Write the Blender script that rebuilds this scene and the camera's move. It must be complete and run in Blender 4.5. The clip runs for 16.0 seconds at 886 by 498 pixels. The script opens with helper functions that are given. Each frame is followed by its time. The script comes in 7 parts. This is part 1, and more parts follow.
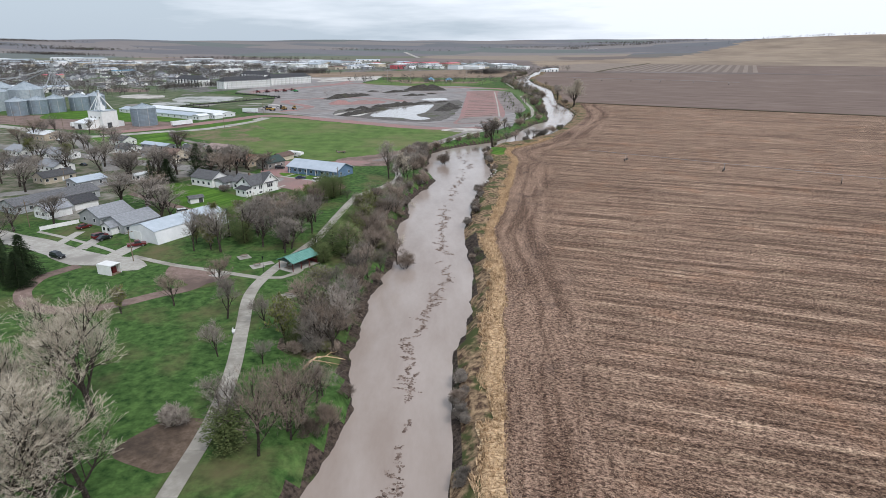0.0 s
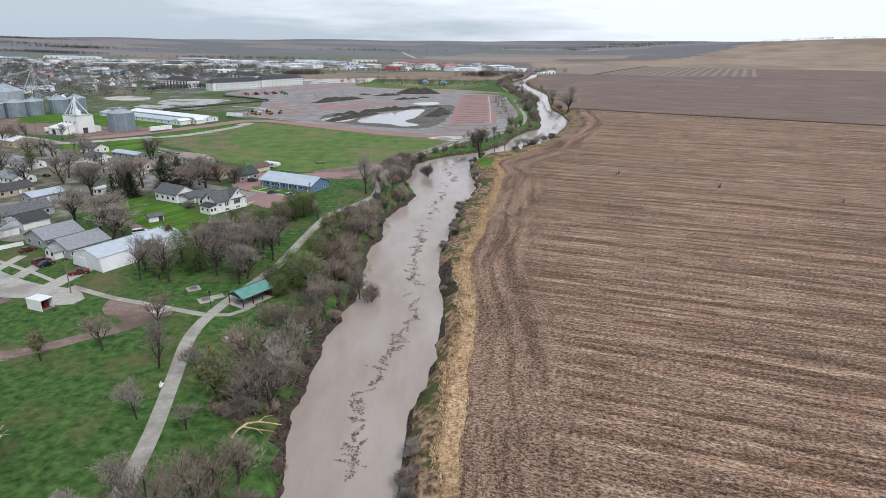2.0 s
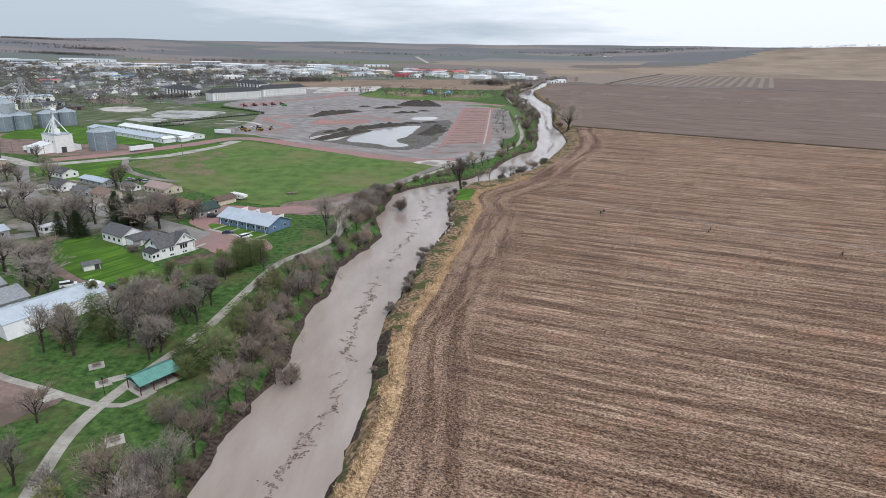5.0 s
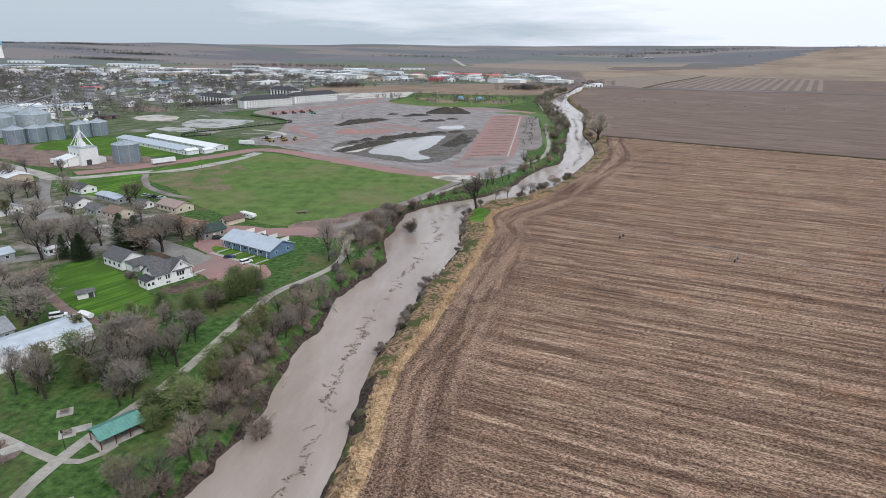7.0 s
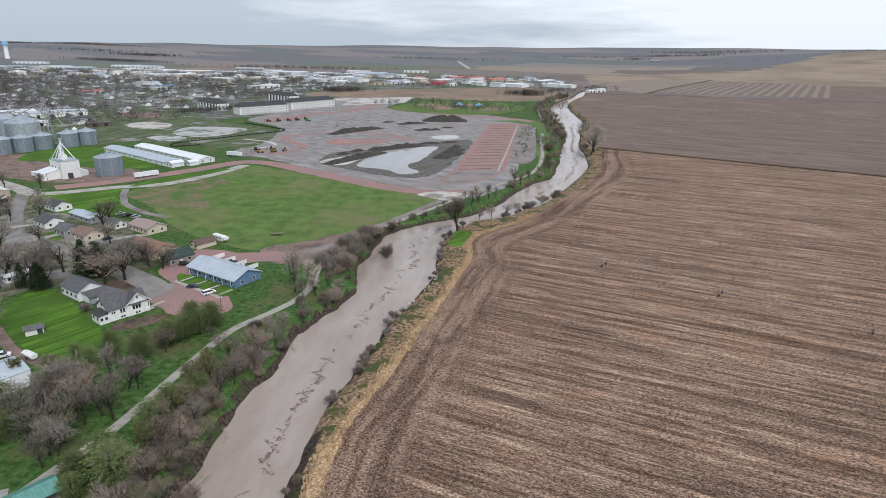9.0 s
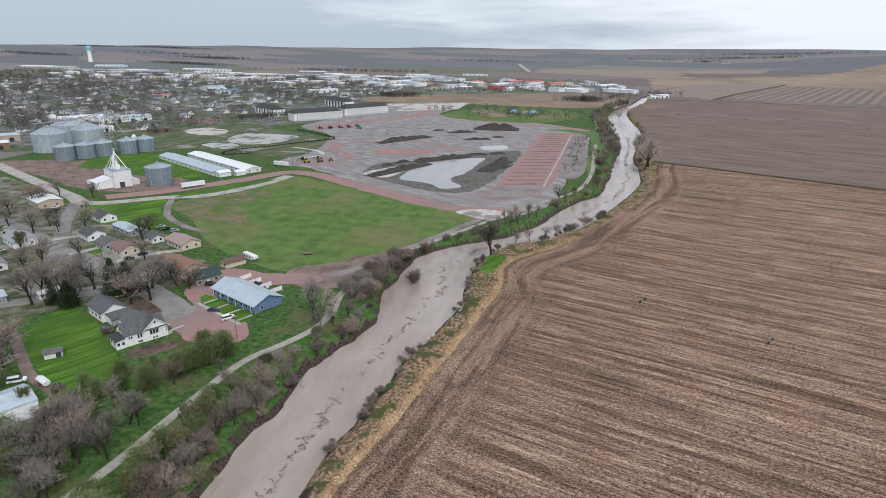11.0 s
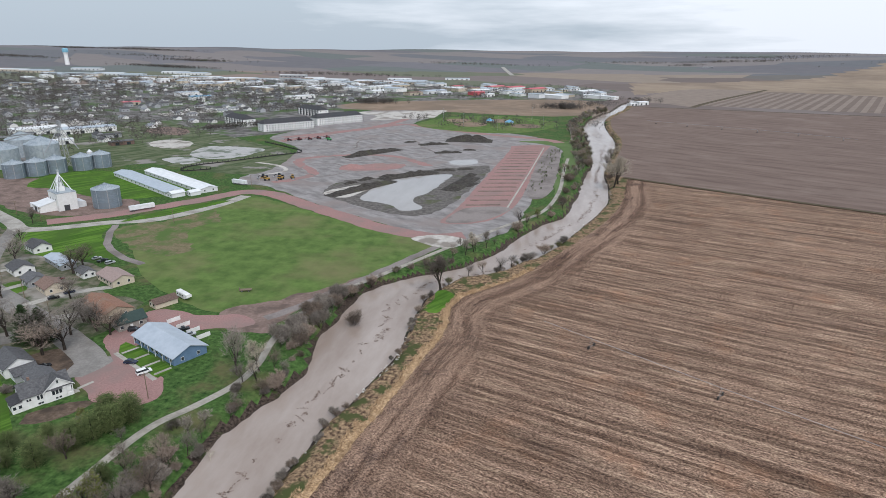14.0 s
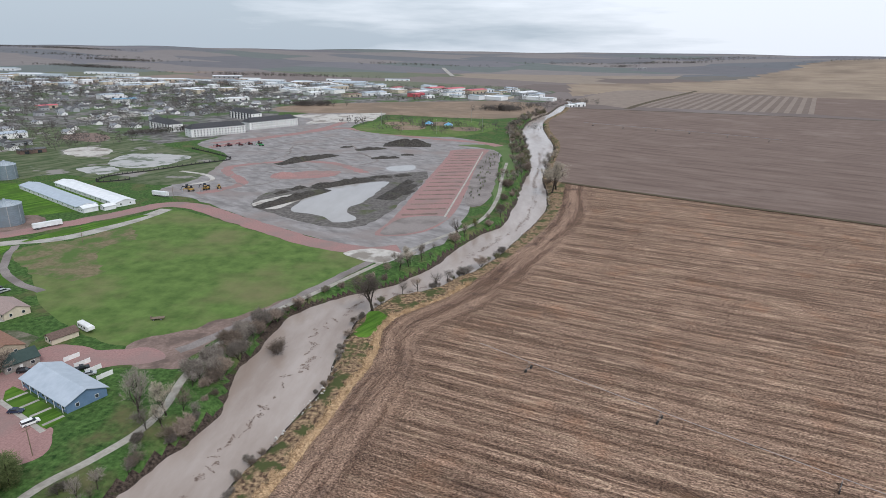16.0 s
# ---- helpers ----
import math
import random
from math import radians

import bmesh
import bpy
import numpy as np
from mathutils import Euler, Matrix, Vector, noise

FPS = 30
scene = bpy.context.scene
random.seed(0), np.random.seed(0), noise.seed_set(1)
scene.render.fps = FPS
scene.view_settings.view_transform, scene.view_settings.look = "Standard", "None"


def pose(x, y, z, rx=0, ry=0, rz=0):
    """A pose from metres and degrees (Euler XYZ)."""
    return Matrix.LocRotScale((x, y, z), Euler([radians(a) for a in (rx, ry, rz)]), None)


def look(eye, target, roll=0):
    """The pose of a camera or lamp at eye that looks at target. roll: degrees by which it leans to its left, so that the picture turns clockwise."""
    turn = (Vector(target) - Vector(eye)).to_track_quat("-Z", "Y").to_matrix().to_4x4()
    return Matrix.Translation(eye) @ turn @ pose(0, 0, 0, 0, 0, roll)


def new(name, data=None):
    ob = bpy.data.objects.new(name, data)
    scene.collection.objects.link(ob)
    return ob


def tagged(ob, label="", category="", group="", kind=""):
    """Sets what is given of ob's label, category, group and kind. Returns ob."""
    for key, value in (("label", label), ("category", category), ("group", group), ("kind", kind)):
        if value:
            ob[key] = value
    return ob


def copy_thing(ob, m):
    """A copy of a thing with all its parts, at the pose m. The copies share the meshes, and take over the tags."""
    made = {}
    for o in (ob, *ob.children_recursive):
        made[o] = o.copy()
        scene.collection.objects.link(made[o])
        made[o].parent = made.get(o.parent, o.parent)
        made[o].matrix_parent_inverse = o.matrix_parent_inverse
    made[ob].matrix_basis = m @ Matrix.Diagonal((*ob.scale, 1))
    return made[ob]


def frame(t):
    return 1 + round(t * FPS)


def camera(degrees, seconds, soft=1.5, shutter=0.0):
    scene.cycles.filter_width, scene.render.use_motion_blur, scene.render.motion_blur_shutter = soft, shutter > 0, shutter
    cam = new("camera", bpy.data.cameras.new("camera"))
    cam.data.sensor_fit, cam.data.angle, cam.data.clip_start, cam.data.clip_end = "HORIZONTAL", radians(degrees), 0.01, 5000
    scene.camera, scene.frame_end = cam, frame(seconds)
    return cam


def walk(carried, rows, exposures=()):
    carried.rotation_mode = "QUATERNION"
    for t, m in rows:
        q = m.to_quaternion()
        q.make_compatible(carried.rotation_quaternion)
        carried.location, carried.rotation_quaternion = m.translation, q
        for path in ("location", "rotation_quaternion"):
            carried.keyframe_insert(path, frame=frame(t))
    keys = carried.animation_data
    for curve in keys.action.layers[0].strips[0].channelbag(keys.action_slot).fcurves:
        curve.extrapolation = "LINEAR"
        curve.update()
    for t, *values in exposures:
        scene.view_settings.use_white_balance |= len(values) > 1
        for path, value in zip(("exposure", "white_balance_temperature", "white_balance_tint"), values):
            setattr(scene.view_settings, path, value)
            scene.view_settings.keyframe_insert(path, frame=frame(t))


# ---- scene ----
cam = camera(72.81, 16.0, 0.65)
PATH = [
    (0.0, pose(-0.00, -0.00, 59.12, 71.087, 0, 0.000), 0.02),
    (0.5, pose(0.96, 4.42, 59.31, 71.107, 0, -0.073), 0.12),
    (1.0, pose(2.68, 8.72, 59.76, 71.112, 0, -0.088), 0.24),
    (1.5, pose(5.04, 12.87, 60.82, 71.069, 0, -0.119), 0.35),
    (2.0, pose(8.01, 16.90, 62.47, 71.076, 0, -0.165), 0.44),
    (2.5, pose(11.43, 20.74, 64.54, 71.093, 0, -0.153), 0.51),
    (3.0, pose(14.72, 24.36, 66.74, 71.097, 0, -0.219), 0.64),
    (3.5, pose(18.00, 28.00, 68.91, 71.138, 0, -0.274), 0.77),
    (4.0, pose(21.42, 31.87, 71.07, 71.157, 0, -0.286), 0.90),
    (4.2, pose(22.82, 33.40, 71.91, 71.166, 0, -0.246), 0.95),
    (6.3, pose(36.38, 48.23, 79.10, 71.240, 0, 5.028), 0.32),
    (6.5, pose(37.44, 49.72, 79.84, 71.243, 0, 5.143), 0.33),
    (7.0, pose(40.26, 53.26, 81.69, 71.226, 0, 5.152), 0.38),
    (7.5, pose(43.22, 56.93, 83.61, 71.243, 0, 5.160), 0.43),
    (8.0, pose(46.21, 60.27, 85.69, 71.242, 0, 5.309), 0.50),
    (8.5, pose(49.34, 63.79, 87.86, 71.239, 0, 5.487), 0.56),
    (9.0, pose(52.51, 67.51, 90.06, 71.225, 0, 5.800), 0.59),
    (9.2, pose(53.32, 68.86, 90.92, 71.227, 0, 6.331), 0.61),
    (11.3, pose(64.67, 85.38, 98.57, 71.258, 0, 11.804), 0.37),
    (11.5, pose(65.69, 86.84, 99.35, 71.262, 0, 11.752), 0.37),
    (12.0, pose(68.30, 90.62, 101.32, 71.271, 0, 11.333), 0.39),
    (12.5, pose(70.94, 94.43, 103.25, 71.287, 0, 10.765), 0.44),
    (13.0, pose(73.55, 98.05, 105.15, 71.287, 0, 10.555), 0.47),
    (13.5, pose(76.00, 101.75, 106.94, 71.299, 0, 10.475), 0.51),
    (14.0, pose(78.43, 105.29, 108.57, 71.296, 0, 10.471), 0.52),
    (14.5, pose(80.43, 109.11, 109.97, 71.315, 0, 10.483), 0.54),
    (15.0, pose(81.50, 113.01, 110.92, 71.317, 0, 10.475), 0.56),
    (15.5, pose(82.34, 117.07, 111.37, 71.316, 0, 8.986), 0.67),
    (16.0, pose(82.50, 121.77, 111.59, 71.333, 0, 5.074), 0.83),
]
walk(cam, [(t, m @ pose(0, 0, 0, 0, 0, roll)) for t, m, roll in PATH], exposures=((0, 0.1, 6150, 12.3), (7, 0.03, 6150, 12.3), (16, -0.02, 6150, 12.3)))

# ---- light ----
SUN_AZ, SUN_EL = radians(150), radians(48)
world = bpy.data.worlds.new("overcast_sky")
scene.world = world
world.use_nodes = True
wn, wl = world.node_tree.nodes, world.node_tree.links
wn.clear()
w_out = wn.new("ShaderNodeOutputWorld")
w_bg = wn.new("ShaderNodeBackground")
w_sky = wn.new("ShaderNodeTexSky")
w_sky.sky_type = "NISHITA"
w_sky.sun_disc = False
w_sky.sun_elevation, w_sky.sun_rotation = SUN_EL, SUN_AZ
w_sky.dust_density = 3.0
w_dim = wn.new("ShaderNodeMix")
w_dim.data_type, w_dim.blend_type = "RGBA", "MULTIPLY"
w_dim.inputs["Factor"].default_value = 1.0
w_dim.inputs["B"].default_value = (0.09, 0.09, 0.09, 1)
w_tc = wn.new("ShaderNodeTexCoord")
w_map = wn.new("ShaderNodeMapping")
w_map.inputs["Scale"].default_value = (1.3, 1.3, 11.0)
w_noise = wn.new("ShaderNodeTexNoise")
w_noise.inputs["Scale"].default_value = 1.6
w_noise.inputs["Detail"].default_value = 6.0
w_noise.inputs["Roughness"].default_value = 0.55
w_ramp = wn.new("ShaderNodeValToRGB")
w_ramp.color_ramp.elements[0].position, w_ramp.color_ramp.elements[0].color = 0.36, (0.435, 0.497, 0.54, 1)
w_ramp.color_ramp.elements[1].position, w_ramp.color_ramp.elements[1].color = 0.6, (0.78, 0.815, 0.84, 1)
w_mix = wn.new("ShaderNodeMix")
w_mix.data_type = "RGBA"
w_mix.inputs["Factor"].default_value = 0.86
wl.new(w_tc.outputs["Generated"], w_map.inputs["Vector"])
wl.new(w_map.outputs["Vector"], w_noise.inputs["Vector"])
w_sep = wn.new("ShaderNodeSeparateXYZ")
wl.new(w_tc.outputs["Generated"], w_sep.inputs["Vector"])
w_side = wn.new("ShaderNodeMath")
w_side.operation = "MULTIPLY_ADD"
wl.new(w_sep.outputs["X"], w_side.inputs[0])
w_side.inputs[1].default_value = 0.5
wl.new(w_noise.outputs["Fac"], w_side.inputs[2])
wl.new(w_side.outputs["Value"], w_ramp.inputs["Fac"])
wl.new(w_sky.outputs["Color"], w_dim.inputs["A"])
wl.new(w_dim.outputs["Result"], w_mix.inputs["A"])
wl.new(w_ramp.outputs["Color"], w_mix.inputs["B"])
wl.new(w_mix.outputs["Result"], w_bg.inputs["Color"])
w_bg.inputs["Strength"].default_value = 1.3
wl.new(w_bg.outputs["Background"], w_out.inputs["Surface"])

sun = new("sun", bpy.data.lights.new("sun", "SUN"))
sun.data.energy, sun.data.angle, sun.data.color = 1.8, radians(12), (1.0, 0.96, 0.9)
sun.matrix_world = look((0, 0, 400), (-math.sin(SUN_AZ) * 100, -math.cos(SUN_AZ) * 100, 400 - math.tan(SUN_EL) * 100))

# ---- materials ----


def mat(name, c1, c2, scale=1.0, rough=0.85, bump=0.0, c3=None, scale3=0.1, metal=0.0, vary=0.0, stretch=(1, 1, 1), turn=0.0, lo=0.35, hi=0.65, lo3=0.45, hi3=0.62, local=False, spec=0.5):
    m = bpy.data.materials.new(name)
    m.use_nodes = True
    n, l = m.node_tree.nodes, m.node_tree.links
    b = n["Principled BSDF"]
    b.inputs["Roughness"].default_value, b.inputs["Metallic"].default_value = rough, metal
    b.inputs["Specular IOR Level"].default_value = spec
    if local:
        co = n.new("ShaderNodeTexCoord").outputs["Object"]
    else:
        co = n.new("ShaderNodeNewGeometry").outputs["Position"]
    mp = n.new("ShaderNodeMapping")
    mp.vector_type = "TEXTURE"
    mp.inputs["Scale"].default_value = [1 / q for q in stretch]
    mp.inputs["Rotation"].default_value = (0, 0, turn)
    l.new(co, mp.inputs["Vector"])
    nz = n.new("ShaderNodeTexNoise")
    nz.inputs["Scale"].default_value, nz.inputs["Detail"].default_value, nz.inputs["Roughness"].default_value = scale, 8.0, 0.65
    l.new(mp.outputs["Vector"], nz.inputs["Vector"])
    rp = n.new("ShaderNodeValToRGB")
    rp.color_ramp.elements[0].position, rp.color_ramp.elements[0].color = lo, (*c1, 1)
    rp.color_ramp.elements[1].position, rp.color_ramp.elements[1].color = hi, (*c2, 1)
    l.new(nz.outputs["Fac"], rp.inputs["Fac"])
    col = rp.outputs["Color"]
    if c3:
        n3 = n.new("ShaderNodeTexNoise")
        n3.inputs["Scale"].default_value, n3.inputs["Detail"].default_value, n3.inputs["Roughness"].default_value = scale3, 6.0, 0.6
        l.new(co, n3.inputs["Vector"])
        r3 = n.new("ShaderNodeMapRange")
        r3.inputs["From Min"].default_value, r3.inputs["From Max"].default_value = lo3, hi3
        l.new(n3.outputs["Fac"], r3.inputs["Value"])
        mx = n.new("ShaderNodeMix")
        mx.data_type = "RGBA"
        l.new(r3.outputs["Result"], mx.inputs["Factor"])
        l.new(col, mx.inputs["A"])
        mx.inputs["B"].default_value = (*c3, 1)
        col = mx.outputs["Result"]
    if vary:
        oi = n.new("ShaderNodeObjectInfo")
        mr = n.new("ShaderNodeMapRange")
        mr.inputs["To Min"].default_value, mr.inputs["To Max"].default_value = 1 - vary, 1 + vary
        l.new(oi.outputs["Random"], mr.inputs["Value"])
        hs = n.new("ShaderNodeHueSaturation")
        l.new(mr.outputs["Result"], hs.inputs["Value"])
        l.new(col, hs.inputs["Color"])
        col = hs.outputs["Color"]
    l.new(col, b.inputs["Base Color"])
    if bump:
        bp = n.new("ShaderNodeBump")
        bp.inputs["Strength"].default_value, bp.inputs["Distance"].default_value = 0.6, bump
        l.new(nz.outputs["Fac"], bp.inputs["Height"])
        l.new(bp.outputs["Normal"], b.inputs["Normal"])
    return m


def glass_mat():
    m = mat("window_glass", (0.02, 0.025, 0.03), (0.05, 0.06, 0.07), 0.5, 0.08)
    return m


GRASS = mat("grass", (0.018, 0.046, 0.012), (0.088, 0.158, 0.043), 0.5, 0.9, 0.12, (0.13, 0.112, 0.058), 0.05, lo=0.34, hi=0.66, lo3=0.5, hi3=0.72, spec=0.1)
LAWN = mat("mown_lawn", (0.045, 0.105, 0.012), (0.105, 0.205, 0.028), 0.6, 0.9, 0.08, (0.06, 0.115, 0.02), 0.05, stretch=(0.03, 0.5, 1), turn=radians(61), lo=0.44, hi=0.56, spec=0.1)
MEADOW = mat("meadow_grass", (0.068, 0.114, 0.03), (0.128, 0.195, 0.054), 0.12, 0.9, 0.1, (0.175, 0.162, 0.08), 0.018, lo=0.36, hi=0.66, lo3=0.48, hi3=0.74, spec=0.1)
YARD = mat("trodden_yards", (0.06, 0.08, 0.035), (0.19, 0.168, 0.132), 0.14, 0.92, 0.0, (0.29, 0.268, 0.24), 0.045, lo=0.42, hi=0.6, lo3=0.53, hi3=0.63, spec=0.15)
DRYMEADOW = mat("dry_meadow", (0.13, 0.115, 0.062), (0.21, 0.175, 0.11), 0.4, 0.95, 0.1, (0.085, 0.135, 0.04), 0.07, lo3=0.44, hi3=0.58, spec=0.1)
DIRT = mat("bare_earth", (0.085, 0.06, 0.042), (0.17, 0.125, 0.095), 0.8, 0.95, 0.1, (0.06, 0.045, 0.035), 0.12, spec=0.2)
BANK = mat("bank_mud", (0.02, 0.0145, 0.012), (0.086, 0.064, 0.05), 1.2, 0.95, 0.3, (0.045, 0.06, 0.02), 0.14, lo=0.4, hi=0.6, lo3=0.56, hi3=0.64, spec=0.2)
STRAW = mat("dry_grass", (0.25, 0.16, 0.088), (0.68, 0.5, 0.315), 1.0, 0.95, 0.2, (0.2, 0.128, 0.076), 0.22, lo=0.4, hi=0.58, lo3=0.54, hi3=0.72, stretch=(1.2, 3.0, 1), spec=0.1)
RESIDUE = mat("corn_residue", (0.24, 0.165, 0.118), (0.45, 0.335, 0.245), 0.9, 0.95, 0.0, lo=0.4, hi=0.6, spec=0.1)
MUD = mat("graded_ground", (0.17, 0.157, 0.153), (0.315, 0.296, 0.29), 0.14, 0.9, 0.1, (0.235, 0.2, 0.188), 0.02, lo=0.36, hi=0.64, lo3=0.52, hi3=0.66, stretch=(1, 0.4, 1), turn=radians(60), spec=0.2)
PINK = mat("quartzite_gravel", (0.26, 0.15, 0.138), (0.35, 0.214, 0.2), 1.4, 0.95, 0.05, (0.24, 0.175, 0.16), 0.05, lo=0.36, hi=0.64, lo3=0.46, hi3=0.68, spec=0.2)
GREYGRAVEL = mat("grey_gravel", (0.2, 0.175, 0.165), (0.29, 0.255, 0.24), 1.5, 0.95, 0.05, (0.16, 0.14, 0.13), 0.05, spec=0.2)
CONCRETE = mat("concrete", (0.33, 0.31, 0.275), (0.44, 0.42, 0.38), 0.9, 0.85, 0.02, (0.27, 0.25, 0.225), 0.12, spec=0.3)
TRAILC = mat("trail_concrete", (0.3, 0.28, 0.24), (0.4, 0.375, 0.33), 0.9, 0.85, 0.02, (0.24, 0.22, 0.19), 0.14, spec=0.3)
ASPHALT = mat("asphalt", (0.2, 0.188, 0.174), (0.275, 0.26, 0.243), 0.9, 0.85, 0.02, (0.155, 0.143, 0.13), 0.08, spec=0.3)
SPOIL = mat("dark_spoil", (0.028, 0.025, 0.022), (0.08, 0.072, 0.064), 0.6, 0.95, 0.4, (0.07, 0.07, 0.045), 0.06, lo3=0.56, hi3=0.7, spec=0.2)
PITGROUND = mat("pit_ground", (0.075, 0.068, 0.062), (0.17, 0.155, 0.145), 0.3, 0.95, 0.2, (0.08, 0.09, 0.045), 0.04, lo3=0.56, hi3=0.66, spec=0.2)
SILT = mat("pale_silt", (0.4, 0.37, 0.33), (0.54, 0.51, 0.47), 0.3, 0.7, 0.03, (0.22, 0.19, 0.16), 0.05, lo3=0.5, hi3=0.6)
WETYARD = mat("wet_yard", (0.05, 0.078, 0.028), (0.135, 0.145, 0.085), 0.08, 0.9, 0.0, (0.24, 0.222, 0.205), 0.028, lo=0.42, hi=0.6, lo3=0.58, hi3=0.63, stretch=(0.5, 1.3, 1), turn=radians(61), spec=0.2)
BRUSH = mat("brush_floor", (0.05, 0.038, 0.029), (0.175, 0.136, 0.105), 1.0, 0.95, 0.3, (0.055, 0.085, 0.025), 0.12, lo=0.4, hi=0.6, lo3=0.54, hi3=0.64, spec=0.1)
MARSH = mat("marsh_pools", (0.35, 0.33, 0.31), (0.44, 0.42, 0.4), 0.2, 0.4, 0.0, (0.09, 0.105, 0.05), 0.05, lo3=0.52, hi3=0.57)
WORN = mat("worn_gravel", (0.17, 0.12, 0.1), (0.27, 0.195, 0.17), 0.7, 0.95, 0.05, (0.13, 0.095, 0.08), 0.1, spec=0.2)
DARKFIELD = mat("tilled_field", (0.13, 0.093, 0.078), (0.2, 0.15, 0.127), 0.06, 0.95, 0.05, (0.225, 0.175, 0.15), 0.012, stretch=(0.25, 1.6, 1), turn=radians(-27.5), lo3=0.54, hi3=0.75, spec=0.1)
TANFIELD = mat("stubble_field", (0.245, 0.19, 0.14), (0.32, 0.255, 0.195), 0.03, 0.95, 0.05, (0.2, 0.155, 0.12), 0.004, stretch=(0.3, 1.5, 1), turn=radians(-27.5), spec=0.1)
BROWNFIELD = mat("fallow_field", (0.205, 0.15, 0.108), (0.285, 0.215, 0.16), 0.03, 0.95, 0.05, (0.19, 0.145, 0.11), 0.01, spec=0.1)
TOWNGROUND = mat("town_ground", (0.075, 0.07, 0.065), (0.22, 0.21, 0.2), 0.06, 0.9, 0.0, (0.07, 0.11, 0.04), 0.014, lo=0.42, hi=0.6, lo3=0.51, hi3=0.58, spec=0.2)
STRIPE1 = mat("strip_pale", (0.205, 0.165, 0.138), (0.262, 0.214, 0.18), 0.05, 0.95, spec=0.1)
STRIPE2 = mat("strip_dark", (0.145, 0.113, 0.096), (0.19, 0.15, 0.128), 0.05, 0.95, spec=0.1)
DITCH = mat("ditch_weeds", (0.055, 0.045, 0.03), (0.13, 0.105, 0.07), 0.5, 0.95, 0.3, spec=0.1)
GREENCROP = mat("green_crop", (0.09, 0.14, 0.05), (0.13, 0.18, 0.075), 0.02, 0.95, spec=0.1)

BARK = mat("bark", (0.022, 0.018, 0.015), (0.075, 0.062, 0.052), 3.0, 0.95, 0.03, vary=0.25, spec=0.1)
TWIG = mat("twigs", (0.085, 0.073, 0.063), (0.33, 0.292, 0.255), 1.2, 0.95, vary=0.35, lo=0.3, hi=0.66, spec=0.1)
TWIG_PALE = mat("pale_twigs", (0.25, 0.214, 0.168), (0.57, 0.51, 0.415), 0.8, 0.95, vary=0.14, spec=0.1)
TWIG_RED = mat("reddish_twigs", (0.09, 0.068, 0.054), (0.37, 0.3, 0.246), 1.2, 0.95, vary=0.36, lo=0.3, hi=0.66, spec=0.1)
BANKGRASS = mat("bank_grass", (0.07, 0.043, 0.03), (0.4, 0.28, 0.17), 0.7, 0.95, 0.3, (0.068, 0.078, 0.03), 0.12, lo=0.4, hi=0.64, lo3=0.5, hi3=0.58, spec=0.1)
TWIG_DARK = mat("dark_twigs", (0.05, 0.042, 0.036), (0.17, 0.145, 0.124), 1.2, 0.95, spec=0.1)
BUDS = mat("green_buds", (0.11, 0.125, 0.035), (0.2, 0.215, 0.07), 1.5, 0.95, vary=0.3, spec=0.1)
NEEDLE = mat("needles", (0.018, 0.032, 0.014), (0.05, 0.075, 0.03), 1.2, 0.95, vary=0.35, spec=0.1)
CEDAR = mat("cedar_needles", (0.05, 0.072, 0.024), (0.15, 0.178, 0.07), 0.8, 0.95, vary=0.4, spec=0.1)
TOWNTREE = mat("far_twigs", (0.06, 0.054, 0.05), (0.135, 0.122, 0.113), 0.05, 0.95, 0.0, (0.055, 0.065, 0.038), 0.02, lo3=0.6, hi3=0.66, spec=0.1)

GLASS = glass_mat()
WHITE = mat("white_siding", (0.68, 0.68, 0.66), (0.78, 0.78, 0.77), 0.8, 0.6, vary=0.06)
WHITEMETAL = mat("white_metal", (0.62, 0.64, 0.65), (0.76, 0.77, 0.78), 0.25, 0.45, vary=0.05)
GREYSIDING = mat("grey_siding", (0.3, 0.31, 0.32), (0.37, 0.38, 0.39), 0.8, 0.7, vary=0.15)
BLUESIDING = mat("blue_siding", (0.1, 0.17, 0.27), (0.13, 0.21, 0.33), 0.5, 0.6)
BEIGE = mat("beige_siding", (0.46, 0.4, 0.31), (0.55, 0.48, 0.38), 0.8, 0.7, vary=0.15)
TAN = mat("tan_siding", (0.38, 0.31, 0.23), (0.46, 0.38, 0.29), 0.8, 0.7)
STONEW = mat("stone_veneer", (0.2, 0.18, 0.16), (0.33, 0.31, 0.28), 1.5, 0.85)
# charcoal siding and doors; also painted shade in a porch and a shed doorway
SIDING_AND_SHADE = mat("charcoal_siding_and_shade", (0.035, 0.037, 0.042), (0.06, 0.06, 0.066), 0.5, 0.7)
SHINGLE = mat("grey_shingles", (0.06, 0.06, 0.064), (0.125, 0.125, 0.13), 1.5, 0.9, vary=0.3)
SHINGLE_L = mat("pale_grey_shingles", (0.2, 0.21, 0.225), (0.3, 0.31, 0.33), 1.5, 0.9, vary=0.12)
SHINGLE_D = mat("dark_shingles", (0.03, 0.03, 0.034), (0.065, 0.065, 0.07), 1.5, 0.9)
SHINGLE_B = mat("brown_shingles", (0.12, 0.078, 0.062), (0.2, 0.135, 0.11), 1.5, 0.9, vary=0.35)
SHINGLE_R = mat("rusty_shingles", (0.19, 0.095, 0.062), (0.29, 0.155, 0.105), 1.2, 0.9, 0.0, (0.24, 0.16, 0.115), 0.12)
SHINGLE_P = mat("pinkish_shingles", (0.27, 0.2, 0.182), (0.36, 0.275, 0.25), 1.5, 0.9)
GREENROOF = mat("dark_green_roof", (0.015, 0.035, 0.03), (0.03, 0.055, 0.047), 0.5, 0.6)
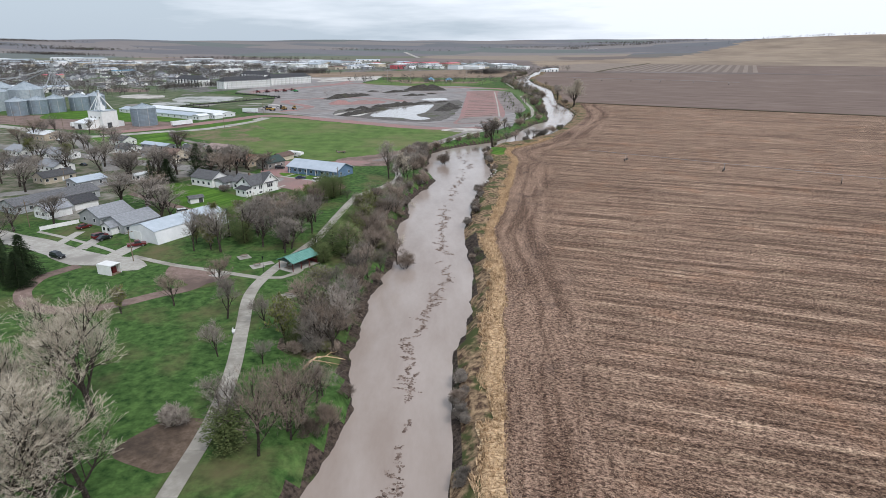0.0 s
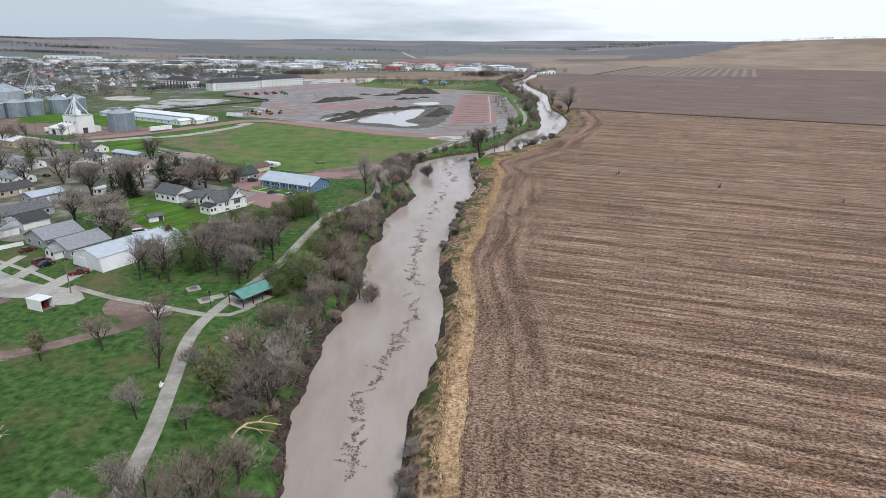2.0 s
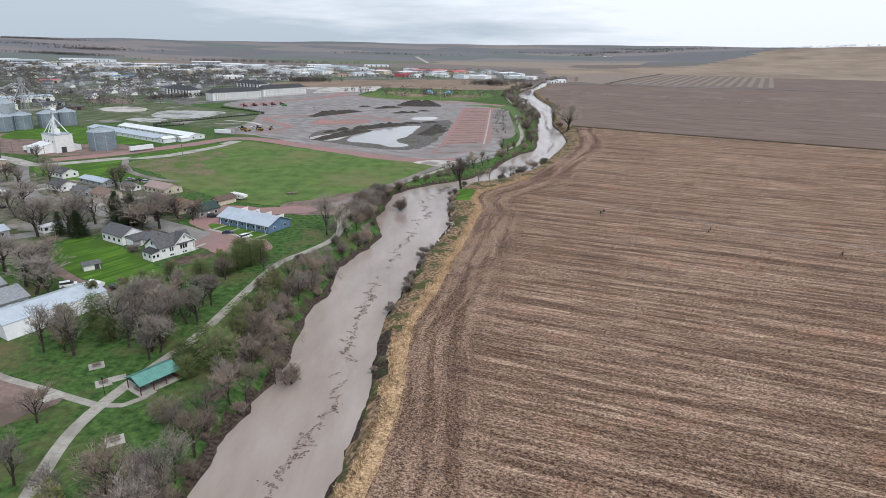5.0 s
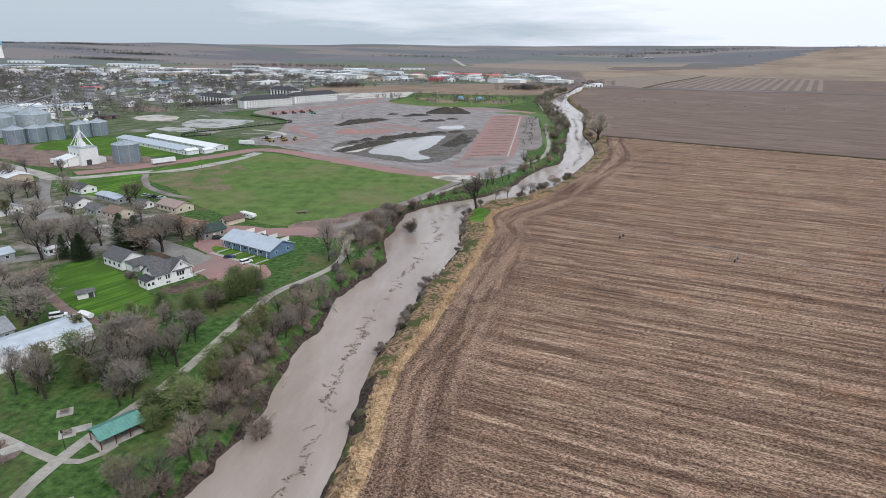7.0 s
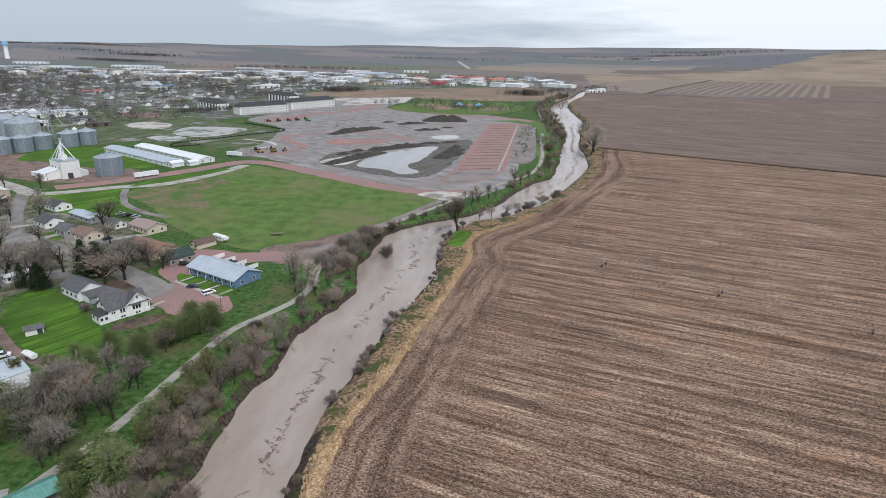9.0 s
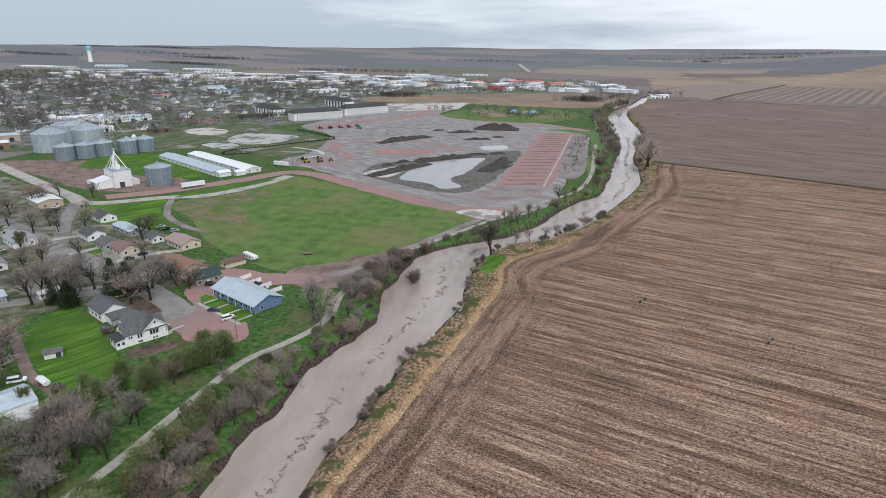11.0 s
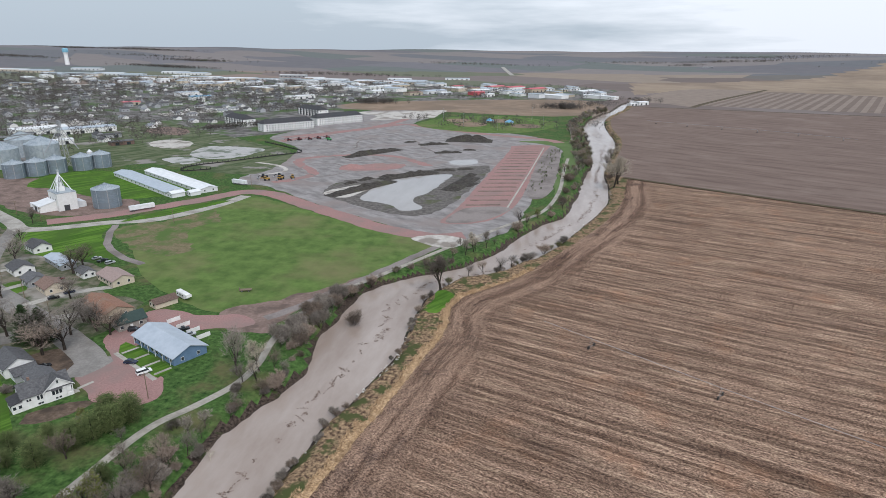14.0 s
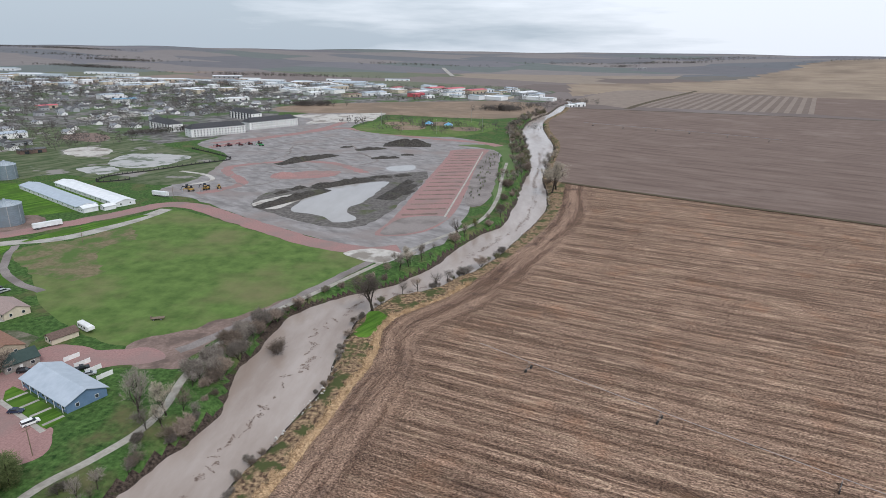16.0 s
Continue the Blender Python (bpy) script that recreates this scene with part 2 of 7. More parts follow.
TEALROOF = mat("teal_metal_roof", (0.085, 0.225, 0.19), (0.13, 0.3, 0.255), 0.7, 0.35)
METALROOF = mat("grey_blue_metal_roof", (0.36, 0.41, 0.47), (0.44, 0.49, 0.55), 0.3, 0.4)
REDROOF = mat("red_metal_roof", (0.5, 0.075, 0.1), (0.6, 0.12, 0.14), 0.3, 0.5)
BLUEROOF = mat("bright_blue_roof", (0.1, 0.28, 0.45), (0.15, 0.36, 0.55), 0.3, 0.5)
ZINC = mat("corrugated_zinc", (0.17, 0.22, 0.265), (0.27, 0.32, 0.365), 0.35, 0.42, 0.0, (0.2, 0.235, 0.265), 0.2, metal=0.35, stretch=(1, 1, 8))
ZINC_PALE = mat("pale_zinc", (0.3, 0.35, 0.39), (0.46, 0.5, 0.53), 0.35, 0.42, metal=0.3)
PALEROOF = mat("pale_blue_sheeting", (0.37, 0.42, 0.47), (0.47, 0.52, 0.57), 0.4, 0.45)
STEEL = mat("galvanised_steel", (0.3, 0.31, 0.32), (0.42, 0.43, 0.44), 1.0, 0.45, metal=0.6)
WOOD = mat("weathered_wood", (0.13, 0.095, 0.065), (0.22, 0.17, 0.12), 2.0, 0.9)
BLACK = mat("black_rubber", (0.015, 0.015, 0.015), (0.03, 0.03, 0.03), 3.0, 0.8)
REDP = mat("red_paint", (0.22, 0.02, 0.02), (0.28, 0.03, 0.03), 0.5, 0.3)
DARKRED = mat("maroon_paint", (0.1, 0.012, 0.015), (0.13, 0.018, 0.02), 0.5, 0.3)
BLACKP = mat("black_paint", (0.012, 0.013, 0.015), (0.02, 0.02, 0.024), 0.5, 0.25)
NAVYP = mat("navy_paint", (0.02, 0.03, 0.06), (0.03, 0.042, 0.08), 0.5, 0.25)
SILVERP = mat("silver_paint", (0.5, 0.51, 0.52), (0.58, 0.59, 0.6), 0.5, 0.3, metal=0.4)
WHITEP = mat("white_paint", (0.75, 0.75, 0.75), (0.8, 0.8, 0.8), 0.5, 0.35)
YELLOWP = mat("yellow_machine_paint", (0.3, 0.18, 0.035), (0.38, 0.23, 0.045), 0.5, 0.5)
GREENP = mat("green_machine_paint", (0.03, 0.25, 0.06), (0.04, 0.3, 0.08), 0.5, 0.5)
TOWERBLUE = mat("tank_blue", (0.18, 0.42, 0.55), (0.22, 0.47, 0.6), 0.1, 0.5)


def water_mat(name, c1, c2, rough):
    m = mat(name, c1, c2, 0.06, rough, 0.0, stretch=(1.0, 0.3, 1))
    n, l = m.node_tree.nodes, m.node_tree.links
    nz = n.new("ShaderNodeTexNoise")
    nz.inputs["Scale"].default_value, nz.inputs["Detail"].default_value = 0.7, 5.0
    l.new(n.new("ShaderNodeNewGeometry").outputs["Position"], nz.inputs["Vector"])
    bp = n.new("ShaderNodeBump")
    bp.inputs["Strength"].default_value, bp.inputs["Distance"].default_value = 0.25, 0.12
    l.new(nz.outputs["Fac"], bp.inputs["Height"])
    l.new(bp.outputs["Normal"], n["Principled BSDF"].inputs["Normal"])
    n["Principled BSDF"].inputs["IOR"].default_value = 1.33
    return m


RIVER = water_mat("muddy_water", (0.285, 0.228, 0.193), (0.39, 0.333, 0.297), 0.16)
POND = water_mat("pond_water", (0.33, 0.31, 0.295), (0.38, 0.36, 0.345), 0.1)
DEBRIS = mat("floating_debris", (0.11, 0.076, 0.062), (0.29, 0.225, 0.19), 1.2, 0.95, 0.0, lo=0.4, hi=0.62, spec=0.1)


def farm_mat():
    """Distant farmland: oblong fields of different crops."""
    m = mat("farmland", (0.9, 0.9, 0.9), (1.0, 1.0, 1.0), 0.02, 0.95, spec=0.05)
    n, l = m.node_tree.nodes, m.node_tree.links
    b = n["Principled BSDF"]
    grain = b.inputs["Base Color"].links[0].from_socket
    mp = n.new("ShaderNodeMapping")
    mp.vector_type = "TEXTURE"
    mp.inputs["Rotation"].default_value = (0, 0, radians(-28))
    mp.inputs["Scale"].default_value = (620, 300, 1)
    l.new(n.new("ShaderNodeNewGeometry").outputs["Position"], mp.inputs["Vector"])
    vo = n.new("ShaderNodeTexVoronoi")
    vo.voronoi_dimensions, vo.distance = "2D", "CHEBYCHEV"
    vo.inputs["Scale"].default_value, vo.inputs["Randomness"].default_value = 1.0, 0.75
    l.new(mp.outputs["Vector"], vo.inputs["Vector"])
    sp = n.new("ShaderNodeSeparateColor")
    l.new(vo.outputs["Color"], sp.inputs["Color"])
    rp = n.new("ShaderNodeValToRGB")
    rp.color_ramp.interpolation = "CONSTANT"
    cols = [(0.0, (0.17, 0.14, 0.13)), (0.2, (0.25, 0.2, 0.17)), (0.38, (0.2, 0.17, 0.16)), (0.55, (0.155, 0.165, 0.12)), (0.68, (0.27, 0.225, 0.185)), (0.84, (0.16, 0.15, 0.14))]
    el = rp.color_ramp.elements
    el[0].position, el[0].color = 0.0, (*cols[0][1], 1)
    el[1].position, el[1].color = cols[1][0], (*cols[1][1], 1)
    for p, c in cols[2:]:
        e = el.new(p)
        e.color = (*c, 1)
    l.new(sp.outputs["Red"], rp.inputs["Fac"])
    mx = n.new("ShaderNodeMix")
    mx.data_type, mx.blend_type = "RGBA", "MULTIPLY"
    mx.inputs["Factor"].default_value = 1.0
    l.new(rp.outputs["Color"], mx.inputs["A"])
    l.new(grain, mx.inputs["B"])
    l.new(mx.outputs["Result"], b.inputs["Base Color"])
    return m


FARM = farm_mat()
# Distance haze painted into the colour: the same fields in cooler, greyer tones
HAZED_HILL = farm_mat()
HAZED_HILL.name = "far_hills"
for e, c in zip([q for q in HAZED_HILL.node_tree.nodes if q.type == "VALTORGB" and len(q.color_ramp.elements) > 2][0].color_ramp.elements, [(0.16, 0.155, 0.165), (0.215, 0.195, 0.19), (0.175, 0.17, 0.182), (0.15, 0.165, 0.158), (0.22, 0.2, 0.195), (0.155, 0.158, 0.168)]):
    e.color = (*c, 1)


def field_mat():
    """Corn stubble in rows, with curved headland tracks near the field's edge (the uv map holds metres along and from the edge)."""
    m = bpy.data.materials.new("corn_stubble")
    m.use_nodes = True
    n, l = m.node_tree.nodes, m.node_tree.links
    b = n["Principled BSDF"]
    b.inputs["Roughness"].default_value = 0.95
    b.inputs["Specular IOR Level"].default_value = 0.1
    pos = n.new("ShaderNodeNewGeometry").outputs["Position"]
    uv = n.new("ShaderNodeUVMap").outputs["UV"]

    def noise_of(vec, scale, stretch=(1, 1, 1), turn=0.0, detail=6.0, rough=0.6):
        mp = n.new("ShaderNodeMapping")
        mp.vector_type = "TEXTURE"
        mp.inputs["Rotation"].default_value = (0, 0, turn)
        mp.inputs["Scale"].default_value = [1 / q for q in stretch]
        l.new(vec, mp.inputs["Vector"])
        nz = n.new("ShaderNodeTexNoise")
        nz.inputs["Scale"].default_value, nz.inputs["Detail"].default_value, nz.inputs["Roughness"].default_value = scale, detail, rough
        l.new(mp.outputs["Vector"], nz.inputs["Vector"])
        return nz.outputs["Fac"]

    def ramp(v, p0, c0, p1, c1):
        r = n.new("ShaderNodeValToRGB")
        r.color_ramp.elements[0].position, r.color_ramp.elements[0].color = p0, (*c0, 1)
        r.color_ramp.elements[1].position, r.color_ramp.elements[1].color = p1, (*c1, 1)
        l.new(v, r.inputs["Fac"])
        return r.outputs["Color"]

    def mix(f, a, c, mode="MIX"):
        x = n.new("ShaderNodeMix")
        x.data_type, x.blend_type = "RGBA", mode
        if isinstance(f, float):
            x.inputs["Factor"].default_value = f
        else:
            l.new(f, x.inputs["Factor"])
        l.new(a, x.inputs["A"])
        l.new(c, x.inputs["B"])
        return x.outputs["Result"]

    def span(v, a, c):
        r = n.new("ShaderNodeMapRange")
        r.interpolation_type = "SMOOTHSTEP"
        r.inputs["From Min"].default_value, r.inputs["From Max"].default_value = a, c
        l.new(v, r.inputs["Value"])
        return r.outputs["Result"]

    turn = ROW_TURN
    rows = noise_of(pos, 1.0, (0.01, 0.36, 1), turn, 5.0, 0.72)
    fine_rows = noise_of(pos, 1.0, (0.07, 0.8, 1), turn, 4.0, 0.75)
    flecks = noise_of(pos, 1.7, (0.7, 1.2, 1), turn, 8.0, 0.9)
    big = noise_of(pos, 0.02, (1, 1, 1), 0.0, 4.0)
    base = ramp(flecks, 0.465, (0.075, 0.044, 0.033), 0.56, (0.54, 0.368, 0.266))
    row_c = ramp(rows, 0.43, (0.5, 0.482, 0.468), 0.56, (1.03, 1.03, 1.03))
    fine_c = ramp(fine_rows, 0.43, (0.74, 0.725, 0.71), 0.56, (1.1, 1.1, 1.1))
    body = mix(span(big, 0.58, 0.85), base, ramp(flecks, 0.44, (0.13, 0.086, 0.068), 0.6, (0.38, 0.272, 0.21)))
    pale = noise_of(pos, 1.0, (0.035, 0.4, 1), turn, 6.0, 0.85)
    body = mix(span(pale, 0.5, 0.62), body, ramp(flecks, 0.46, (0.14, 0.092, 0.064), 0.56, (0.68, 0.5, 0.355)))
    bands = noise_of(pos, 1.0, (0.009, 0.06, 1), math.atan2(-0.45, 0.89), 4.0, 0.65)
    body = mix(span(bands, 0.56, 0.82), body, ramp(flecks, 0.44, (0.06, 0.038, 0.029), 0.6, (0.3, 0.206, 0.156)))
    lanes = noise_of(pos, 1.0, (0.0022, 0.085, 1), turn, 3.0, 0.6)
    body = mix(span(lanes, 0.6, 0.74), body, ramp(flecks, 0.45, (0.045, 0.027, 0.021), 0.58, (0.29, 0.198, 0.15)))
    rust = noise_of(pos, 0.05, (1, 1, 1), 0.0, 4.0, 0.6)
    body = mix(span(rust, 0.52, 0.74), body, ramp(flecks, 0.45, (0.12, 0.062, 0.04), 0.58, (0.58, 0.365, 0.245)))
    body = mix(1.0, mix(1.0, body, row_c, "MULTIPLY"), fine_c, "MULTIPLY")
    tracks = noise_of(uv, 1.0, (0.014, 0.2, 1), 0.0, 5.0, 0.75)
    blots = noise_of(pos, 0.085, (1, 1, 1), 0.0, 5.0, 0.7)
    head = mix(span(blots, 0.5, 0.68), base, ramp(flecks, 0.45, (0.04, 0.024, 0.02), 0.58, (0.3, 0.208, 0.162)))
    head = mix(1.0, head, ramp(tracks, 0.43, (0.45, 0.42, 0.41), 0.58, (1.02, 1.02, 1.02)), "MULTIPLY")
    sx = n.new("ShaderNodeSeparateXYZ")
    l.new(uv, sx.inputs["Vector"])
    wob = n.new("ShaderNodeMath")
    wob.operation = "MULTIPLY_ADD"
    l.new(noise_of(pos, 0.09), wob.inputs[0])
    wob.inputs[1].default_value = 14.0
    l.new(sx.outputs["Y"], wob.inputs[2])
    col = mix(span(wob.outputs["Value"], 16.0, 32.0), head, body)
    l.new(col, b.inputs["Base Color"])
    bp = n.new("ShaderNodeBump")
    bp.inputs["Strength"].default_value, bp.inputs["Distance"].default_value = 0.7, 0.15
    l.new(flecks, bp.inputs["Height"])
    l.new(bp.outputs["Normal"], b.inputs["Normal"])
    return m


ROW = Vector((0.889, -0.458, 0.0))
ROW_TURN = math.atan2(-0.335, 0.942)
FIELD = field_mat()

# ---- builders ----


class Build:
    """Collects vertices and faces of one mesh."""

    def __init__(self):
        self.v, self.f = [], []

    def add(self, vs, fs):
        k = len(self.v)
        self.v += [tuple(p) for p in vs]
        self.f += [tuple(i + k for i in q) for q in fs]
        return self

    def box(self, x, y, z, sx, sy, sz, turn=0.0):
        """A box whose base centre is at x, y, z."""
        c, s = math.cos(turn), math.sin(turn)
        vs = []
        for dz in (0, sz):
            for dx, dy in ((-1, -1), (1, -1), (1, 1), (-1, 1)):
                px, py = dx * sx / 2, dy * sy / 2
                vs.append((x + px * c - py * s, y + px * s + py * c, z + dz))
        return self.add(vs, [(3, 2, 1, 0), (4, 5, 6, 7), (0, 1, 5, 4), (1, 2, 6, 5), (2, 3, 7, 6), (3, 0, 4, 7)])

    def profile(self, pts, x0, x1):
        """A closed outline in y, z drawn out along x."""
        k = len(pts)
        vs = [(x0, y, z) for y, z in pts] + [(x1, y, z) for y, z in pts]
        fs = [tuple(range(k))[::-1], tuple(range(k, 2 * k))]
        fs += [(i, (i + 1) % k, k + (i + 1) % k, k + i) for i in range(k)]
        return self.add(vs, fs)

    def lathe(self, rings, sides=24, x=0.0, y=0.0):
        """Rings of (radius, z) turned about the vertical."""
        vs = [(x + r * math.cos(2 * math.pi * i / sides), y + r * math.sin(2 * math.pi * i / sides), z) for r, z in rings for i in range(sides)]
        fs = [(a * sides + i, a * sides + (i + 1) % sides, (a + 1) * sides + (i + 1) % sides, (a + 1) * sides + i) for a in range(len(rings) - 1) for i in range(sides)]
        fs += [tuple(range(sides))[::-1], tuple((len(rings) - 1) * sides + i for i in range(sides))]
        return self.add(vs, fs)

    def rod(self, a, b, r0, r1=None, sides=5):
        a, b = Vector(a), Vector(b)
        r1 = r0 if r1 is None else r1
        d = (b - a).normalized()
        u = d.orthogonal().normalized()
        w = d.cross(u)
        ring = [math.cos(2 * math.pi * i / sides) * u + math.sin(2 * math.pi * i / sides) * w for i in range(sides)]
        vs = [a + r0 * q for q in ring] + [b + r1 * q for q in ring]
        fs = [(i, (i + 1) % sides, sides + (i + 1) % sides, sides + i) for i in range(sides)] + [tuple(range(sides))[::-1], tuple(range(sides, 2 * sides))]
        return self.add(vs, fs)

    def mesh(self, name):
        me = bpy.data.meshes.new(name)
        me.from_pydata(self.v, [], self.f)
        me.update()
        return me


def part(name, build, material, parent=None, label=""):
    """Links one mesh under its thing or part."""
    me = build.mesh(name) if isinstance(build, Build) else build
    if not me.materials:
        me.materials.append(material)
    ob = new(name, me)
    if parent:
        ob.parent = parent
    if label:
        tagged(ob, label)
    return ob


def thing(name, label, category, m=None, group="", kind=""):
    ob = new(name)
    if m is not None:
        ob.matrix_world = m
    return tagged(ob, label, category, group, kind)


def sheet(name, build, material, label, category, kind="structure"):
    ob = part(name, build, material)
    return tagged(ob, label, category, "", kind)

# ---- ground and river ----
WATER_Z = -3.0
BANK_L = [(-22, -120), (-22, -60), (-21, 40), (-20, 70), (-17, 85), (-17, 99), (-19, 115), (-18, 136), (-16, 157), (-14, 180), (-16, 200), (-13, 223), (-13, 243), (-6, 270), (-5, 288), (-9, 306), (-8, 325), (-5, 357), (4, 372), (15, 384), (34, 400), (52, 431), (62, 462), (76, 494), (89, 516), (99, 578), (105, 639), (116, 717), (119, 860), (116, 987), (135, 1128), (178, 1272), (203, 1389), (230, 1480), (232, 1560)]
BANK_R = [(-2, -120), (-2, -60), (0, 40), (1, 70), (2, 84), (2, 97), (4, 118), (7, 140), (8.5, 164), (7, 185), (8, 203), (11.5, 230), (15, 255), (19, 274), (24, 300), (24, 322), (23, 340), (26, 362), (34, 381), (47, 390), (62, 407), (82, 444), (92, 470), (103, 503), (117, 547), (124, 610), (124, 665), (134, 745), (150, 870), (148, 1000), (156, 1130), (196, 1280), (216, 1390), (240, 1480), (242, 1560)]
FIELD_EDGE = [(6, -120), (7, 40), (8, 67), (10, 92), (12, 114), (16, 154), (16, 190), (21.5, 215), (25.5, 239), (29.5, 260), (35.5, 297), (39, 318), (38, 342), (42, 357), (64, 386), (91, 442), (115, 502), (129, 553), (136, 600), (142, 642)]


def dense(pts, step, jitter=0.0, seed=0.0, closed=False):
    """A polyline rounded off a little, with points every few metres and an uneven course."""
    p = [Vector((x, y, 0)) for x, y in pts]
    out = []
    k = len(p)
    for i in range(k if closed else k - 1):
        a, b = p[i], p[(i + 1) % k]
        before = p[i - 1] if i or closed else a
        after = p[(i + 2) % k] if closed or i + 2 < k else b
        m = max(1, round((b - a).length / step))
        for j in range(m):
            t = j / m
            q = 0.5 * (2 * a + (b - before) * t + (2 * before - 5 * a + 4 * b - after) * t * t + (3 * a - before - 3 * b + after) * t ** 3)
            out.append(q)
    if not closed:
        out.append(p[-1])
    if jitter:
        for q in out:
            s = Vector((q.x * 0.13, q.y * 0.13, seed))
            q.x += jitter * noise.noise(s)
            q.y += jitter * noise.noise(s + Vector((31, 7, 3)))
    return out


def far_rise(x, y):
    """Height of the rolling country beyond the town."""
    r = np.hypot(x - 50, y - 100)
    t = np.clip((r - 1900) / 2700, 0, 1)
    az = np.arctan2(x - 50, y - 100)
    rise = (78 + 9 * np.clip((az - 0.1) / 0.3, 0, 1)) * t * t * (3 - 2 * t) * (1 + 0.02 * np.sin(az * 9 + 1.0) + 0.014 * np.sin(az * 23) + 0.01 * np.sin(az * 51 + 2))
    hill = 62 * np.exp(-(((x - 1750) / 800) ** 2 + ((y - 2500) / 700) ** 2))
    waves = 4 * t * (np.sin(x / 310 + 1) * np.sin(y / 260) + 0.5 * np.sin(x / 130 + y / 170))
    return rise + hill * np.clip((r - 2000) / 900, 0, 1) + waves


def segment_distance(px, py, pts):
    best = np.full(px.shape, 1e9)
    for (ax, ay), (bx, by) in zip(pts[:-1], pts[1:]):
        dx, dy = bx - ax, by - ay
        t = np.clip(((px - ax) * dx + (py - ay) * dy) / (dx * dx + dy * dy + 1e-9), 0, 1)
        best = np.minimum(best, np.hypot(px - ax - t * dx, py - ay - t * dy))
    return best


def inside(px, py, pts):
    res = np.zeros(px.shape, bool)
    for (ax, ay), (bx, by) in zip(pts, pts[1:] + pts[:1]):
        cross = ((ay > py) != (by > py)) & (px < (bx - ax) * (py - ay) / (by - ay + 1e-12) + ax)
        res ^= cross
    return res


LEFT = [(q.x, q.y) for q in dense(BANK_L, 6, 2.2, 1.0)]
RIGHT = [(q.x, q.y) for q in dense(BANK_R, 6, 1.6, 5.0)]
EDGE = [(q.x, q.y) for q in dense(FIELD_EDGE, 3, 0.8, 9.0)]


def build_ground():
    xs = np.concatenate([-4600 + 4400 * np.linspace(0, 1, 70) ** 0.7, np.arange(-195, -46, 7.0), np.arange(-45, 265, 2.0), 265 + 4400 * np.linspace(0, 1, 70)[1:] ** 1.45])
    ys = np.concatenate([np.linspace(-900, -130, 12), np.arange(-120, 40, 8.0), np.arange(40, 460, 2.0), np.arange(460, 800, 3.5), np.arange(800, 1560, 6.0), 1560 + 3100 * np.linspace(0, 1, 80) ** 1.3])
    gx, gy = np.meshgrid(xs, ys)
    near = (gx > -60) & (gx < 290) & (gy < 1570)
    px, py = gx[near], gy[near]
    dl, dr = segment_distance(px, py, LEFT), segment_distance(px, py, RIGHT)
    wet = inside(px, py, LEFT + RIGHT[::-1])
    soft_l = np.clip(dl / (5.5 + 2 * np.sin(py / 17) + 1.2 * np.sin(py / 5.3)), 0, 1)
    soft_r = np.clip(dr / (3.6 + 0.3 * np.exp(-((py - 180) / 10) ** 2) + 1.0 * np.sin(py / 11) + 0.6 * np.sin(py / 4.1)), 0, 1)
    bank = np.where(dl < dr, soft_l * soft_l * (3 - 2 * soft_l), soft_r ** 1.2)
    rough = 0.15 * np.sin(px * 1.7 + py * 0.6) * np.sin(py * 1.1 - px * 0.4)
    z = far_rise(gx, gy)
    z[near] = np.where(wet, WATER_Z - 0.25 - np.minimum(np.minimum(dl, dr), 6) * 0.3, WATER_Z * (1 - bank) + rough * (bank > 0) * (bank < 1))
    b = Build()
    b.v = list(zip(gx.ravel().tolist(), gy.ravel().tolist(), z.ravel().tolist()))
    w = len(xs)
    i = (np.arange(len(ys) - 1)[:, None] * w + np.arange(w - 1)[None, :]).ravel()
    b.f = list(zip(i.tolist(), (i + 1).tolist(), (i + w + 1).tolist(), (i + w).tolist()))
    me = b.mesh("ground")
    for m in (GRASS, BANK, FARM, TANFIELD, HAZED_HILL, BANKGRASS):
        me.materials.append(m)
    cx, cy = (gx[:-1, :-1] + gx[1:, 1:]).ravel() / 2, (gy[:-1, :-1] + gy[1:, 1:]).ravel() / 2
    cz = (z[:-1, :-1] + z[1:, 1:]).ravel() / 2
    far = (cy > 1150) | (cx < -420) | ((cx > 300)) | (cx + 0.8 * cy > 1050)
    tan = inside(cx, cy, [(255, 1640), (420, 1880), (593, 1860), (700, 1850), (880, 1766), (1800, 1400), (2000, 1450), (3000, 2500), (1500, 2900), (900, 2350), (300, 2150)])
    # land beyond 2500 m takes the palette with haze in its colour
    hazed = np.hypot(cx - 50, cy - 100) > 2500
    bank_x = np.interp(cy, [q[1] for q in BANK_R], [q[0] for q in BANK_R])
    right_side = (cx < 290) & (cy < 1500) & (cx > bank_x) & ((cy < 660) | (cx < bank_x + 12))
    me.polygons.foreach_set("material_index", np.where(((cz < -1.7) & ~right_side) | (right_side & (cz < -2.5)) | (right_side & (cz < -0.2) & (np.abs(cy - 178) < 13)), 1, np.where(right_side, 5, np.where(tan, 3, np.where(hazed, 4, np.where(far, 2, 0))))).astype(np.int32))
    me.polygons.foreach_set("use_smooth", np.ones(len(cx), bool))
    me.update()
    ob = new("ground", me)
    return tagged(ob, "flat valley ground of spring grass with rolling farmland beyond", "ground", "", "structure")


build_ground()

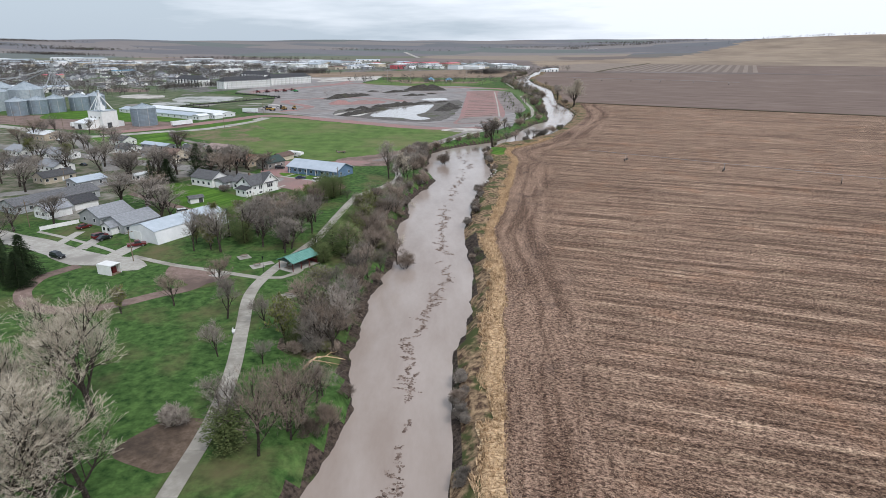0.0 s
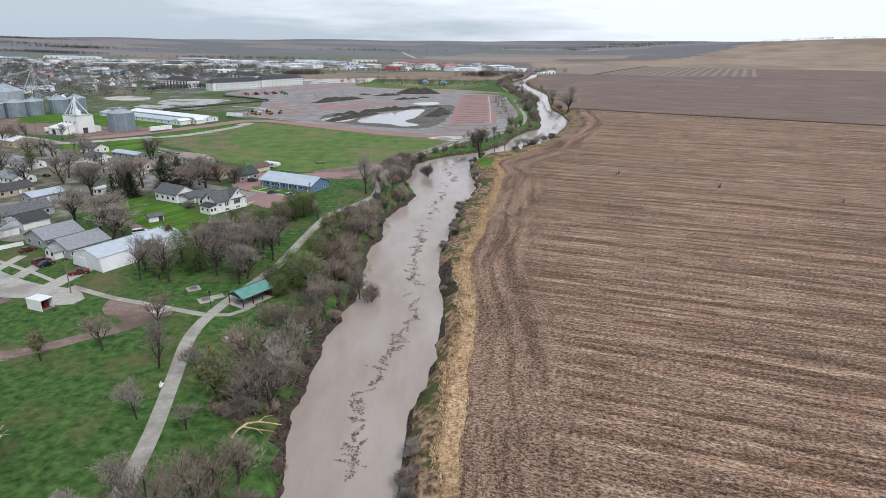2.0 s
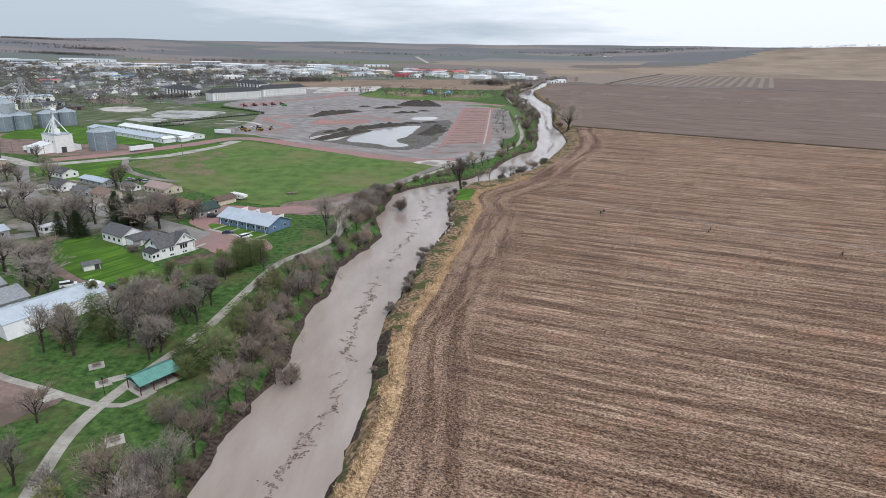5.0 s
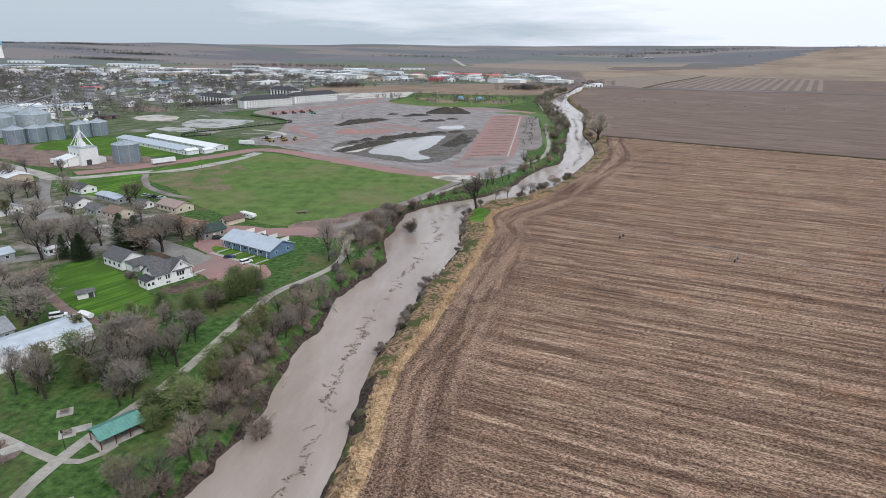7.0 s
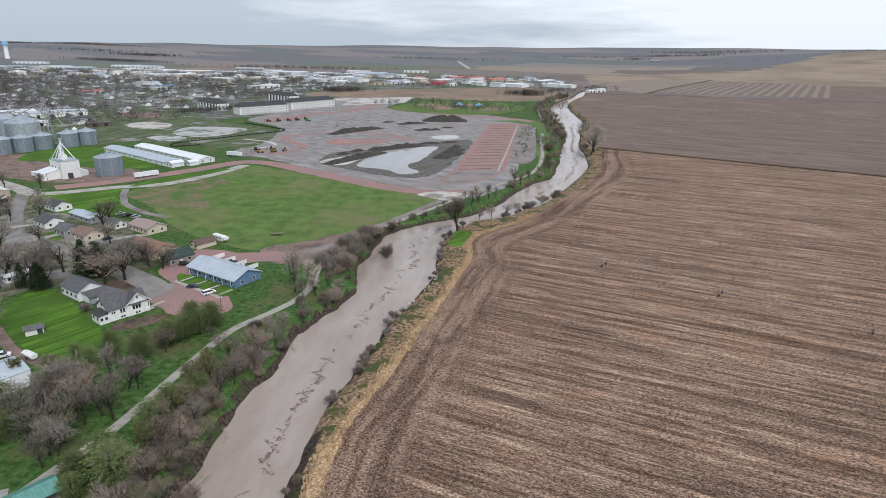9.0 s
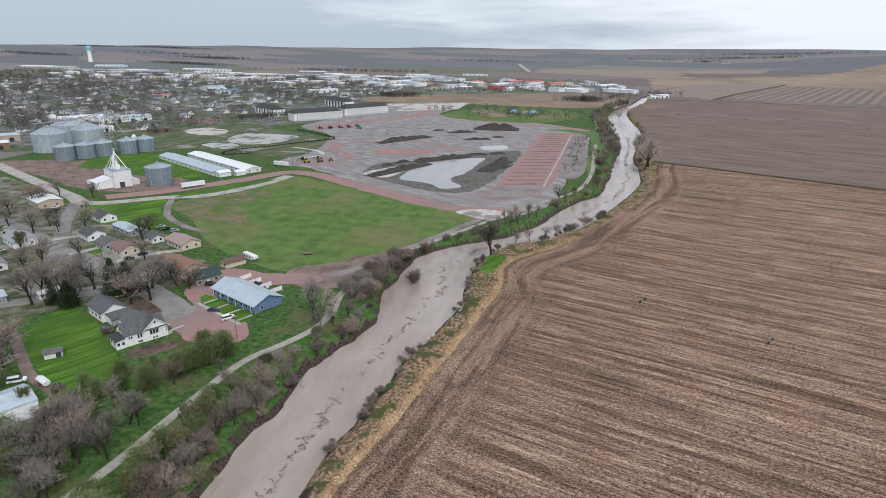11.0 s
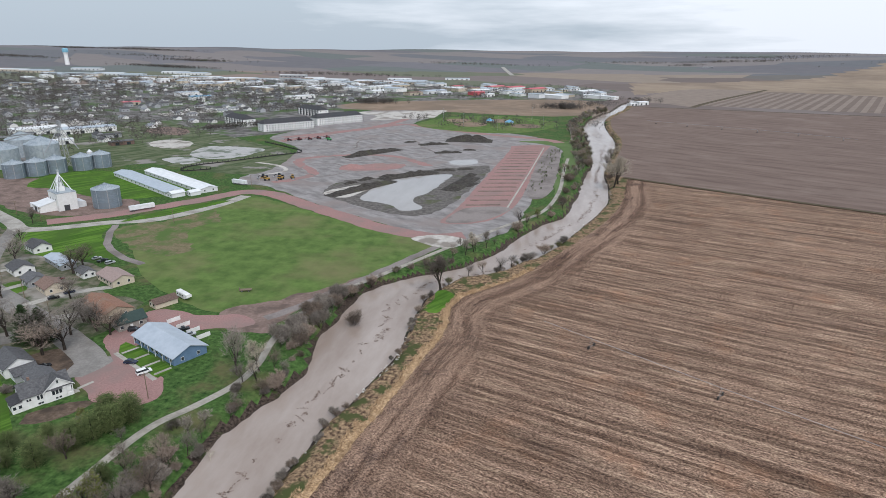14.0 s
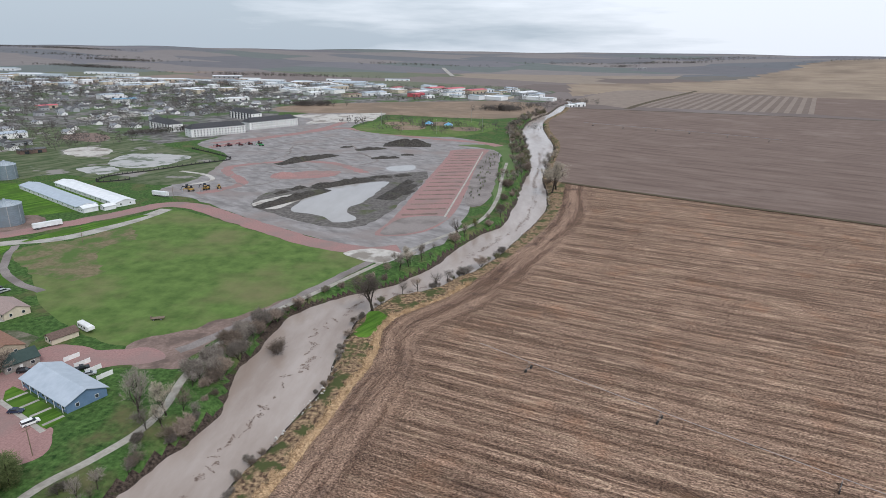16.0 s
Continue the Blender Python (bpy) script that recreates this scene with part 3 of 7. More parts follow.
# the water, a little wider than the channel so that the banks cut its edge
wb = Build()
wl_, wr_ = dense(BANK_L, 8), dense(BANK_R, 8)
for k in range(400):
    t = k / 399
    a, b_ = t * (len(wl_) - 1), t * (len(wr_) - 1)
    p = wl_[int(a)].lerp(wl_[min(int(a) + 1, len(wl_) - 1)], a % 1)
    q = wr_[int(b_)].lerp(wr_[min(int(b_) + 1, len(wr_) - 1)], b_ % 1)
    side = (q - p).normalized() * 2.2
    p, q = p - side, q + side
    for j in range(5):
        c = p.lerp(q, j / 4)
        wb.v.append((c.x, c.y, WATER_Z))
    if k:
        wb.f += [((k - 1) * 5 + j, (k - 1) * 5 + j + 1, k * 5 + j + 1, k * 5 + j) for j in range(4)]
sheet("water", wb, RIVER, "swollen muddy brown river with a smooth surface", "water")


def debris():
    """Rafts of floating scraps: clusters drawn out along the middle of the stream."""
    rng = random.Random(4)
    b = Build()
    n, n2 = len(wl_), len(wr_)
    s = 0.05
    layer = 0
    while s < 0.8:
        a, a2 = s * (n - 1), s * (n2 - 1)
        p = wl_[int(a)].lerp(wl_[min(int(a) + 1, n - 1)], a % 1)
        q = wr_[int(a2)].lerp(wr_[min(int(a2) + 1, n2 - 1)], a2 % 1)
        flow = (wl_[min(int(a) + 1, n - 1)] - wl_[int(a)]).normalized()
        mid = 0.57 + 0.16 * noise.noise(Vector((p.y * 0.035, 0.5, 0))) + 0.06 * noise.noise(Vector((p.y * 0.16, 5.5, 0))) + rng.gauss(0, 0.035)
        c = p.lerp(q, mid)
        long, wide = rng.uniform(0.8, 2.8), rng.uniform(0.4, 1.3)
        if rng.random() < 0.3:
            wide *= 2.0
        turn = math.atan2(flow.y, flow.x) + rng.choice((0, 0, 0.9, -0.8)) + rng.uniform(-0.4, 0.4)
        u, w = Vector((math.cos(turn), math.sin(turn), 0)), Vector((-math.sin(turn), math.cos(turn), 0))
        bend = rng.uniform(-0.5, 0.5)
        for k in range(int(8 + 15 * long * wide)):
            g = rng.uniform(-1, 1)
            o = c + u * long * g + w * (wide * rng.gauss(0, 0.42) * (1.1 - abs(g)) + bend * g * g)
            r = rng.uniform(0.07, 0.34)
            sides = rng.choice((4, 5, 6))
            ang = rng.uniform(0, 6.3)
            layer += 1
            b.add([(o.x + r * rng.uniform(0.4, 1.4) * math.cos(ang + 6.283 * m / sides), o.y + r * rng.uniform(0.4, 1.4) * math.sin(ang + 6.283 * m / sides), WATER_Z + 0.03 + layer % 13 * 0.001) for m in range(sides)], [tuple(range(sides))])
        gap = 1.3 + max(0.0, 9.0 * noise.noise(Vector((p.y * 0.05, 7.7, 0)))) + rng.uniform(0, 1.5)
        s += gap / 1450
    return sheet("floating_debris", b, DEBRIS, "dark brown rafts of twigs and foam drifting on the river", "debris", "stuff")


debris()


def field_sheet():
    pts = [Vector((x, y, 0)) for x, y in EDGE]
    dist = [0.0]
    for a, b in zip(pts[:-1], pts[1:]):
        dist.append(dist[-1] + (b - a).length)
    ds = [0, 0.6] + [1.5 * i for i in range(1, 20)] + [30 + 7 * i for i in range(1, 40)] + [310 + 60 * i for i in range(1, 16)]
    b = Build()
    uvs = []
    for p, s in zip(pts, dist):
        for d in ds:
            q = p + ROW * d
            b.v.append((q.x, q.y, 0.06 + 0.05 * noise.noise(Vector((q.x * 0.12, q.y * 0.12, 2))) if d > 0 else -0.1))
            uvs.append((s, d * 0.85))
    w = len(ds)
    for i in range(len(pts) - 1):
        for j in range(w - 1):
            b.f.append((i * w + j, i * w + j + 1, (i + 1) * w + j + 1, (i + 1) * w + j))
    me = b.mesh("stubble_field")
    layer = me.uv_layers.new(name="edge")
    idx = np.zeros(len(me.loops), np.int32)
    me.loops.foreach_get("vertex_index", idx)
    layer.data.foreach_set("uv", np.array(uvs, dtype=np.float32)[idx].ravel())
    me.materials.append(FIELD)
    ob = new("stubble_field", me)
    return tagged(ob, "harvested corn field with brown stubble rows and curved wheel tracks", "field", "", "structure")


field_sheet()


def patch(name, pts, z, material, label, category, jitter=0.8, step=5.0, seed=0.0):
    """A piece of ground with an uneven outline, laid a few centimetres over the sheet."""
    from_tri = [q for q in dense(pts, step, jitter, seed, True)]
    tri = mathutils_tess([from_tri])
    b = Build()
    b.v = [(q.x, q.y, z) for q in from_tri]
    b.f = []
    for a, c, d in tri:
        p, q, r = from_tri[a], from_tri[c], from_tri[d]
        up = (q.x - p.x) * (r.y - p.y) - (q.y - p.y) * (r.x - p.x) > 0
        b.f.append((a, c, d) if up else (a, d, c))
    return sheet(name, b, material, label, category)


def mathutils_tess(loops):
    from mathutils.geometry import tessellate_polygon
    return tessellate_polygon(loops)


def ribbon(name, pts, width, z, material, label, category, thick=0.0, jitter=0.0):
    """A road or path of even width along a line."""
    line = dense(pts, 3.0, jitter, 2.0)
    b = Build()
    for i, q in enumerate(line):
        d = (line[min(i + 1, len(line) - 1)] - line[max(i - 1, 0)]).normalized()
        s = Vector((-d.y, d.x, 0)) * width / 2
        b.v += [(q.x + s.x, q.y + s.y, z - 0.15), (q.x + s.x, q.y + s.y, z), (q.x - s.x, q.y - s.y, z), (q.x - s.x, q.y - s.y, z - 0.15)]
        if i:
            k = 4 * i
            b.f += [(k - 4, k - 3, k + 1, k), (k - 3, k - 2, k + 2, k + 1), (k - 2, k - 1, k + 3, k + 2)]
    b.f = [q[::-1] for q in b.f]
    return sheet(name, b, material, label, category)


# far bank: the tilled field and those behind it
patch("tilled_field", [(143, 644), (262, 582), (346, 540), (900, 250), (1500, 700), (1350, 1010), (742, 1232), (512, 1289), (252, 1334), (218, 1330), (205, 1262), (166, 1130), (156, 1000), (158, 870), (142, 745), (132, 668)], 0.03, DARKFIELD, "bare tilled field of smooth grey-brown soil", "field", 1.5, 12)
ribbon("field_ditch", [(139, 645), (200, 612), (262, 580), (346, 538), (620, 395), (900, 248)], 5.5, 0.55, DITCH, "weedy boundary strip between two fields", "ditch", jitter=0.8)
ribbon("field_lane", [(228, 1338), (252, 1336), (512, 1291), (742, 1234), (1350, 1014)], 7, 0.1, DITCH, "narrow earth lane along the far side of a field", "lane")
patch("stubble_strip_field", [(300, 1420), (240, 1500), (420, 1900), (593, 1860), (362, 1398)], 0.05, STRIPE1, "pale field with narrow strips", "field", 1, 20)
patch("plain_field", [(667, 1330), (880, 1762), (1800, 1400), (1500, 1080)], 0.05, DARKFIELD, "bare brown field", "field", 1, 20)
for k in range(30):
    t0 = k / 30
    a = Vector((362, 1395, 0)).lerp(Vector((667, 1324, 0)), t0 + 0.002)
    b0 = Vector((362, 1395, 0)).lerp(Vector((667, 1324, 0)), t0 + 1 / 30)
    c = Vector((593, 1855, 0)).lerp(Vector((880, 1764, 0)), t0 + 1 / 30)
    d = Vector((593, 1855, 0)).lerp(Vector((880, 1764, 0)), t0 + 0.002)
    sheet("field_strip", Build().add([(q.x, q.y, 0.06) for q in (a, b0, c, d)], [(0, 1, 2, 3)]), STRIPE1 if k % 2 else STRIPE2, "long narrow strip of cropland", "field")
ribbon("field_ditch", [(330, 1352), (430, 1560), (593, 1860), (640, 1950)], 12, 0.12, DITCH, "weedy drainage ditch between fields", "ditch", jitter=2)

# the straw strip between the bank and the field
sb = Build()
RIGHT_EDGE = []
for x, y in EDGE:
    if y < 400:
        w = 2.7 + 2.4 * noise.noise(Vector((x * 0.2, y * 0.2, 4))) + 1.6 * noise.noise(Vector((x * 0.6, y * 0.6, 6))) + (1.2 if 100 < y < 180 else 0)
        RIGHT_EDGE.append((x, y, w))
for i, (x, y, w) in enumerate(RIGHT_EDGE):
    sb.v += [(x - w, y, -0.35), (x - w * 0.5, y, 0.18), (x + 0.7, y, 0.09)]
    if i:
        k = 3 * i
        sb.f += [(k - 3, k - 2, k + 1, k), (k - 2, k - 1, k + 2, k + 1)]
sb.f = [q[::-1] for q in sb.f]
sheet("dry_grass_strip", sb, STRAW, "strip of flattened straw-coloured grass along the river bank", "grass")


def tufts():
    rng = random.Random(8)
    b = Build()
    for k in range(26000):
        x, y, w = RIGHT_EDGE[rng.randrange(len(RIGHT_EDGE))]
        y += rng.uniform(-1.5, 1.5)
        if y < 55:
            continue
        x += 1.2 - rng.random() ** 0.8 * (max(w, 1.2) + 1.1)
        h = rng.uniform(0.25, 0.95)
        for j in range(2):
            a = rng.uniform(0, 6.3)
            lean = rng.uniform(0.2, 0.6)
            p = Vector((x + rng.uniform(-0.2, 0.2), y + rng.uniform(-0.2, 0.2), -0.05))
            s = Vector((math.cos(a + 1.57), math.sin(a + 1.57), 0)) * rng.uniform(0.05, 0.16)
            tip = p + Vector((math.cos(a) * lean, math.sin(a) * lean, h))
            b.add([p - s, p + s, tip], [(0, 1, 2)])
    return sheet("grass_tufts", b, STRAW, "tufts of dry straw-coloured grass", "grass", "stuff")


tufts()

def left_bank(y):
    return min(LEFT, key=lambda q: abs(q[1] - y))[0]


# left bank: lawns, paths, streets
patch("meadow", [(-184, 414), (-166, 432), (-150, 483), (-143, 513), (-55, 464), (10, 432), (12, 417), (-7, 378), (-18, 357), (-35, 330), (-60, 318), (-92, 332), (-120, 352), (-150, 385)], 0.03, MEADOW, "open green meadow with dry patches", "grass")
patch("mown_lawn", [(-82, 213), (-100, 224), (-118, 238), (-124, 262), (-112, 260), (-98, 251), (-88, 243), (-80, 236), (-71, 227), (-73, 215)], 0.05, LAWN, "bright green lawn mown in stripes", "lawn", 0.4)
TRAIL = [(-36, -20), (-38, 40), (-38, 67), (-38, 83), (-40, 100), (-44, 119), (-48, 138), (-47, 153), (-43, 170), (-40, 185), (-38, 211), (-35, 238), (-28, 252), (-22, 266), (-21, 280), (-24, 301), (-22, 328), (-10, 360), (3, 385), (15, 409), (28, 434), (50, 473), (73, 515), (84, 581), (88, 670), (98, 837), (97, 1023)]
river_trail = ribbon("river_trail", TRAIL, 2.9, 0.05, TRAILC, "winding concrete river trail", "path")
ribbon("foot_path", [(-47.5, 148.5), (-52.2, 150), (-65.7, 155), (-76.7, 158.9), (-91, 166)], 1.9, 0.075, TRAILC, "concrete footpath across the grass", "path")
ribbon("foot_path", [(-48, 149), (-43, 149), (-40, 152), (-39, 155)], 1.6, 0.08, TRAILC, "short concrete path to a picnic shelter", "path")
patch("street", [(-250, 246), (-180, 209), (-134.5, 185.5), (-125, 181.5), (-106, 170), (-96, 166), (-89, 164.5), (-83, 158), (-84, 154.5), (-89, 153.5), (-97, 158), (-105, 158.5), (-114.7, 164.6), (-124.5, 171.2), (-180, 198), (-250, 235)], 0.06, CONCRETE, "pale concrete street with a wide turning place", "road", 0.25)
ribbon("sidewalk", [(-134, 190), (-122, 184), (-107, 175.5), (-97, 169)], 1.4, 0.075, CONCRETE, "narrow concrete sidewalk", "pavement")
for x0, y0, x1, y1, w in ((-119.5, 177, -120, 190, 3.0), (-110, 172, -110, 187, 4.0), (-97, 165, -94.5, 179, 5.0)):
    ribbon("driveway", [(x0, y0), (x1, y1)], w, 0.08, CONCRETE, "concrete driveway to a house", "pavement")
ribbon("gravel_loop", [(-102, 158), (-107, 150), (-106, 141), (-102, 134), (-95, 129), (-86, 128), (-79, 131), (-70, 138), (-64, 143), (-62, 150)], 4.0, 0.05, WORN, "worn reddish gravel loop road", "road", jitter=0.6)
patch("gravel_lot", [(-76, 157.5), (-66, 154.5), (-58, 152.5), (-58, 148), (-63, 144), (-69, 147), (-73, 149)], 0.04, WORN, "reddish gravel parking patch", "road", 1.5, 2)
patch("concrete_slab", [(-63, 150), (-60, 149), (-57, 152), (-60, 154)], 0.092, CONCRETE, "concrete slab at the end of a path", "pavement", 0.1)
ribbon("street", [(-75.5, 266.5), (-86, 275), (-98, 282), (-118, 292.5), (-156, 311), (-200, 332), (-300, 378)], 10.5, 0.06, ASPHALT, "grey residential street", "road", jitter=0.3)
ribbon("street", [(-110, 289), (-147, 262), (-182, 241), (-240, 208)], 8, 0.055, ASPHALT, "grey residential street", "road")
ribbon("street", [(-410, 500), (-326, 453), (-262, 418), (-233, 404), (-197, 428), (-172, 442), (-155, 478), (-148, 512)], 9.5, 0.06, CONCRETE, "pale concrete street past the grain bins", "road")
ribbon("street", [(-250, 412), (-215, 362), (-180, 320), (-162, 290)], 7.5, 0.05, ASPHALT, "grey residential cross street", "road")
patch("gravel_yard", [(-77, 259.5), (-66, 252), (-52, 246.5), (-44, 249), (-43, 257), (-49, 266), (-60, 269), (-75, 278), (-79, 286), (-84, 281), (-74, 273)], 0.065, PINK, "pinkish gravel parking yard", "yard", 2.6, 2)
patch("gravel_yard", [(-88, 286), (-74, 281), (-66, 297), (-50, 303), (-38, 310), (-46, 317), (-64, 314), (-86, 314)], 0.06, PINK, "pinkish gravel yard behind a long blue building", "yard", 1.4, 3)
patch("bare_yard", [(-106, 269), (-99, 276), (-91, 271.5), (-84, 267), (-81.5, 259), (-90, 257), (-100, 262)], 0.05, DIRT, "bare brown earth round a garden tree", "ground", 1.2, 3)
patch("driveway", [(-85, 268.5), (-80.5, 258.6), (-75.5, 260.5), (-72.5, 272), (-76, 275)], 0.068, ASPHALT, "grey asphalt forecourt at a street end", "pavement", 0.3)
patch("muddy_patch", [(-54, 307), (-36, 303), (-27, 306), (-26, 326), (-14, 350), (-4, 372), (-12, 368), (-26, 350), (-40, 334), (-56, 322)], 0.045, WORN, "muddy worn ground beside the trail", "ground", 3.0, 3)
ribbon("dirt_track", [(-36, 316), (-26, 332), (-14, 358), (2, 392), (14, 420), (20, 432)], 5, 0.05, GREYGRAVEL, "rough gravel track beside the trail", "road", jitter=1.0)
ribbon("gravel_drive", [(-130, 244), (-107, 226.5), (-95, 217.5), (-84, 212.5), (-74, 209)], 3.4, 0.06, WORN, "reddish gravel drive between a lawn and a white shed", "road", jitter=0.5)
ribbon("front_walk", [(-71.5, 253.5), (-69.5, 258.5)], 1.3, 0.085, CONCRETE, "concrete walk to a house porch", "path")
patch("worn_ground", [(-50, 77), (-47, 84), (-42, 85), (-37.5, 84), (-36.8, 77), (-42, 72)], 0.03, DIRT, "bare brown earth beside the trail", "ground", 1.5, 2)
patch("yards", [(-128, 203), (-260, 262), (-420, 380), (-420, 470), (-330, 448), (-250, 402), (-205, 368), (-150, 358), (-125, 330), (-97, 320), (-92, 292), (-100, 277), (-124, 264), (-132, 240)], 0.018, YARD, "trodden yards of thin grass and bare earth between houses", "ground", 4, 6)
patch("garden_bed", [(-60, 248), (-66, 236), (-74, 233), (-76, 238), (-68, 246)], 0.05, DIRT, "bare garden bed", "ground", 0.6)
patch("worn_ground", [(-183, 418), (-168, 398), (-146, 384), (-122, 378), (-118, 396), (-138, 418), (-132, 446), (-150, 470), (-164, 440), (-174, 434)], 0.05, DRYMEADOW, "dry brownish grass at the edge of a meadow", "grass", 6.0, 3)

# construction ground
patch("graded_ground", [(-182, 560), (-148, 546), (-75, 492), (12, 440), (35, 436), (46, 450), (60, 504), (86, 763), (84, 830), (20, 905), (-121, 949), (-120, 1130), (-247, 1130), (-262, 870), (-264, 792), (-195, 716)], 0.04, MUD, "graded bare ground of a building site", "ground", 3, 10)
ribbon("red_gravel_road", [(-236, 420), (-206, 448), (-176, 490), (-146, 526), (-80, 488), (-29, 455), (8, 442), (28, 448)], 14, 0.09, PINK, "wide reddish gravel site road", "road", jitter=1.5)
ribbon("red_gravel_road", [(-250, 800), (-190, 880), (-140, 960), (-100, 940), (-20, 893), (60, 862), (84, 838)], 14, 0.08, PINK, "reddish gravel road round a park", "road", jitter=1.5)
ribbon("red_gravel_road", [(-240, 770), (-205, 850), (-160, 960), (-150, 1100)], 12, 0.085, PINK, "reddish gravel site road", "road", jitter=2)
patch("red_gravel_pad", [(9, 471), (12, 500), (14.5, 525), (20, 616), (26, 706), (30, 775), (32, 801), (72, 809), (66, 720), (60, 630), (54, 534), (38, 482)], 0.1, PINK, "large reddish gravel pad", "yard", 1.0, 10)
patch("gravel_corner", [(12, 474), (20, 512), (50, 520), (36, 484)], 0.13, GREYGRAVEL, "grey gravel corner of a pad", "yard", 0.6)
for k in range(19):
    y = 520 + 15.2 * k
    x0 = float(np.interp(y, [471, 525, 706, 801], [9, 14.5, 26, 32])) + 4
    x1 = float(np.interp(y, [482, 534, 809], [38, 53.6, 72])) - 7
    ribbon("pad_divider", [(x0, y), (x1, y + 7)], 3.6, 0.15, WORN, "brownish gravel divider across a reddish pad", "yard", jitter=0.25)
ribbon("pale_kerb_line", [(48, 520), (57, 650), (66, 796)], 1.4, 0.16, CONCRETE, "pale gravel line along a pad", "kerb")
patch("pit", [(-96, 534), (-93, 581), (-68, 599), (-45, 632), (-6, 662), (20, 668), (13, 560), (-2, 492), (-29, 487), (-59, 504)], 0.08, PITGROUND, "dark excavated ground round a pond", "ground", 3)
patch("silt_flat", [(-96, 537), (-70, 576), (-64, 560), (-74, 523)], 0.12, SILT, "pale dried silt", "ground", 2)
patch("pond", [(-61, 521), (-63, 550), (-61, 581), (-52, 596), (-43, 607), (-26, 619), (-10, 625), (-11, 600), (-13, 575), (-17, 551), (-23, 534), (-20, 520), (-11, 508), (-14, 499), (-24, 496), (-32, 506), (-46, 514)], 0.14, POND, "still pale grey pond in an excavation", "water", 2)
patch("pond", [(-23, 690), (0, 703), (4, 678), (-16, 670)], 0.14, POND, "small pale pond", "water", 2)
patch("red_spoil", [(-116, 628), (-96, 655), (-61, 660), (-70, 634), (-100, 622)], 0.12, PINK, "spread of reddish gravel", "ground", 3)
patch("wet_lot", [(-201, 1002), (-160, 1024), (-117, 1051), (-114, 1110), (-117, 1172), (-182, 1137), (-256, 1103), (-208, 1056)], 0.12, SILT, "pale wet gravel lot", "ground", 3)
for line, wide in (([(-190, 700), (-150, 690), (-120, 672), (-96, 676)], 5), ([(-214, 742), (-160, 760), (-116, 750), (-60, 764)], 5), ([(-150, 690), (-140, 740), (-150, 800), (-120, 860)], 4), ([(-120, 590), (-104, 620), (-126, 650), (-150, 640), (-146, 610), (-120, 590)], 3), ([(-60, 690), (-40, 720), (-66, 764), (-90, 820)], 5), ([(-180, 820), (-130, 806), (-80, 830), (-30, 860)], 6)):
    ribbon("site_track", line, wide * 0.55, 0.075, GREYGRAVEL, "grey wet track across a building site", "road", jitter=3.0)
ribbon("site_road", [(-150, 560), (-130, 600), (-170, 660), (-130, 700), (-80, 700), (-40, 660)], 9, 0.07, PINK, "reddish gravel track across a building site", "road", jitter=3.0)
ribbon("pale_track", [(-174, 585), (-160, 606), (-175, 628), (-205, 640)], 4, 0.1, SILT, "pale curving site track", "road")
patch("ball_park", [(-122, 975), (-95, 1060), (-32, 1105), (40, 1085), (82, 1020), (60, 950), (20, 905), (-40, 905), (-95, 930)], 0.12, MEADOW, "green park with ball fields inside a ring road", "park", 1, 12)
for x, y, r in ((-45, 985, 24), (-10, 1040, 22), (35, 985, 22), (-70, 1030, 20)):
    patch("ball_infield", [(x + r * math.cos(a), y + r * math.sin(a) * 1.1) for a in (0, 0.8, 1.57, 2.6, 3.6, 4.6, 5.5)], 0.2, BROWNFIELD, "tan earth infield of a ball field", "ground", 0.5)
patch("river_green", [(84, 560), (92, 640), (100, 700), (106, 800), (104, 850), (88, 848), (76, 850), (34, 838), (72, 815), (88, 760), (80, 600)], 0.06, GREENCROP, "grassy verge by the river", "grass", 2)
patch("rock_slope", [(60, 560), (78, 580), (84, 760), (74, 808), (62, 700)], 0.13, GREYGRAVEL, "grey gravel slope dotted with dark shrubs", "ground", 1.5)
patch("gravel_apron", [(-2, 436), (12, 446), (30, 440), (26, 424), (14, 424)], 0.12, SILT, "pale gravel apron at a gate", "pavement", 0.8)
patch("fallow_field", [(-327, 1223), (-228, 1330), (60, 1455), (150, 1420), (165, 1244), (69, 1125), (-157, 1158), (-240, 1140)], 0.05, BROWNFIELD, "orange-brown fallow field", "field", 2, 20)
patch("bin_yard", [(-235, 436), (-205, 455), (-215, 480), (-262, 500), (-330, 530), (-400, 520), (-410, 500), (-330, 466), (-280, 440)], 0.045, WORN, "reddish gravel yard round grain bins", "yard", 2)
patch("bin_lawn", [(-333, 505), (-345, 548), (-303, 571), (-190, 536), (-190, 512), (-237, 482), (-300, 500)], 0.07, LAWN, "green lawn between grain bins and long sheds", "lawn", 1)
patch("wet_yard", [(-560, 800), (-500, 900), (-359, 820), (-262, 750), (-195, 700), (-176, 600), (-213, 585), (-300, 610), (-328, 578), (-391, 595), (-440, 640)], 0.055, WETYARD, "rough wet yards of thin grass and grey gravel", "ground", 4, 8)
patch("marsh_pool", [(-302, 634), (-283, 651), (-260, 635), (-266, 615)], 0.07, MARSH, "shallow pale pool in wet grass", "water", 4, 5)
patch("marsh_pool", [(-294, 669), (-300, 716), (-261, 720), (-231, 712), (-235, 663), (-263, 646)], 0.072, MARSH, "shallow pale pools in wet grass", "water", 4, 6)
patch("gravel_lot", [(-379, 722), (-374, 750), (-335, 739), (-321, 699), (-351, 697)], 0.074, SILT, "pale gravel lot among rough yards", "ground", 3, 6)
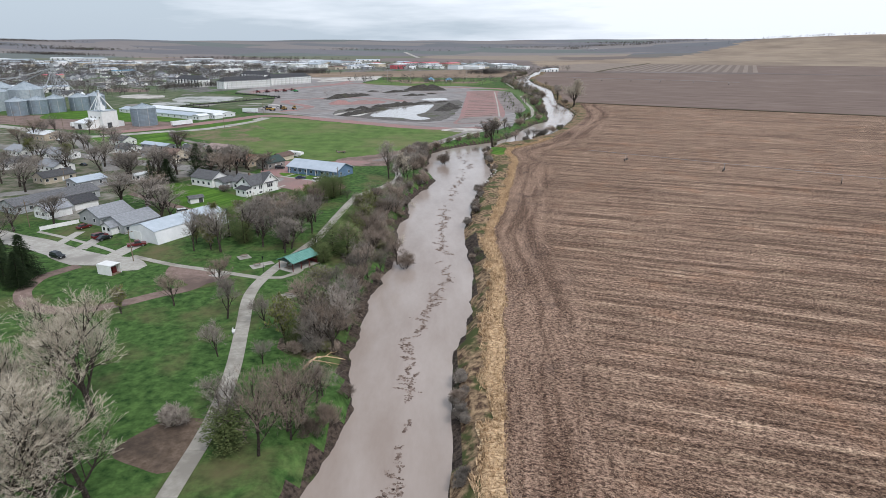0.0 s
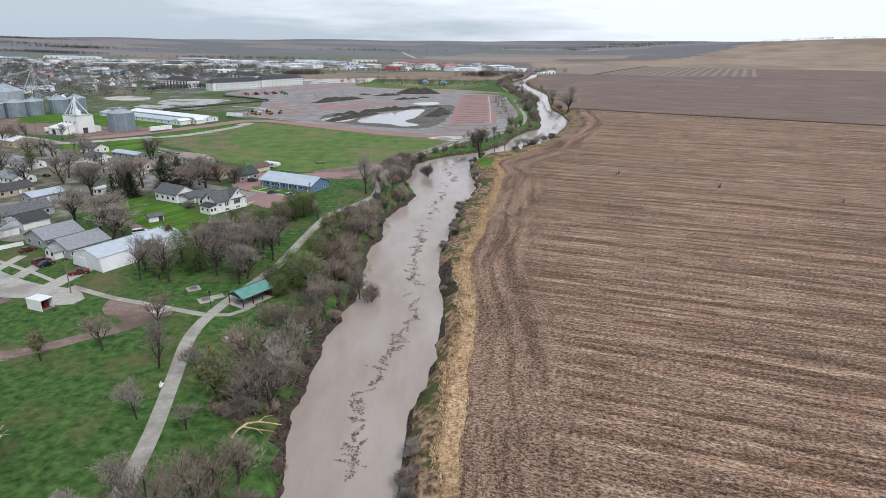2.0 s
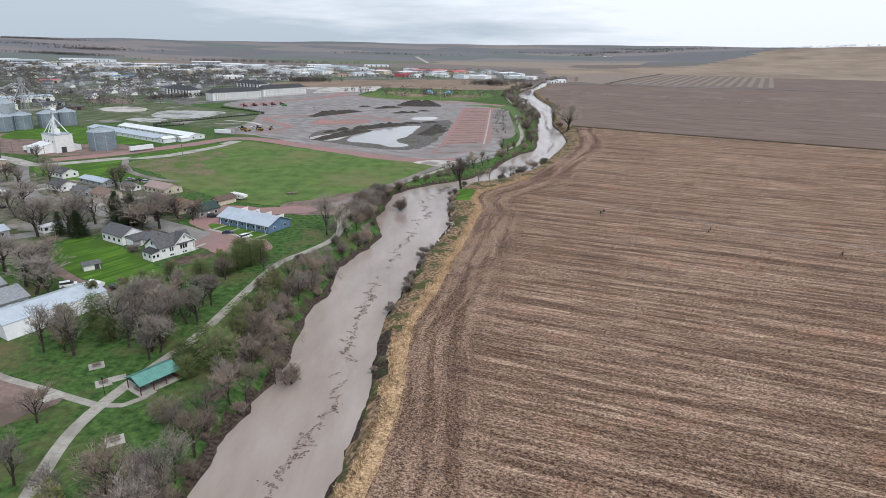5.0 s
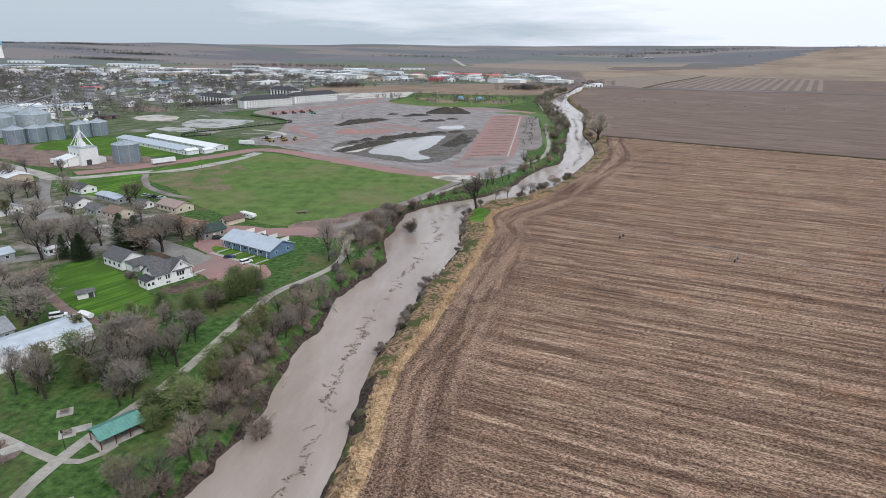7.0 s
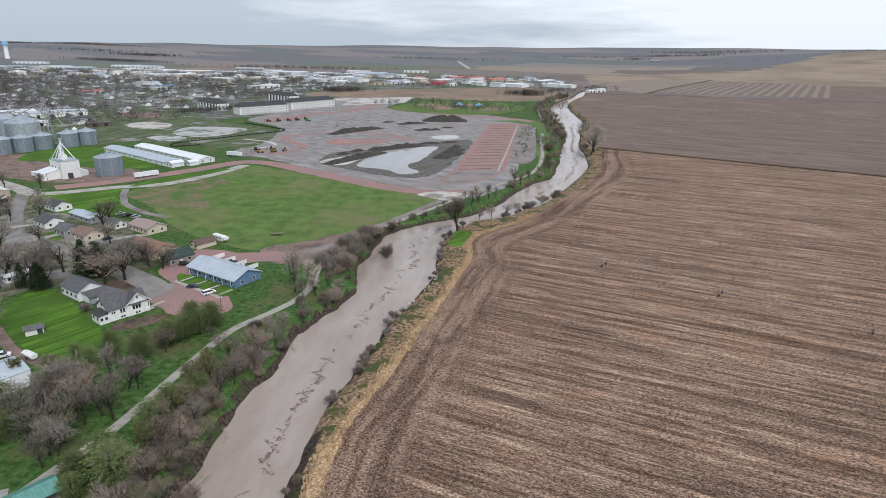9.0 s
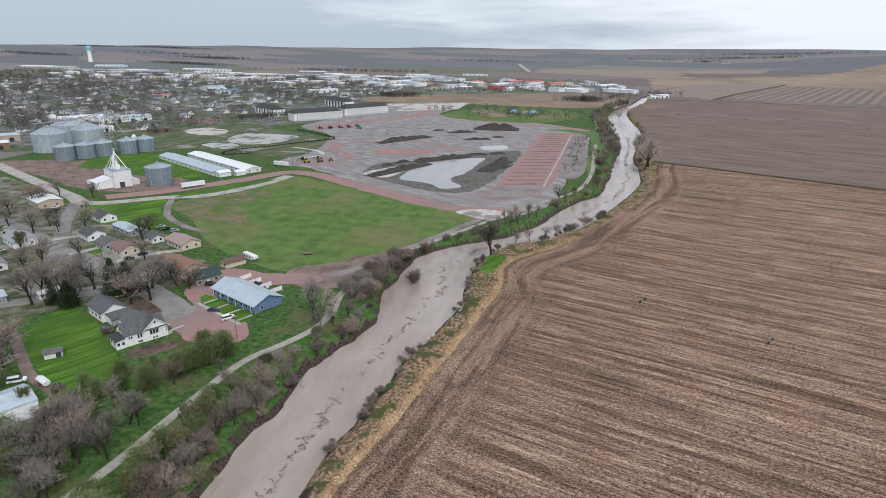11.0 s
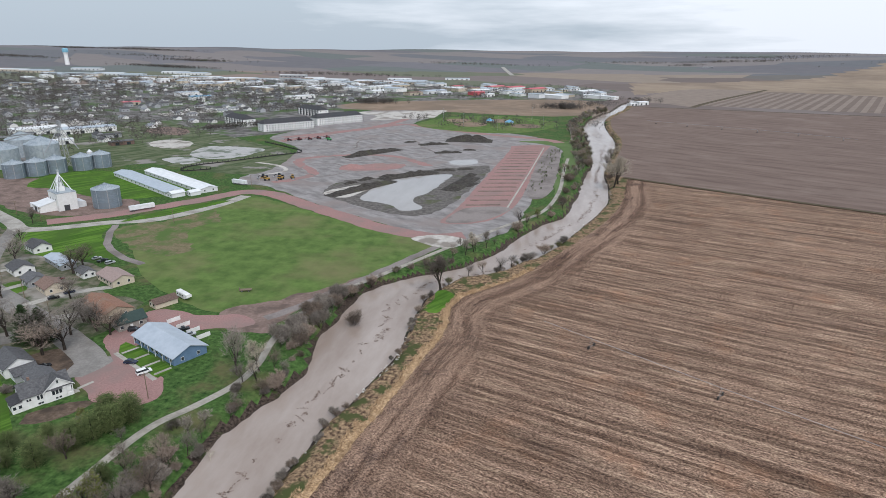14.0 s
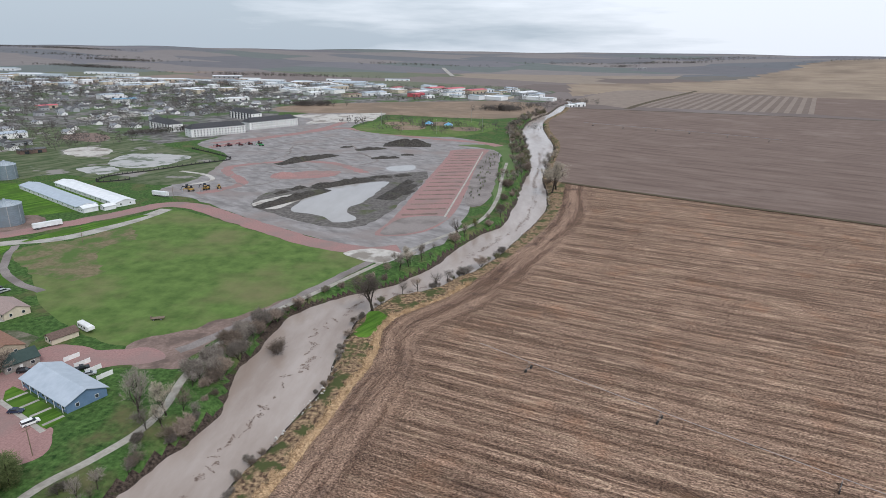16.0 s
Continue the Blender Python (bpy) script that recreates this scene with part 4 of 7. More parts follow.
patch("gravel_lot", [(-447, 808), (-447, 852), (-397, 830), (-383, 785)], 0.076, WORN, "reddish gravel lot among rough yards", "ground", 3, 6)
patch("town_ground", [(-430, 560), (-600, 640), (-1500, 1300), (-1850, 1900), (-1250, 1860), (-700, 1850), (-300, 1900), (190, 1840), (190, 1640), (170, 1440), (60, 1462), (-230, 1335), (-330, 1228), (-280, 1100), (-262, 870), (-310, 780), (-400, 660)], 0.035, TOWNGROUND, "built-up town ground of yards and streets", "ground", 4, 30)
ribbon("gravel_track", [(-190, 424), (-180, 406), (-166, 387), (-146, 372), (-128, 364)], 4, 0.075, GREYGRAVEL, "curved gravel track round a meadow", "road", jitter=0.8)
ribbon("driveway", [(-145, 304), (-136, 322), (-121, 334)], 4.5, 0.07, CONCRETE, "concrete driveway between houses", "pavement")
ribbon("driveway", [(-170, 316), (-164, 328)], 4, 0.07, CONCRETE, "concrete driveway in front of a house", "pavement")
ribbon("driveway", [(-127, 296), (-112, 305)], 5, 0.07, CONCRETE, "concrete driveway in front of a house", "pavement")
ribbon("driveway", [(-198, 332), (-186, 345)], 4, 0.07, CONCRETE, "concrete driveway in front of a house", "pavement")
patch("corner_lawn", [(-232, 400), (-205, 372), (-176, 362), (-150, 372), (-182, 402), (-196, 424)], 0.04, LAWN, "bright green lawn at a street corner", "lawn", 1)
patch("front_lawn", [(-174, 323), (-162, 316), (-157, 322), (-168, 332)], 0.045, LAWN, "small green front lawn", "lawn", 0.4)
patch("island_lawn", [(-192, 431), (-176, 446), (-160, 474), (-152, 496), (-166, 486), (-182, 462)], 0.08, LAWN, "green island of grass between two roads", "lawn", 0.8)
patch("bank_green", [(27, 338), (33, 336), (38, 346), (39, 354), (34, 361), (29, 360), (29, 350)], 0.04, LAWN, "bright green grass on a river bend", "grass", 0.8, 3)
# litter and dead stems under the brush on the left bank
for lo, hi in ((106, 128), (160, 204), (208, 232)):
    near_side = [(left_bank(y) - 7.0, y) for y in range(lo, hi + 1, 4)]
    patch("brush_floor", near_side + [(x - 6.0 - 2.5 * math.sin(y * 0.35), y) for x, y in near_side[::-1]], 0.045, BRUSH, "brown leaf litter and dead stems under riverside brush", "ground", 1.2, 3)
# the slabs of the trail, with open joints
slab_line = dense(TRAIL, 3.0)
slabs = 0
for p, q in zip(slab_line[:-1], slab_line[1:]):
    if p.y < 40 or slabs > 240:
        continue
    slabs += 1
    d = q - p
    c = (p + q) / 2
    slab = part("slab", Build().box(0, 0, 0, d.length - 0.06, 3.0, 0.05), TRAILC, river_trail)
    slab.matrix_world = pose(c.x, c.y, 0.035 + 0.004 * (slabs % 3), 0, 0, math.degrees(math.atan2(d.y, d.x)))


def residue():
    """Loose husks and stalks lying on the nearer part of the stubble, thinly in lines along the rows."""
    rng = np.random.default_rng(12)
    n = 230000
    ex, ey = np.array([q[0] for q in EDGE]), np.array([q[1] for q in EDGE])
    y0 = rng.uniform(30, 400, n)
    d = 1.0 + rng.random(n) ** 1.25 * 170
    x = np.interp(y0, ey, ex) + ROW.x * d
    y = y0 + ROW.y * d
    across = x * 0.335 + y * 0.942
    keep = (np.sin(across * 2 * np.pi / 1.52) + 0.7 * np.sin(across * 2 * np.pi / 6.1 + 1.0) + rng.normal(0, 0.9, n) > 0.0) | (d < 22)
    x, y, d = x[keep], y[keep], d[keep]
    n = len(x)
    a = rng.uniform(0, 6.283, n)
    s = rng.uniform(0.05, 0.15, n)
    z = 0.14 + rng.uniform(0, 0.08, n)
    v = np.empty((n, 3, 3))
    for k, (t, r) in enumerate(((0.0, 1.7), (2.3, 0.8), (3.9, 0.8))):
        v[:, k, 0] = x + s * r * np.cos(a + t)
        v[:, k, 1] = y + s * r * np.sin(a + t)
        v[:, k, 2] = z + rng.uniform(-0.05, 0.12, n)
    me = bpy.data.meshes.new("corn_residue")
    me.vertices.add(3 * n)
    me.vertices.foreach_set("co", v.ravel())
    me.loops.add(3 * n)
    me.loops.foreach_set("vertex_index", np.arange(3 * n, dtype=np.int32))
    me.polygons.add(n)
    me.polygons.foreach_set("loop_start", np.arange(0, 3 * n, 3, dtype=np.int32))
    me.update(calc_edges=True)
    me.validate()
    me.materials.append(RESIDUE)
    return tagged(new("corn_residue", me), "pale loose husks and stalks strewn over corn stubble", "crop residue", "", "stuff")


residue()

# ---- plants ----


def grow(rng, limbs, twigs, p, d, length, r, level, last, droop):
    """One branch, its side branches and, at the end, fans of twigs."""
    segs = 3 if level < 2 else 2
    pts = [p]
    for k in range(segs):
        d = (d + Vector((rng.uniform(-1, 1), rng.uniform(-1, 1), rng.uniform(-0.5, 1.0) - droop)) * (0.1 if level == 0 else 0.2)).normalized()
        pts.append(pts[-1] + d * length / segs)
    for k in range(segs):
        a, b = r * (1 - 0.55 * k / segs), r * (1 - 0.55 * (k + 1) / segs)
        if r > 0.035:
            limbs.rod(pts[k], pts[k + 1], a, b, 7 if level == 0 else 4 if level == 1 else 3)
        else:
            s = d.orthogonal().normalized() * a * 1.0
            twigs.add([pts[k] - s, pts[k] + s, pts[k + 1] + s * 0.6, pts[k + 1] - s * 0.6], [(0, 1, 2, 3)])
    if level == last:
        for k in range(8 if last == 5 else 6):
            t = rng.uniform(0.1, 1.0)
            q = pts[0].lerp(pts[-1], t)
            e = (d + Vector((rng.uniform(-1, 1), rng.uniform(-1, 1), rng.uniform(-0.6, 0.9) - droop)) * 0.8).normalized() * length * (rng.uniform(0.5, 1.15) if last < 5 else rng.uniform(0.35, 0.8))
            s = e.orthogonal().normalized() * rng.uniform(0.011, 0.022)
            twigs.add([q - s, q + s, q + e], [(0, 1, 2)])
        return
    kids = ((6, 5, 4, 4, 3) if last != 4 else (6, 4, 4, 3))[level] + (rng.randint(0, 1) if level < 2 else 0)
    turn = rng.uniform(0, 6.28)
    for k in range(kids):
        t = (0.3 if level == 0 else 0.22) + (0.7 if level == 0 else 0.78) * (k + rng.random() * 0.6) / kids
        t = min(t, 1.0)
        q = pts[min(int(t * segs), segs - 1)].lerp(pts[min(int(t * segs), segs - 1) + 1], (t * segs) % 1 if t < 1 else 1)
        turn += 2.4 + rng.uniform(-0.5, 0.5)
        u = d.orthogonal().normalized()
        w = d.cross(u)
        side = math.cos(turn) * u + math.sin(turn) * w
        ang = rng.uniform(0.4, 0.9)
        e = (d * math.cos(ang) + side * math.sin(ang)).normalized()
        e.z += 0.3 - droop * 0.3
        grow(rng, limbs, twigs, q, e.normalized(), length * rng.uniform(0.58, 0.8) * (1.08 - 0.35 * t), max(r * 0.46, 0.011), level + 1, last, droop)


def bare_tree(name, label, seed, h, r, m, twig_mat, stems=1, last=4, droop=0.0, buds=0):
    """A leafless tree or bush: tapered trunk with limbs, and a crown of twigs."""
    rng = random.Random(seed)
    limbs, twigs = Build(), Build()
    for s in range(stems):
        a = rng.uniform(0, 6.28)
        lean = 0.08 if stems == 1 else rng.uniform(0.25, 0.7)
        d = Vector((math.cos(a) * lean, math.sin(a) * lean, 1)).normalized()
        base = Vector((math.cos(a) * 0.15 * (stems > 1), math.sin(a) * 0.15 * (stems > 1), -0.5))
        grow(rng, limbs, twigs, base, d, h * (0.46 if stems == 1 else 0.5) * rng.uniform(0.85, 1.1), r * rng.uniform(0.8, 1.0), 0, last, droop)
    top = max(v[2] for v in twigs.v)
    k = h / top
    for b in (limbs, twigs):
        b.v = [(x * k, y * k, z * k) for x, y, z in b.v]
    t = thing(name, label, "bush" if stems > 1 else "tree", m)
    part("trunk", limbs, BARK, t)
    part("crown", twigs, twig_mat, t)
    if buds:
        lb = Build()
        for i in range(buds):
            x, y, z = twigs.v[rng.randrange(len(twigs.v))]
            s = rng.uniform(0.05, 0.13)
            q = [Vector((x, y, z)) + Vector((rng.uniform(-1, 1), rng.uniform(-1, 1), rng.uniform(-1, 1))) * s * 1.6 for _ in range(3)]
            lb.add(q, [(0, 1, 2)])
        part("leaves", lb, BUDS, t, "sparse yellow-green spring buds")
    return t


def conifer(name, label, seed, h, w, m, needle, round_top=False):
    rng = random.Random(seed)
    b = Build()
    levels = int(h * 3.2)
    for k in range(levels):
        t = k / levels
        z = h * (0.06 + 0.94 * t)
        drop = 0.5 if round_top else 0.12
        if round_top:
            reach = w * math.sqrt(max(0.02, 1 - (2 * t * 0.93 - 0.72) ** 2 / 1.35)) * rng.uniform(0.8, 1.1)
        else:
            reach = w * (1 - t) ** 0.85 * rng.uniform(0.8, 1.12) + 0.15
        n = max(5, int(5 + reach * (7 if round_top else 5)))
        a0 = rng.uniform(0, 6.28)
        for j in range(n):
            a = a0 + 6.283 * j / n + rng.uniform(-0.25, 0.25)
            rr = reach * rng.uniform(0.7, 1.12)
            u = Vector((math.cos(a), math.sin(a), 0))
            s = Vector((-u.y, u.x, 0))
            lift = rng.uniform(0.0, 0.5) if round_top else -rng.uniform(0.05, 0.3)
            for c in range(9 if round_top else 5):
                f = 0.2 + 0.1 * c if round_top else 0.25 + 0.18 * c
                q = u * rr * f + Vector((0, 0, z + lift * rr * f + rng.uniform(-drop, drop)))
                size = rng.uniform(0.22, 0.42) * (0.6 + 0.12 * w) * (0.58 if round_top else 1)
                tip = q + u * size * 1.3 + Vector((0, 0, rng.uniform(-0.25, 0.3) * size)) + s * rng.uniform(-0.6, 0.6) * size
                b.add([q - s * size * 0.6 + Vector((0, 0, rng.uniform(-0.3, 0.3) * size)), q + s * size * 0.6 + Vector((0, 0, rng.uniform(-0.3, 0.3) * size)), tip], [(0, 1, 2)])
    t = thing(name, label, "tree", m)
    part("trunk", Build().rod((0, 0, -0.4), (0, 0, h * 0.9), 0.05 + h * 0.018, 0.03, 7), BARK, t)
    part("crown", b, needle, t)
    return t


GREY_L = "leafless tree with a spreading crown of grey-brown twigs, standing in grass"
RED_L = "leafless tree with reddish-brown twigs on the river bank"
protos = {
    "pale0": bare_tree("cottonwood_tree", "tall leafless cottonwood with pale cream twigs beside the trail", 11, 24, 0.5, pose(-58.4, 86, -0.1, 0, 0, 40), TWIG_PALE, last=5),
    "pale1": bare_tree("cottonwood_tree", "tall leafless cottonwood with pale cream twigs beside the trail", 12, 23, 0.45, pose(-58, 72, -0.1), TWIG_PALE, last=5),
    "g0": bare_tree("bare_tree", GREY_L, 21, 14, 0.26, pose(-75, 171, 0), TWIG, last=4),
    "g1": bare_tree("bare_tree", GREY_L, 22, 11.5, 0.22, pose(-49, 124, 0), TWIG, last=4),
    "g2": bare_tree("bare_tree", GREY_L, 23, 9, 0.2, pose(-64, 131, 0), TWIG_RED, last=4),
    "r0": bare_tree("bank_tree", RED_L, 31, 15, 0.24, pose(-28, 76, 0), TWIG_RED, last=4),
    "r1": bare_tree("bank_tree", RED_L, 32, 13, 0.2, pose(-23, 112, 0), TWIG, last=4, droop=0.05),
    "s0": bare_tree("bare_bush", "many-stemmed leafless bush with grey-brown twigs", 41, 4, 0.06, pose(-17, 216, -1), TWIG_RED, stems=6, last=3),
    "s1": bare_tree("bare_bush", "many-stemmed leafless bush with grey-brown twigs", 42, 3.4, 0.06, pose(-24, 206, -0.5), TWIG, stems=7, last=3),
    "b0": bare_tree("budding_bush", "bush with yellow-green spring buds on thin stems", 51, 4.5, 0.07, pose(-30, 143, 0), TWIG, stems=5, last=3, buds=1500),
    "b1": bare_tree("budding_tree", "young tree with fresh yellow-green buds", 52, 6, 0.12, pose(-77, 178, 0), TWIG, last=4, buds=2600),
    "round": bare_tree("small_tree", "small round-crowned leafless tree with grey twigs", 61, 8.2, 0.14, pose(-44.8, 106.4, 0), TWIG, last=4),
    "sp": conifer("spruce_tree", "dark green spruce with boughs down to the ground", 71, 13, 3.4, pose(-113, 144, 0), NEEDLE),
    "ce": conifer("cedar_tree", "rounded olive-green cedar tree beside the trail", 72, 6.5, 2.8, pose(-65, 211, 0), CEDAR, True),
    "ce2": conifer("cedar_tree", "rounded olive-green cedar tree beside the trail", 73, 5.5, 2.3, pose(-61, 216, 0), CEDAR, True),
}
PROTO_H = {"pale0": 24, "pale1": 23, "g0": 14, "g1": 11.5, "g2": 9, "r0": 15, "r1": 13, "s0": 4, "s1": 3.4, "b0": 4.5, "b1": 6, "round": 7.5, "sp": 13, "ce": 6.5, "ce2": 5.5}
tree_rng = random.Random(77)


def plant(kind, x, y, h=None, z=0.0, label="", group="", spread=1.0):
    """Another plant of a kind, at a height of its own."""
    k = (h or PROTO_H[kind]) / PROTO_H[kind]
    ob = copy_thing(protos[kind], pose(x, y, z, 0, 0, tree_rng.uniform(0, 360)))
    wide = k * tree_rng.uniform(0.95, 1.2) * spread
    ob.scale = (wide, wide, k)
    if label or group:
        tagged(ob, label, "", group)
    return ob


# front cottonwoods
for x, y, h in ((-52, 63, 24), (-66, 64, 24), (-74, 80, 21), (-59, 55, 23), (-49, 56, 19), (-66, 72, 22), (-71.5, 98, 17), (-48, 66, 17)):
    plant(tree_rng.choice(("pale0", "pale1")), x, y, h, -0.1, "", "", 1.25)
# trees and bushes between the trail and the water
RIVERSIDE = "trees along the river"


def right_edge(y):
    return min(RIGHT, key=lambda q: abs(q[1] - y))[0]


def trail_x(y):
    for (ax, ay), (bx, by) in zip(TRAIL[:-1], TRAIL[1:]):
        if ay <= y <= by:
            return ax + (bx - ax) * (y - ay) / (by - ay)
    return 90.0


y = 80.0
while y < 236:
    e = left_bank(y)
    if 97 < y < 107:
        y += 5.0
        continue
    plant(tree_rng.choice(("r0", "r1", "r0", "g2", "r1")), e - tree_rng.uniform(3, 6.5), y, tree_rng.uniform(7, 12), -0.9, "", RIVERSIDE)
    if tree_rng.random() < 0.8:
        plant(tree_rng.choice(("s0", "s1", "b0", "s0")), e - tree_rng.uniform(1.0, 4), y + tree_rng.uniform(-2, 2), tree_rng.uniform(3, 5.5), -1.5, "", RIVERSIDE)
    if 106 < y < 126 or 165 < y < 226:
        plant(tree_rng.choice(("r0", "g1", "g2", "b1", "r1")), e - tree_rng.uniform(7, 14), y + tree_rng.uniform(-2, 2), tree_rng.uniform(8, 13), -0.1, "", RIVERSIDE)
    y += tree_rng.uniform(5.0, 8.5)
for x, y, h, k in ((-31, 80, 12, "r1"), (-25, 82, 13, "r0"), (-33, 77, 7.5, "ce2"), (-22, 90, 9, "r0"), (-26, 116, 14, "r0"), (-21, 119, 12, "r1"), (-30.3, 111, 5.5, "ce"), (-25.2, 109.7, 12, "r0"), (-25, 108, 11, "r1"), (-35.1, 103.6, 5.5, "round"), (-32, 145, 6, "b0"), (-27, 139, 8, "r1"), (-28, 166, 10.0, "ce"), (-33, 171, 8.8, "ce2"), (-26, 175, 10, "b1"), (-30, 184, 8.8, "ce2"), (-22, 176, 11, "r0"), (-13, 160, 9, "r0"), (-17, 152, 8, "r1"), (-38, 88, 7, "r1"), (-44, 84, 4, "s1"), (-57, 142, 9, "g2")):
    plant(k, x, y, h, -0.1, "", RIVERSIDE)
# grove across the trail
for i in range(20):
    yy = tree_rng.uniform(168, 205)
    plant(tree_rng.choice(("g0", "g1", "g2", "g0", "g1")), trail_x(yy) - tree_rng.uniform(3, 24) , yy, tree_rng.uniform(9, 14), 0, "", "grove beside the trail", 1.25)
for x, y, h, k in ((-72, 178, 8, "b1"), (-69, 185, 10.0, "ce"), (-66, 192, 7, "b1"), (-60, 186, 9, "g2"), (-66, 203, 7.5, "ce"), (-62, 207, 8.1, "ce2"), (-56, 214, 7.5, "ce"), (-58, 221, 8.8, "ce"), (-52, 222, 9.4, "ce"), (-56, 226, 7.5, "ce2"), (-50, 227, 8.1, "ce"), (-47, 231, 8.8, "ce2"), (-44, 236, 8.8, "ce"), (-48, 239, 9.4, "ce"), (-42, 241, 8.1, "ce2"), (-53, 233, 6, "b1"), (-60, 229, 5.0, "ce2"), (-66, 222, 6.2, "ce"), (-54, 218, 8, "ce"), (-60, 213, 8, "ce2"), (-64, 217, 8, "ce"), (-70, 212, 7, "ce2"), (-47, 236, 8, "ce"), (-51, 243, 7, "ce2"), (-45, 244, 7.5, "ce"), (-55, 237, 6, "b1"), (-48, 222, 9, "g2"), (-56, 207, 10, "g1"), (-38, 231, 5, "round"), (-33, 226, 5, "r1"), (-31, 215, 6.2, "ce2"), (-27, 222, 6.2, "ce2"), (-29, 207, 7, "g1"), (-24, 231, 6, "r0"), (-21, 238, 6.5, "round"), (-19, 243, 6, "round"), (-17, 238, 6, "r0"), (-14, 249, 5, "r1"), (-27, 240, 4, "s1")):
    if k[0] == "c" and (x + y) % 5 in (0, 3):
        continue
    plant(k, x, y, h, -0.1, "", "", 1.0)
for x, y, h, k in ((-70, 172, 8, "b1"), (-76, 182, 9, "b1"), (-62, 178, 7, "ce"), (-66, 196, 8, "ce2"), (-72, 204, 8, "b1"), (-59, 200, 9, "b1"), (-37, 166, 7, "ce"), (-34, 161, 5.5, "ce2"), (-30, 192, 8, "ce2"), (-27, 200, 7, "ce"), (-80, 201, 8, "b1")):
    plant(k, x, y, h, -0.1, "", "", 1.1)
# further along the left bank
for x, y, h, k in ((-25, 273, 18, "g0"), (-18, 276, 13, "pale1"), (-16, 270, 9, "pale1"), (-14, 279, 9, "r0"), (-20, 268, 8, "r1"), (-12, 265, 5, "s0"), (-19, 262, 4, "s1")):
    plant(k, x, y, h, -0.2)
y = 250.0
while y < 372:
    e = left_bank(y)
    tx = trail_x(y)
    lo = min(tx + 2.5, e - 2.5)
    if 292 < y < 350:
        for j in range(3):
            plant(tree_rng.choice(("s0", "s0", "r1", "s1", "r0")), tree_rng.uniform(lo, e - 2.0), y + tree_rng.uniform(-2, 2), tree_rng.uniform(4.5, 8), -0.6, "", "thicket on the bank", 0.9)
    elif tree_rng.random() < 0.6:
        plant(tree_rng.choice(("s0", "s1", "r1")), tree_rng.uniform(max(lo, e - 7), e - 1.5), y, tree_rng.uniform(3, 6), -1.2, "", "thicket on the bank")
    y += 3.6
plant("s0", -11.2, 164, 6.5, WATER_Z - 0.2, "leafless bush standing at the water edge")
plant("s0", 0.5, 324, 8, WATER_Z - 0.3, "leafless bush standing in the flooded river")
bare_tree("bank_tree", "large dark leafless tree alone on the river bank", 83, 18, 0.5, pose(30, 363, -0.6) @ Matrix.Diagonal((1.35, 1.35, 1.0, 1.0)), TWIG_DARK, last=5, droop=0.1)
for x, y, h, k in ((4, 380, 4, "b0"), (10, 386, 4, "s0"), (17, 393, 5, "b0"), (22, 398, 5, "s0"), (28, 405, 9, "r0"), (34, 413, 11, "g1"), (38, 419, 12, "pale1"), (44, 428, 11, "g1"), (30, 425, 7, "r1"), (60, 472, 15, "g0"), (64, 478, 9, "g2"), (70, 497, 7, "b1"), (78, 512, 7, "r0")):
    plant(k, x, y, h, -0.4, "", RIVERSIDE)
y = 400.0
while y < 1250:
    e, t = left_bank(y), trail_x(y)
    n = 1 if y < 620 else 3
    for j in range(n):
        far_w = 10 if y < 620 else 22
        plant(tree_rng.choice(("g1", "r0", "r1", "g2", "s0", "r1", "b0")), e - tree_rng.uniform(3, far_w), y + tree_rng.uniform(-5, 5), tree_rng.uniform(4, 9) if y < 620 else tree_rng.uniform(6, 11), -0.5, "", RIVERSIDE)
    y += 17 if y < 620 else 13
brush_rng = random.Random(5)
for lo, hi, n in ((106, 128, 14), (160, 204, 34), (208, 232, 14)):
    for j in range(n):
        yy = brush_rng.uniform(lo, hi)
        plant(brush_rng.choice(("s0", "s1", "s0", "b0")), left_bank(yy) - brush_rng.uniform(4, 12), yy, brush_rng.uniform(2.5, 5.0), -0.2, "", "brush by the river", 1.15)
# right bank
y = 62.0
while y < 470:
    e = right_edge(y)
    big = 330 < y
    if noise.noise(Vector((y * 0.09, 1.3, 0.5))) < -0.04:
        y += 3.0
        continue
    if 132 < y < 196 and tree_rng.random() < 0.75:
        y += 4
        continue
    plant(tree_rng.choice(("s0", "s1", "s0", "s1", "b0")), e + tree_rng.uniform(0.6, 2.6), y, tree_rng.uniform(1.6, 3.2) * (1.3 if big else 1), -1.6, "", "bushes on the cut bank")
    if y < 130 or 190 < y < 260:
        plant("s1", e + tree_rng.uniform(0.3, 2.4), y + 1.5, tree_rng.uniform(1.5, 2.8), -1.8, "", "bushes on the cut bank")
    y += tree_rng.uniform(2.5, 6.5)
for x, y, h, k in ((40, 384, 7, "r1"), (47, 388, 8, "r0"), (55, 396, 8, "r1"), (60, 402, 7, "r1"), (68, 414, 5, "s1"), (76, 428, 6, "s0"), (84, 444, 4, "r1"), (127.5, 604, 28, "pale1"), (132, 617, 24, "pale0"), (128, 690, 14, "g0"), (134, 722, 15, "g0"), (140, 752, 13, "pale1"), (146, 800, 10, "g1"), (131, 706, 9, "r0"), (126, 640, 6, "s0"), (150, 905, 8, "g2")):
    plant(k, x, y, h, -0.6, "", "trees on the field side", 1.3)
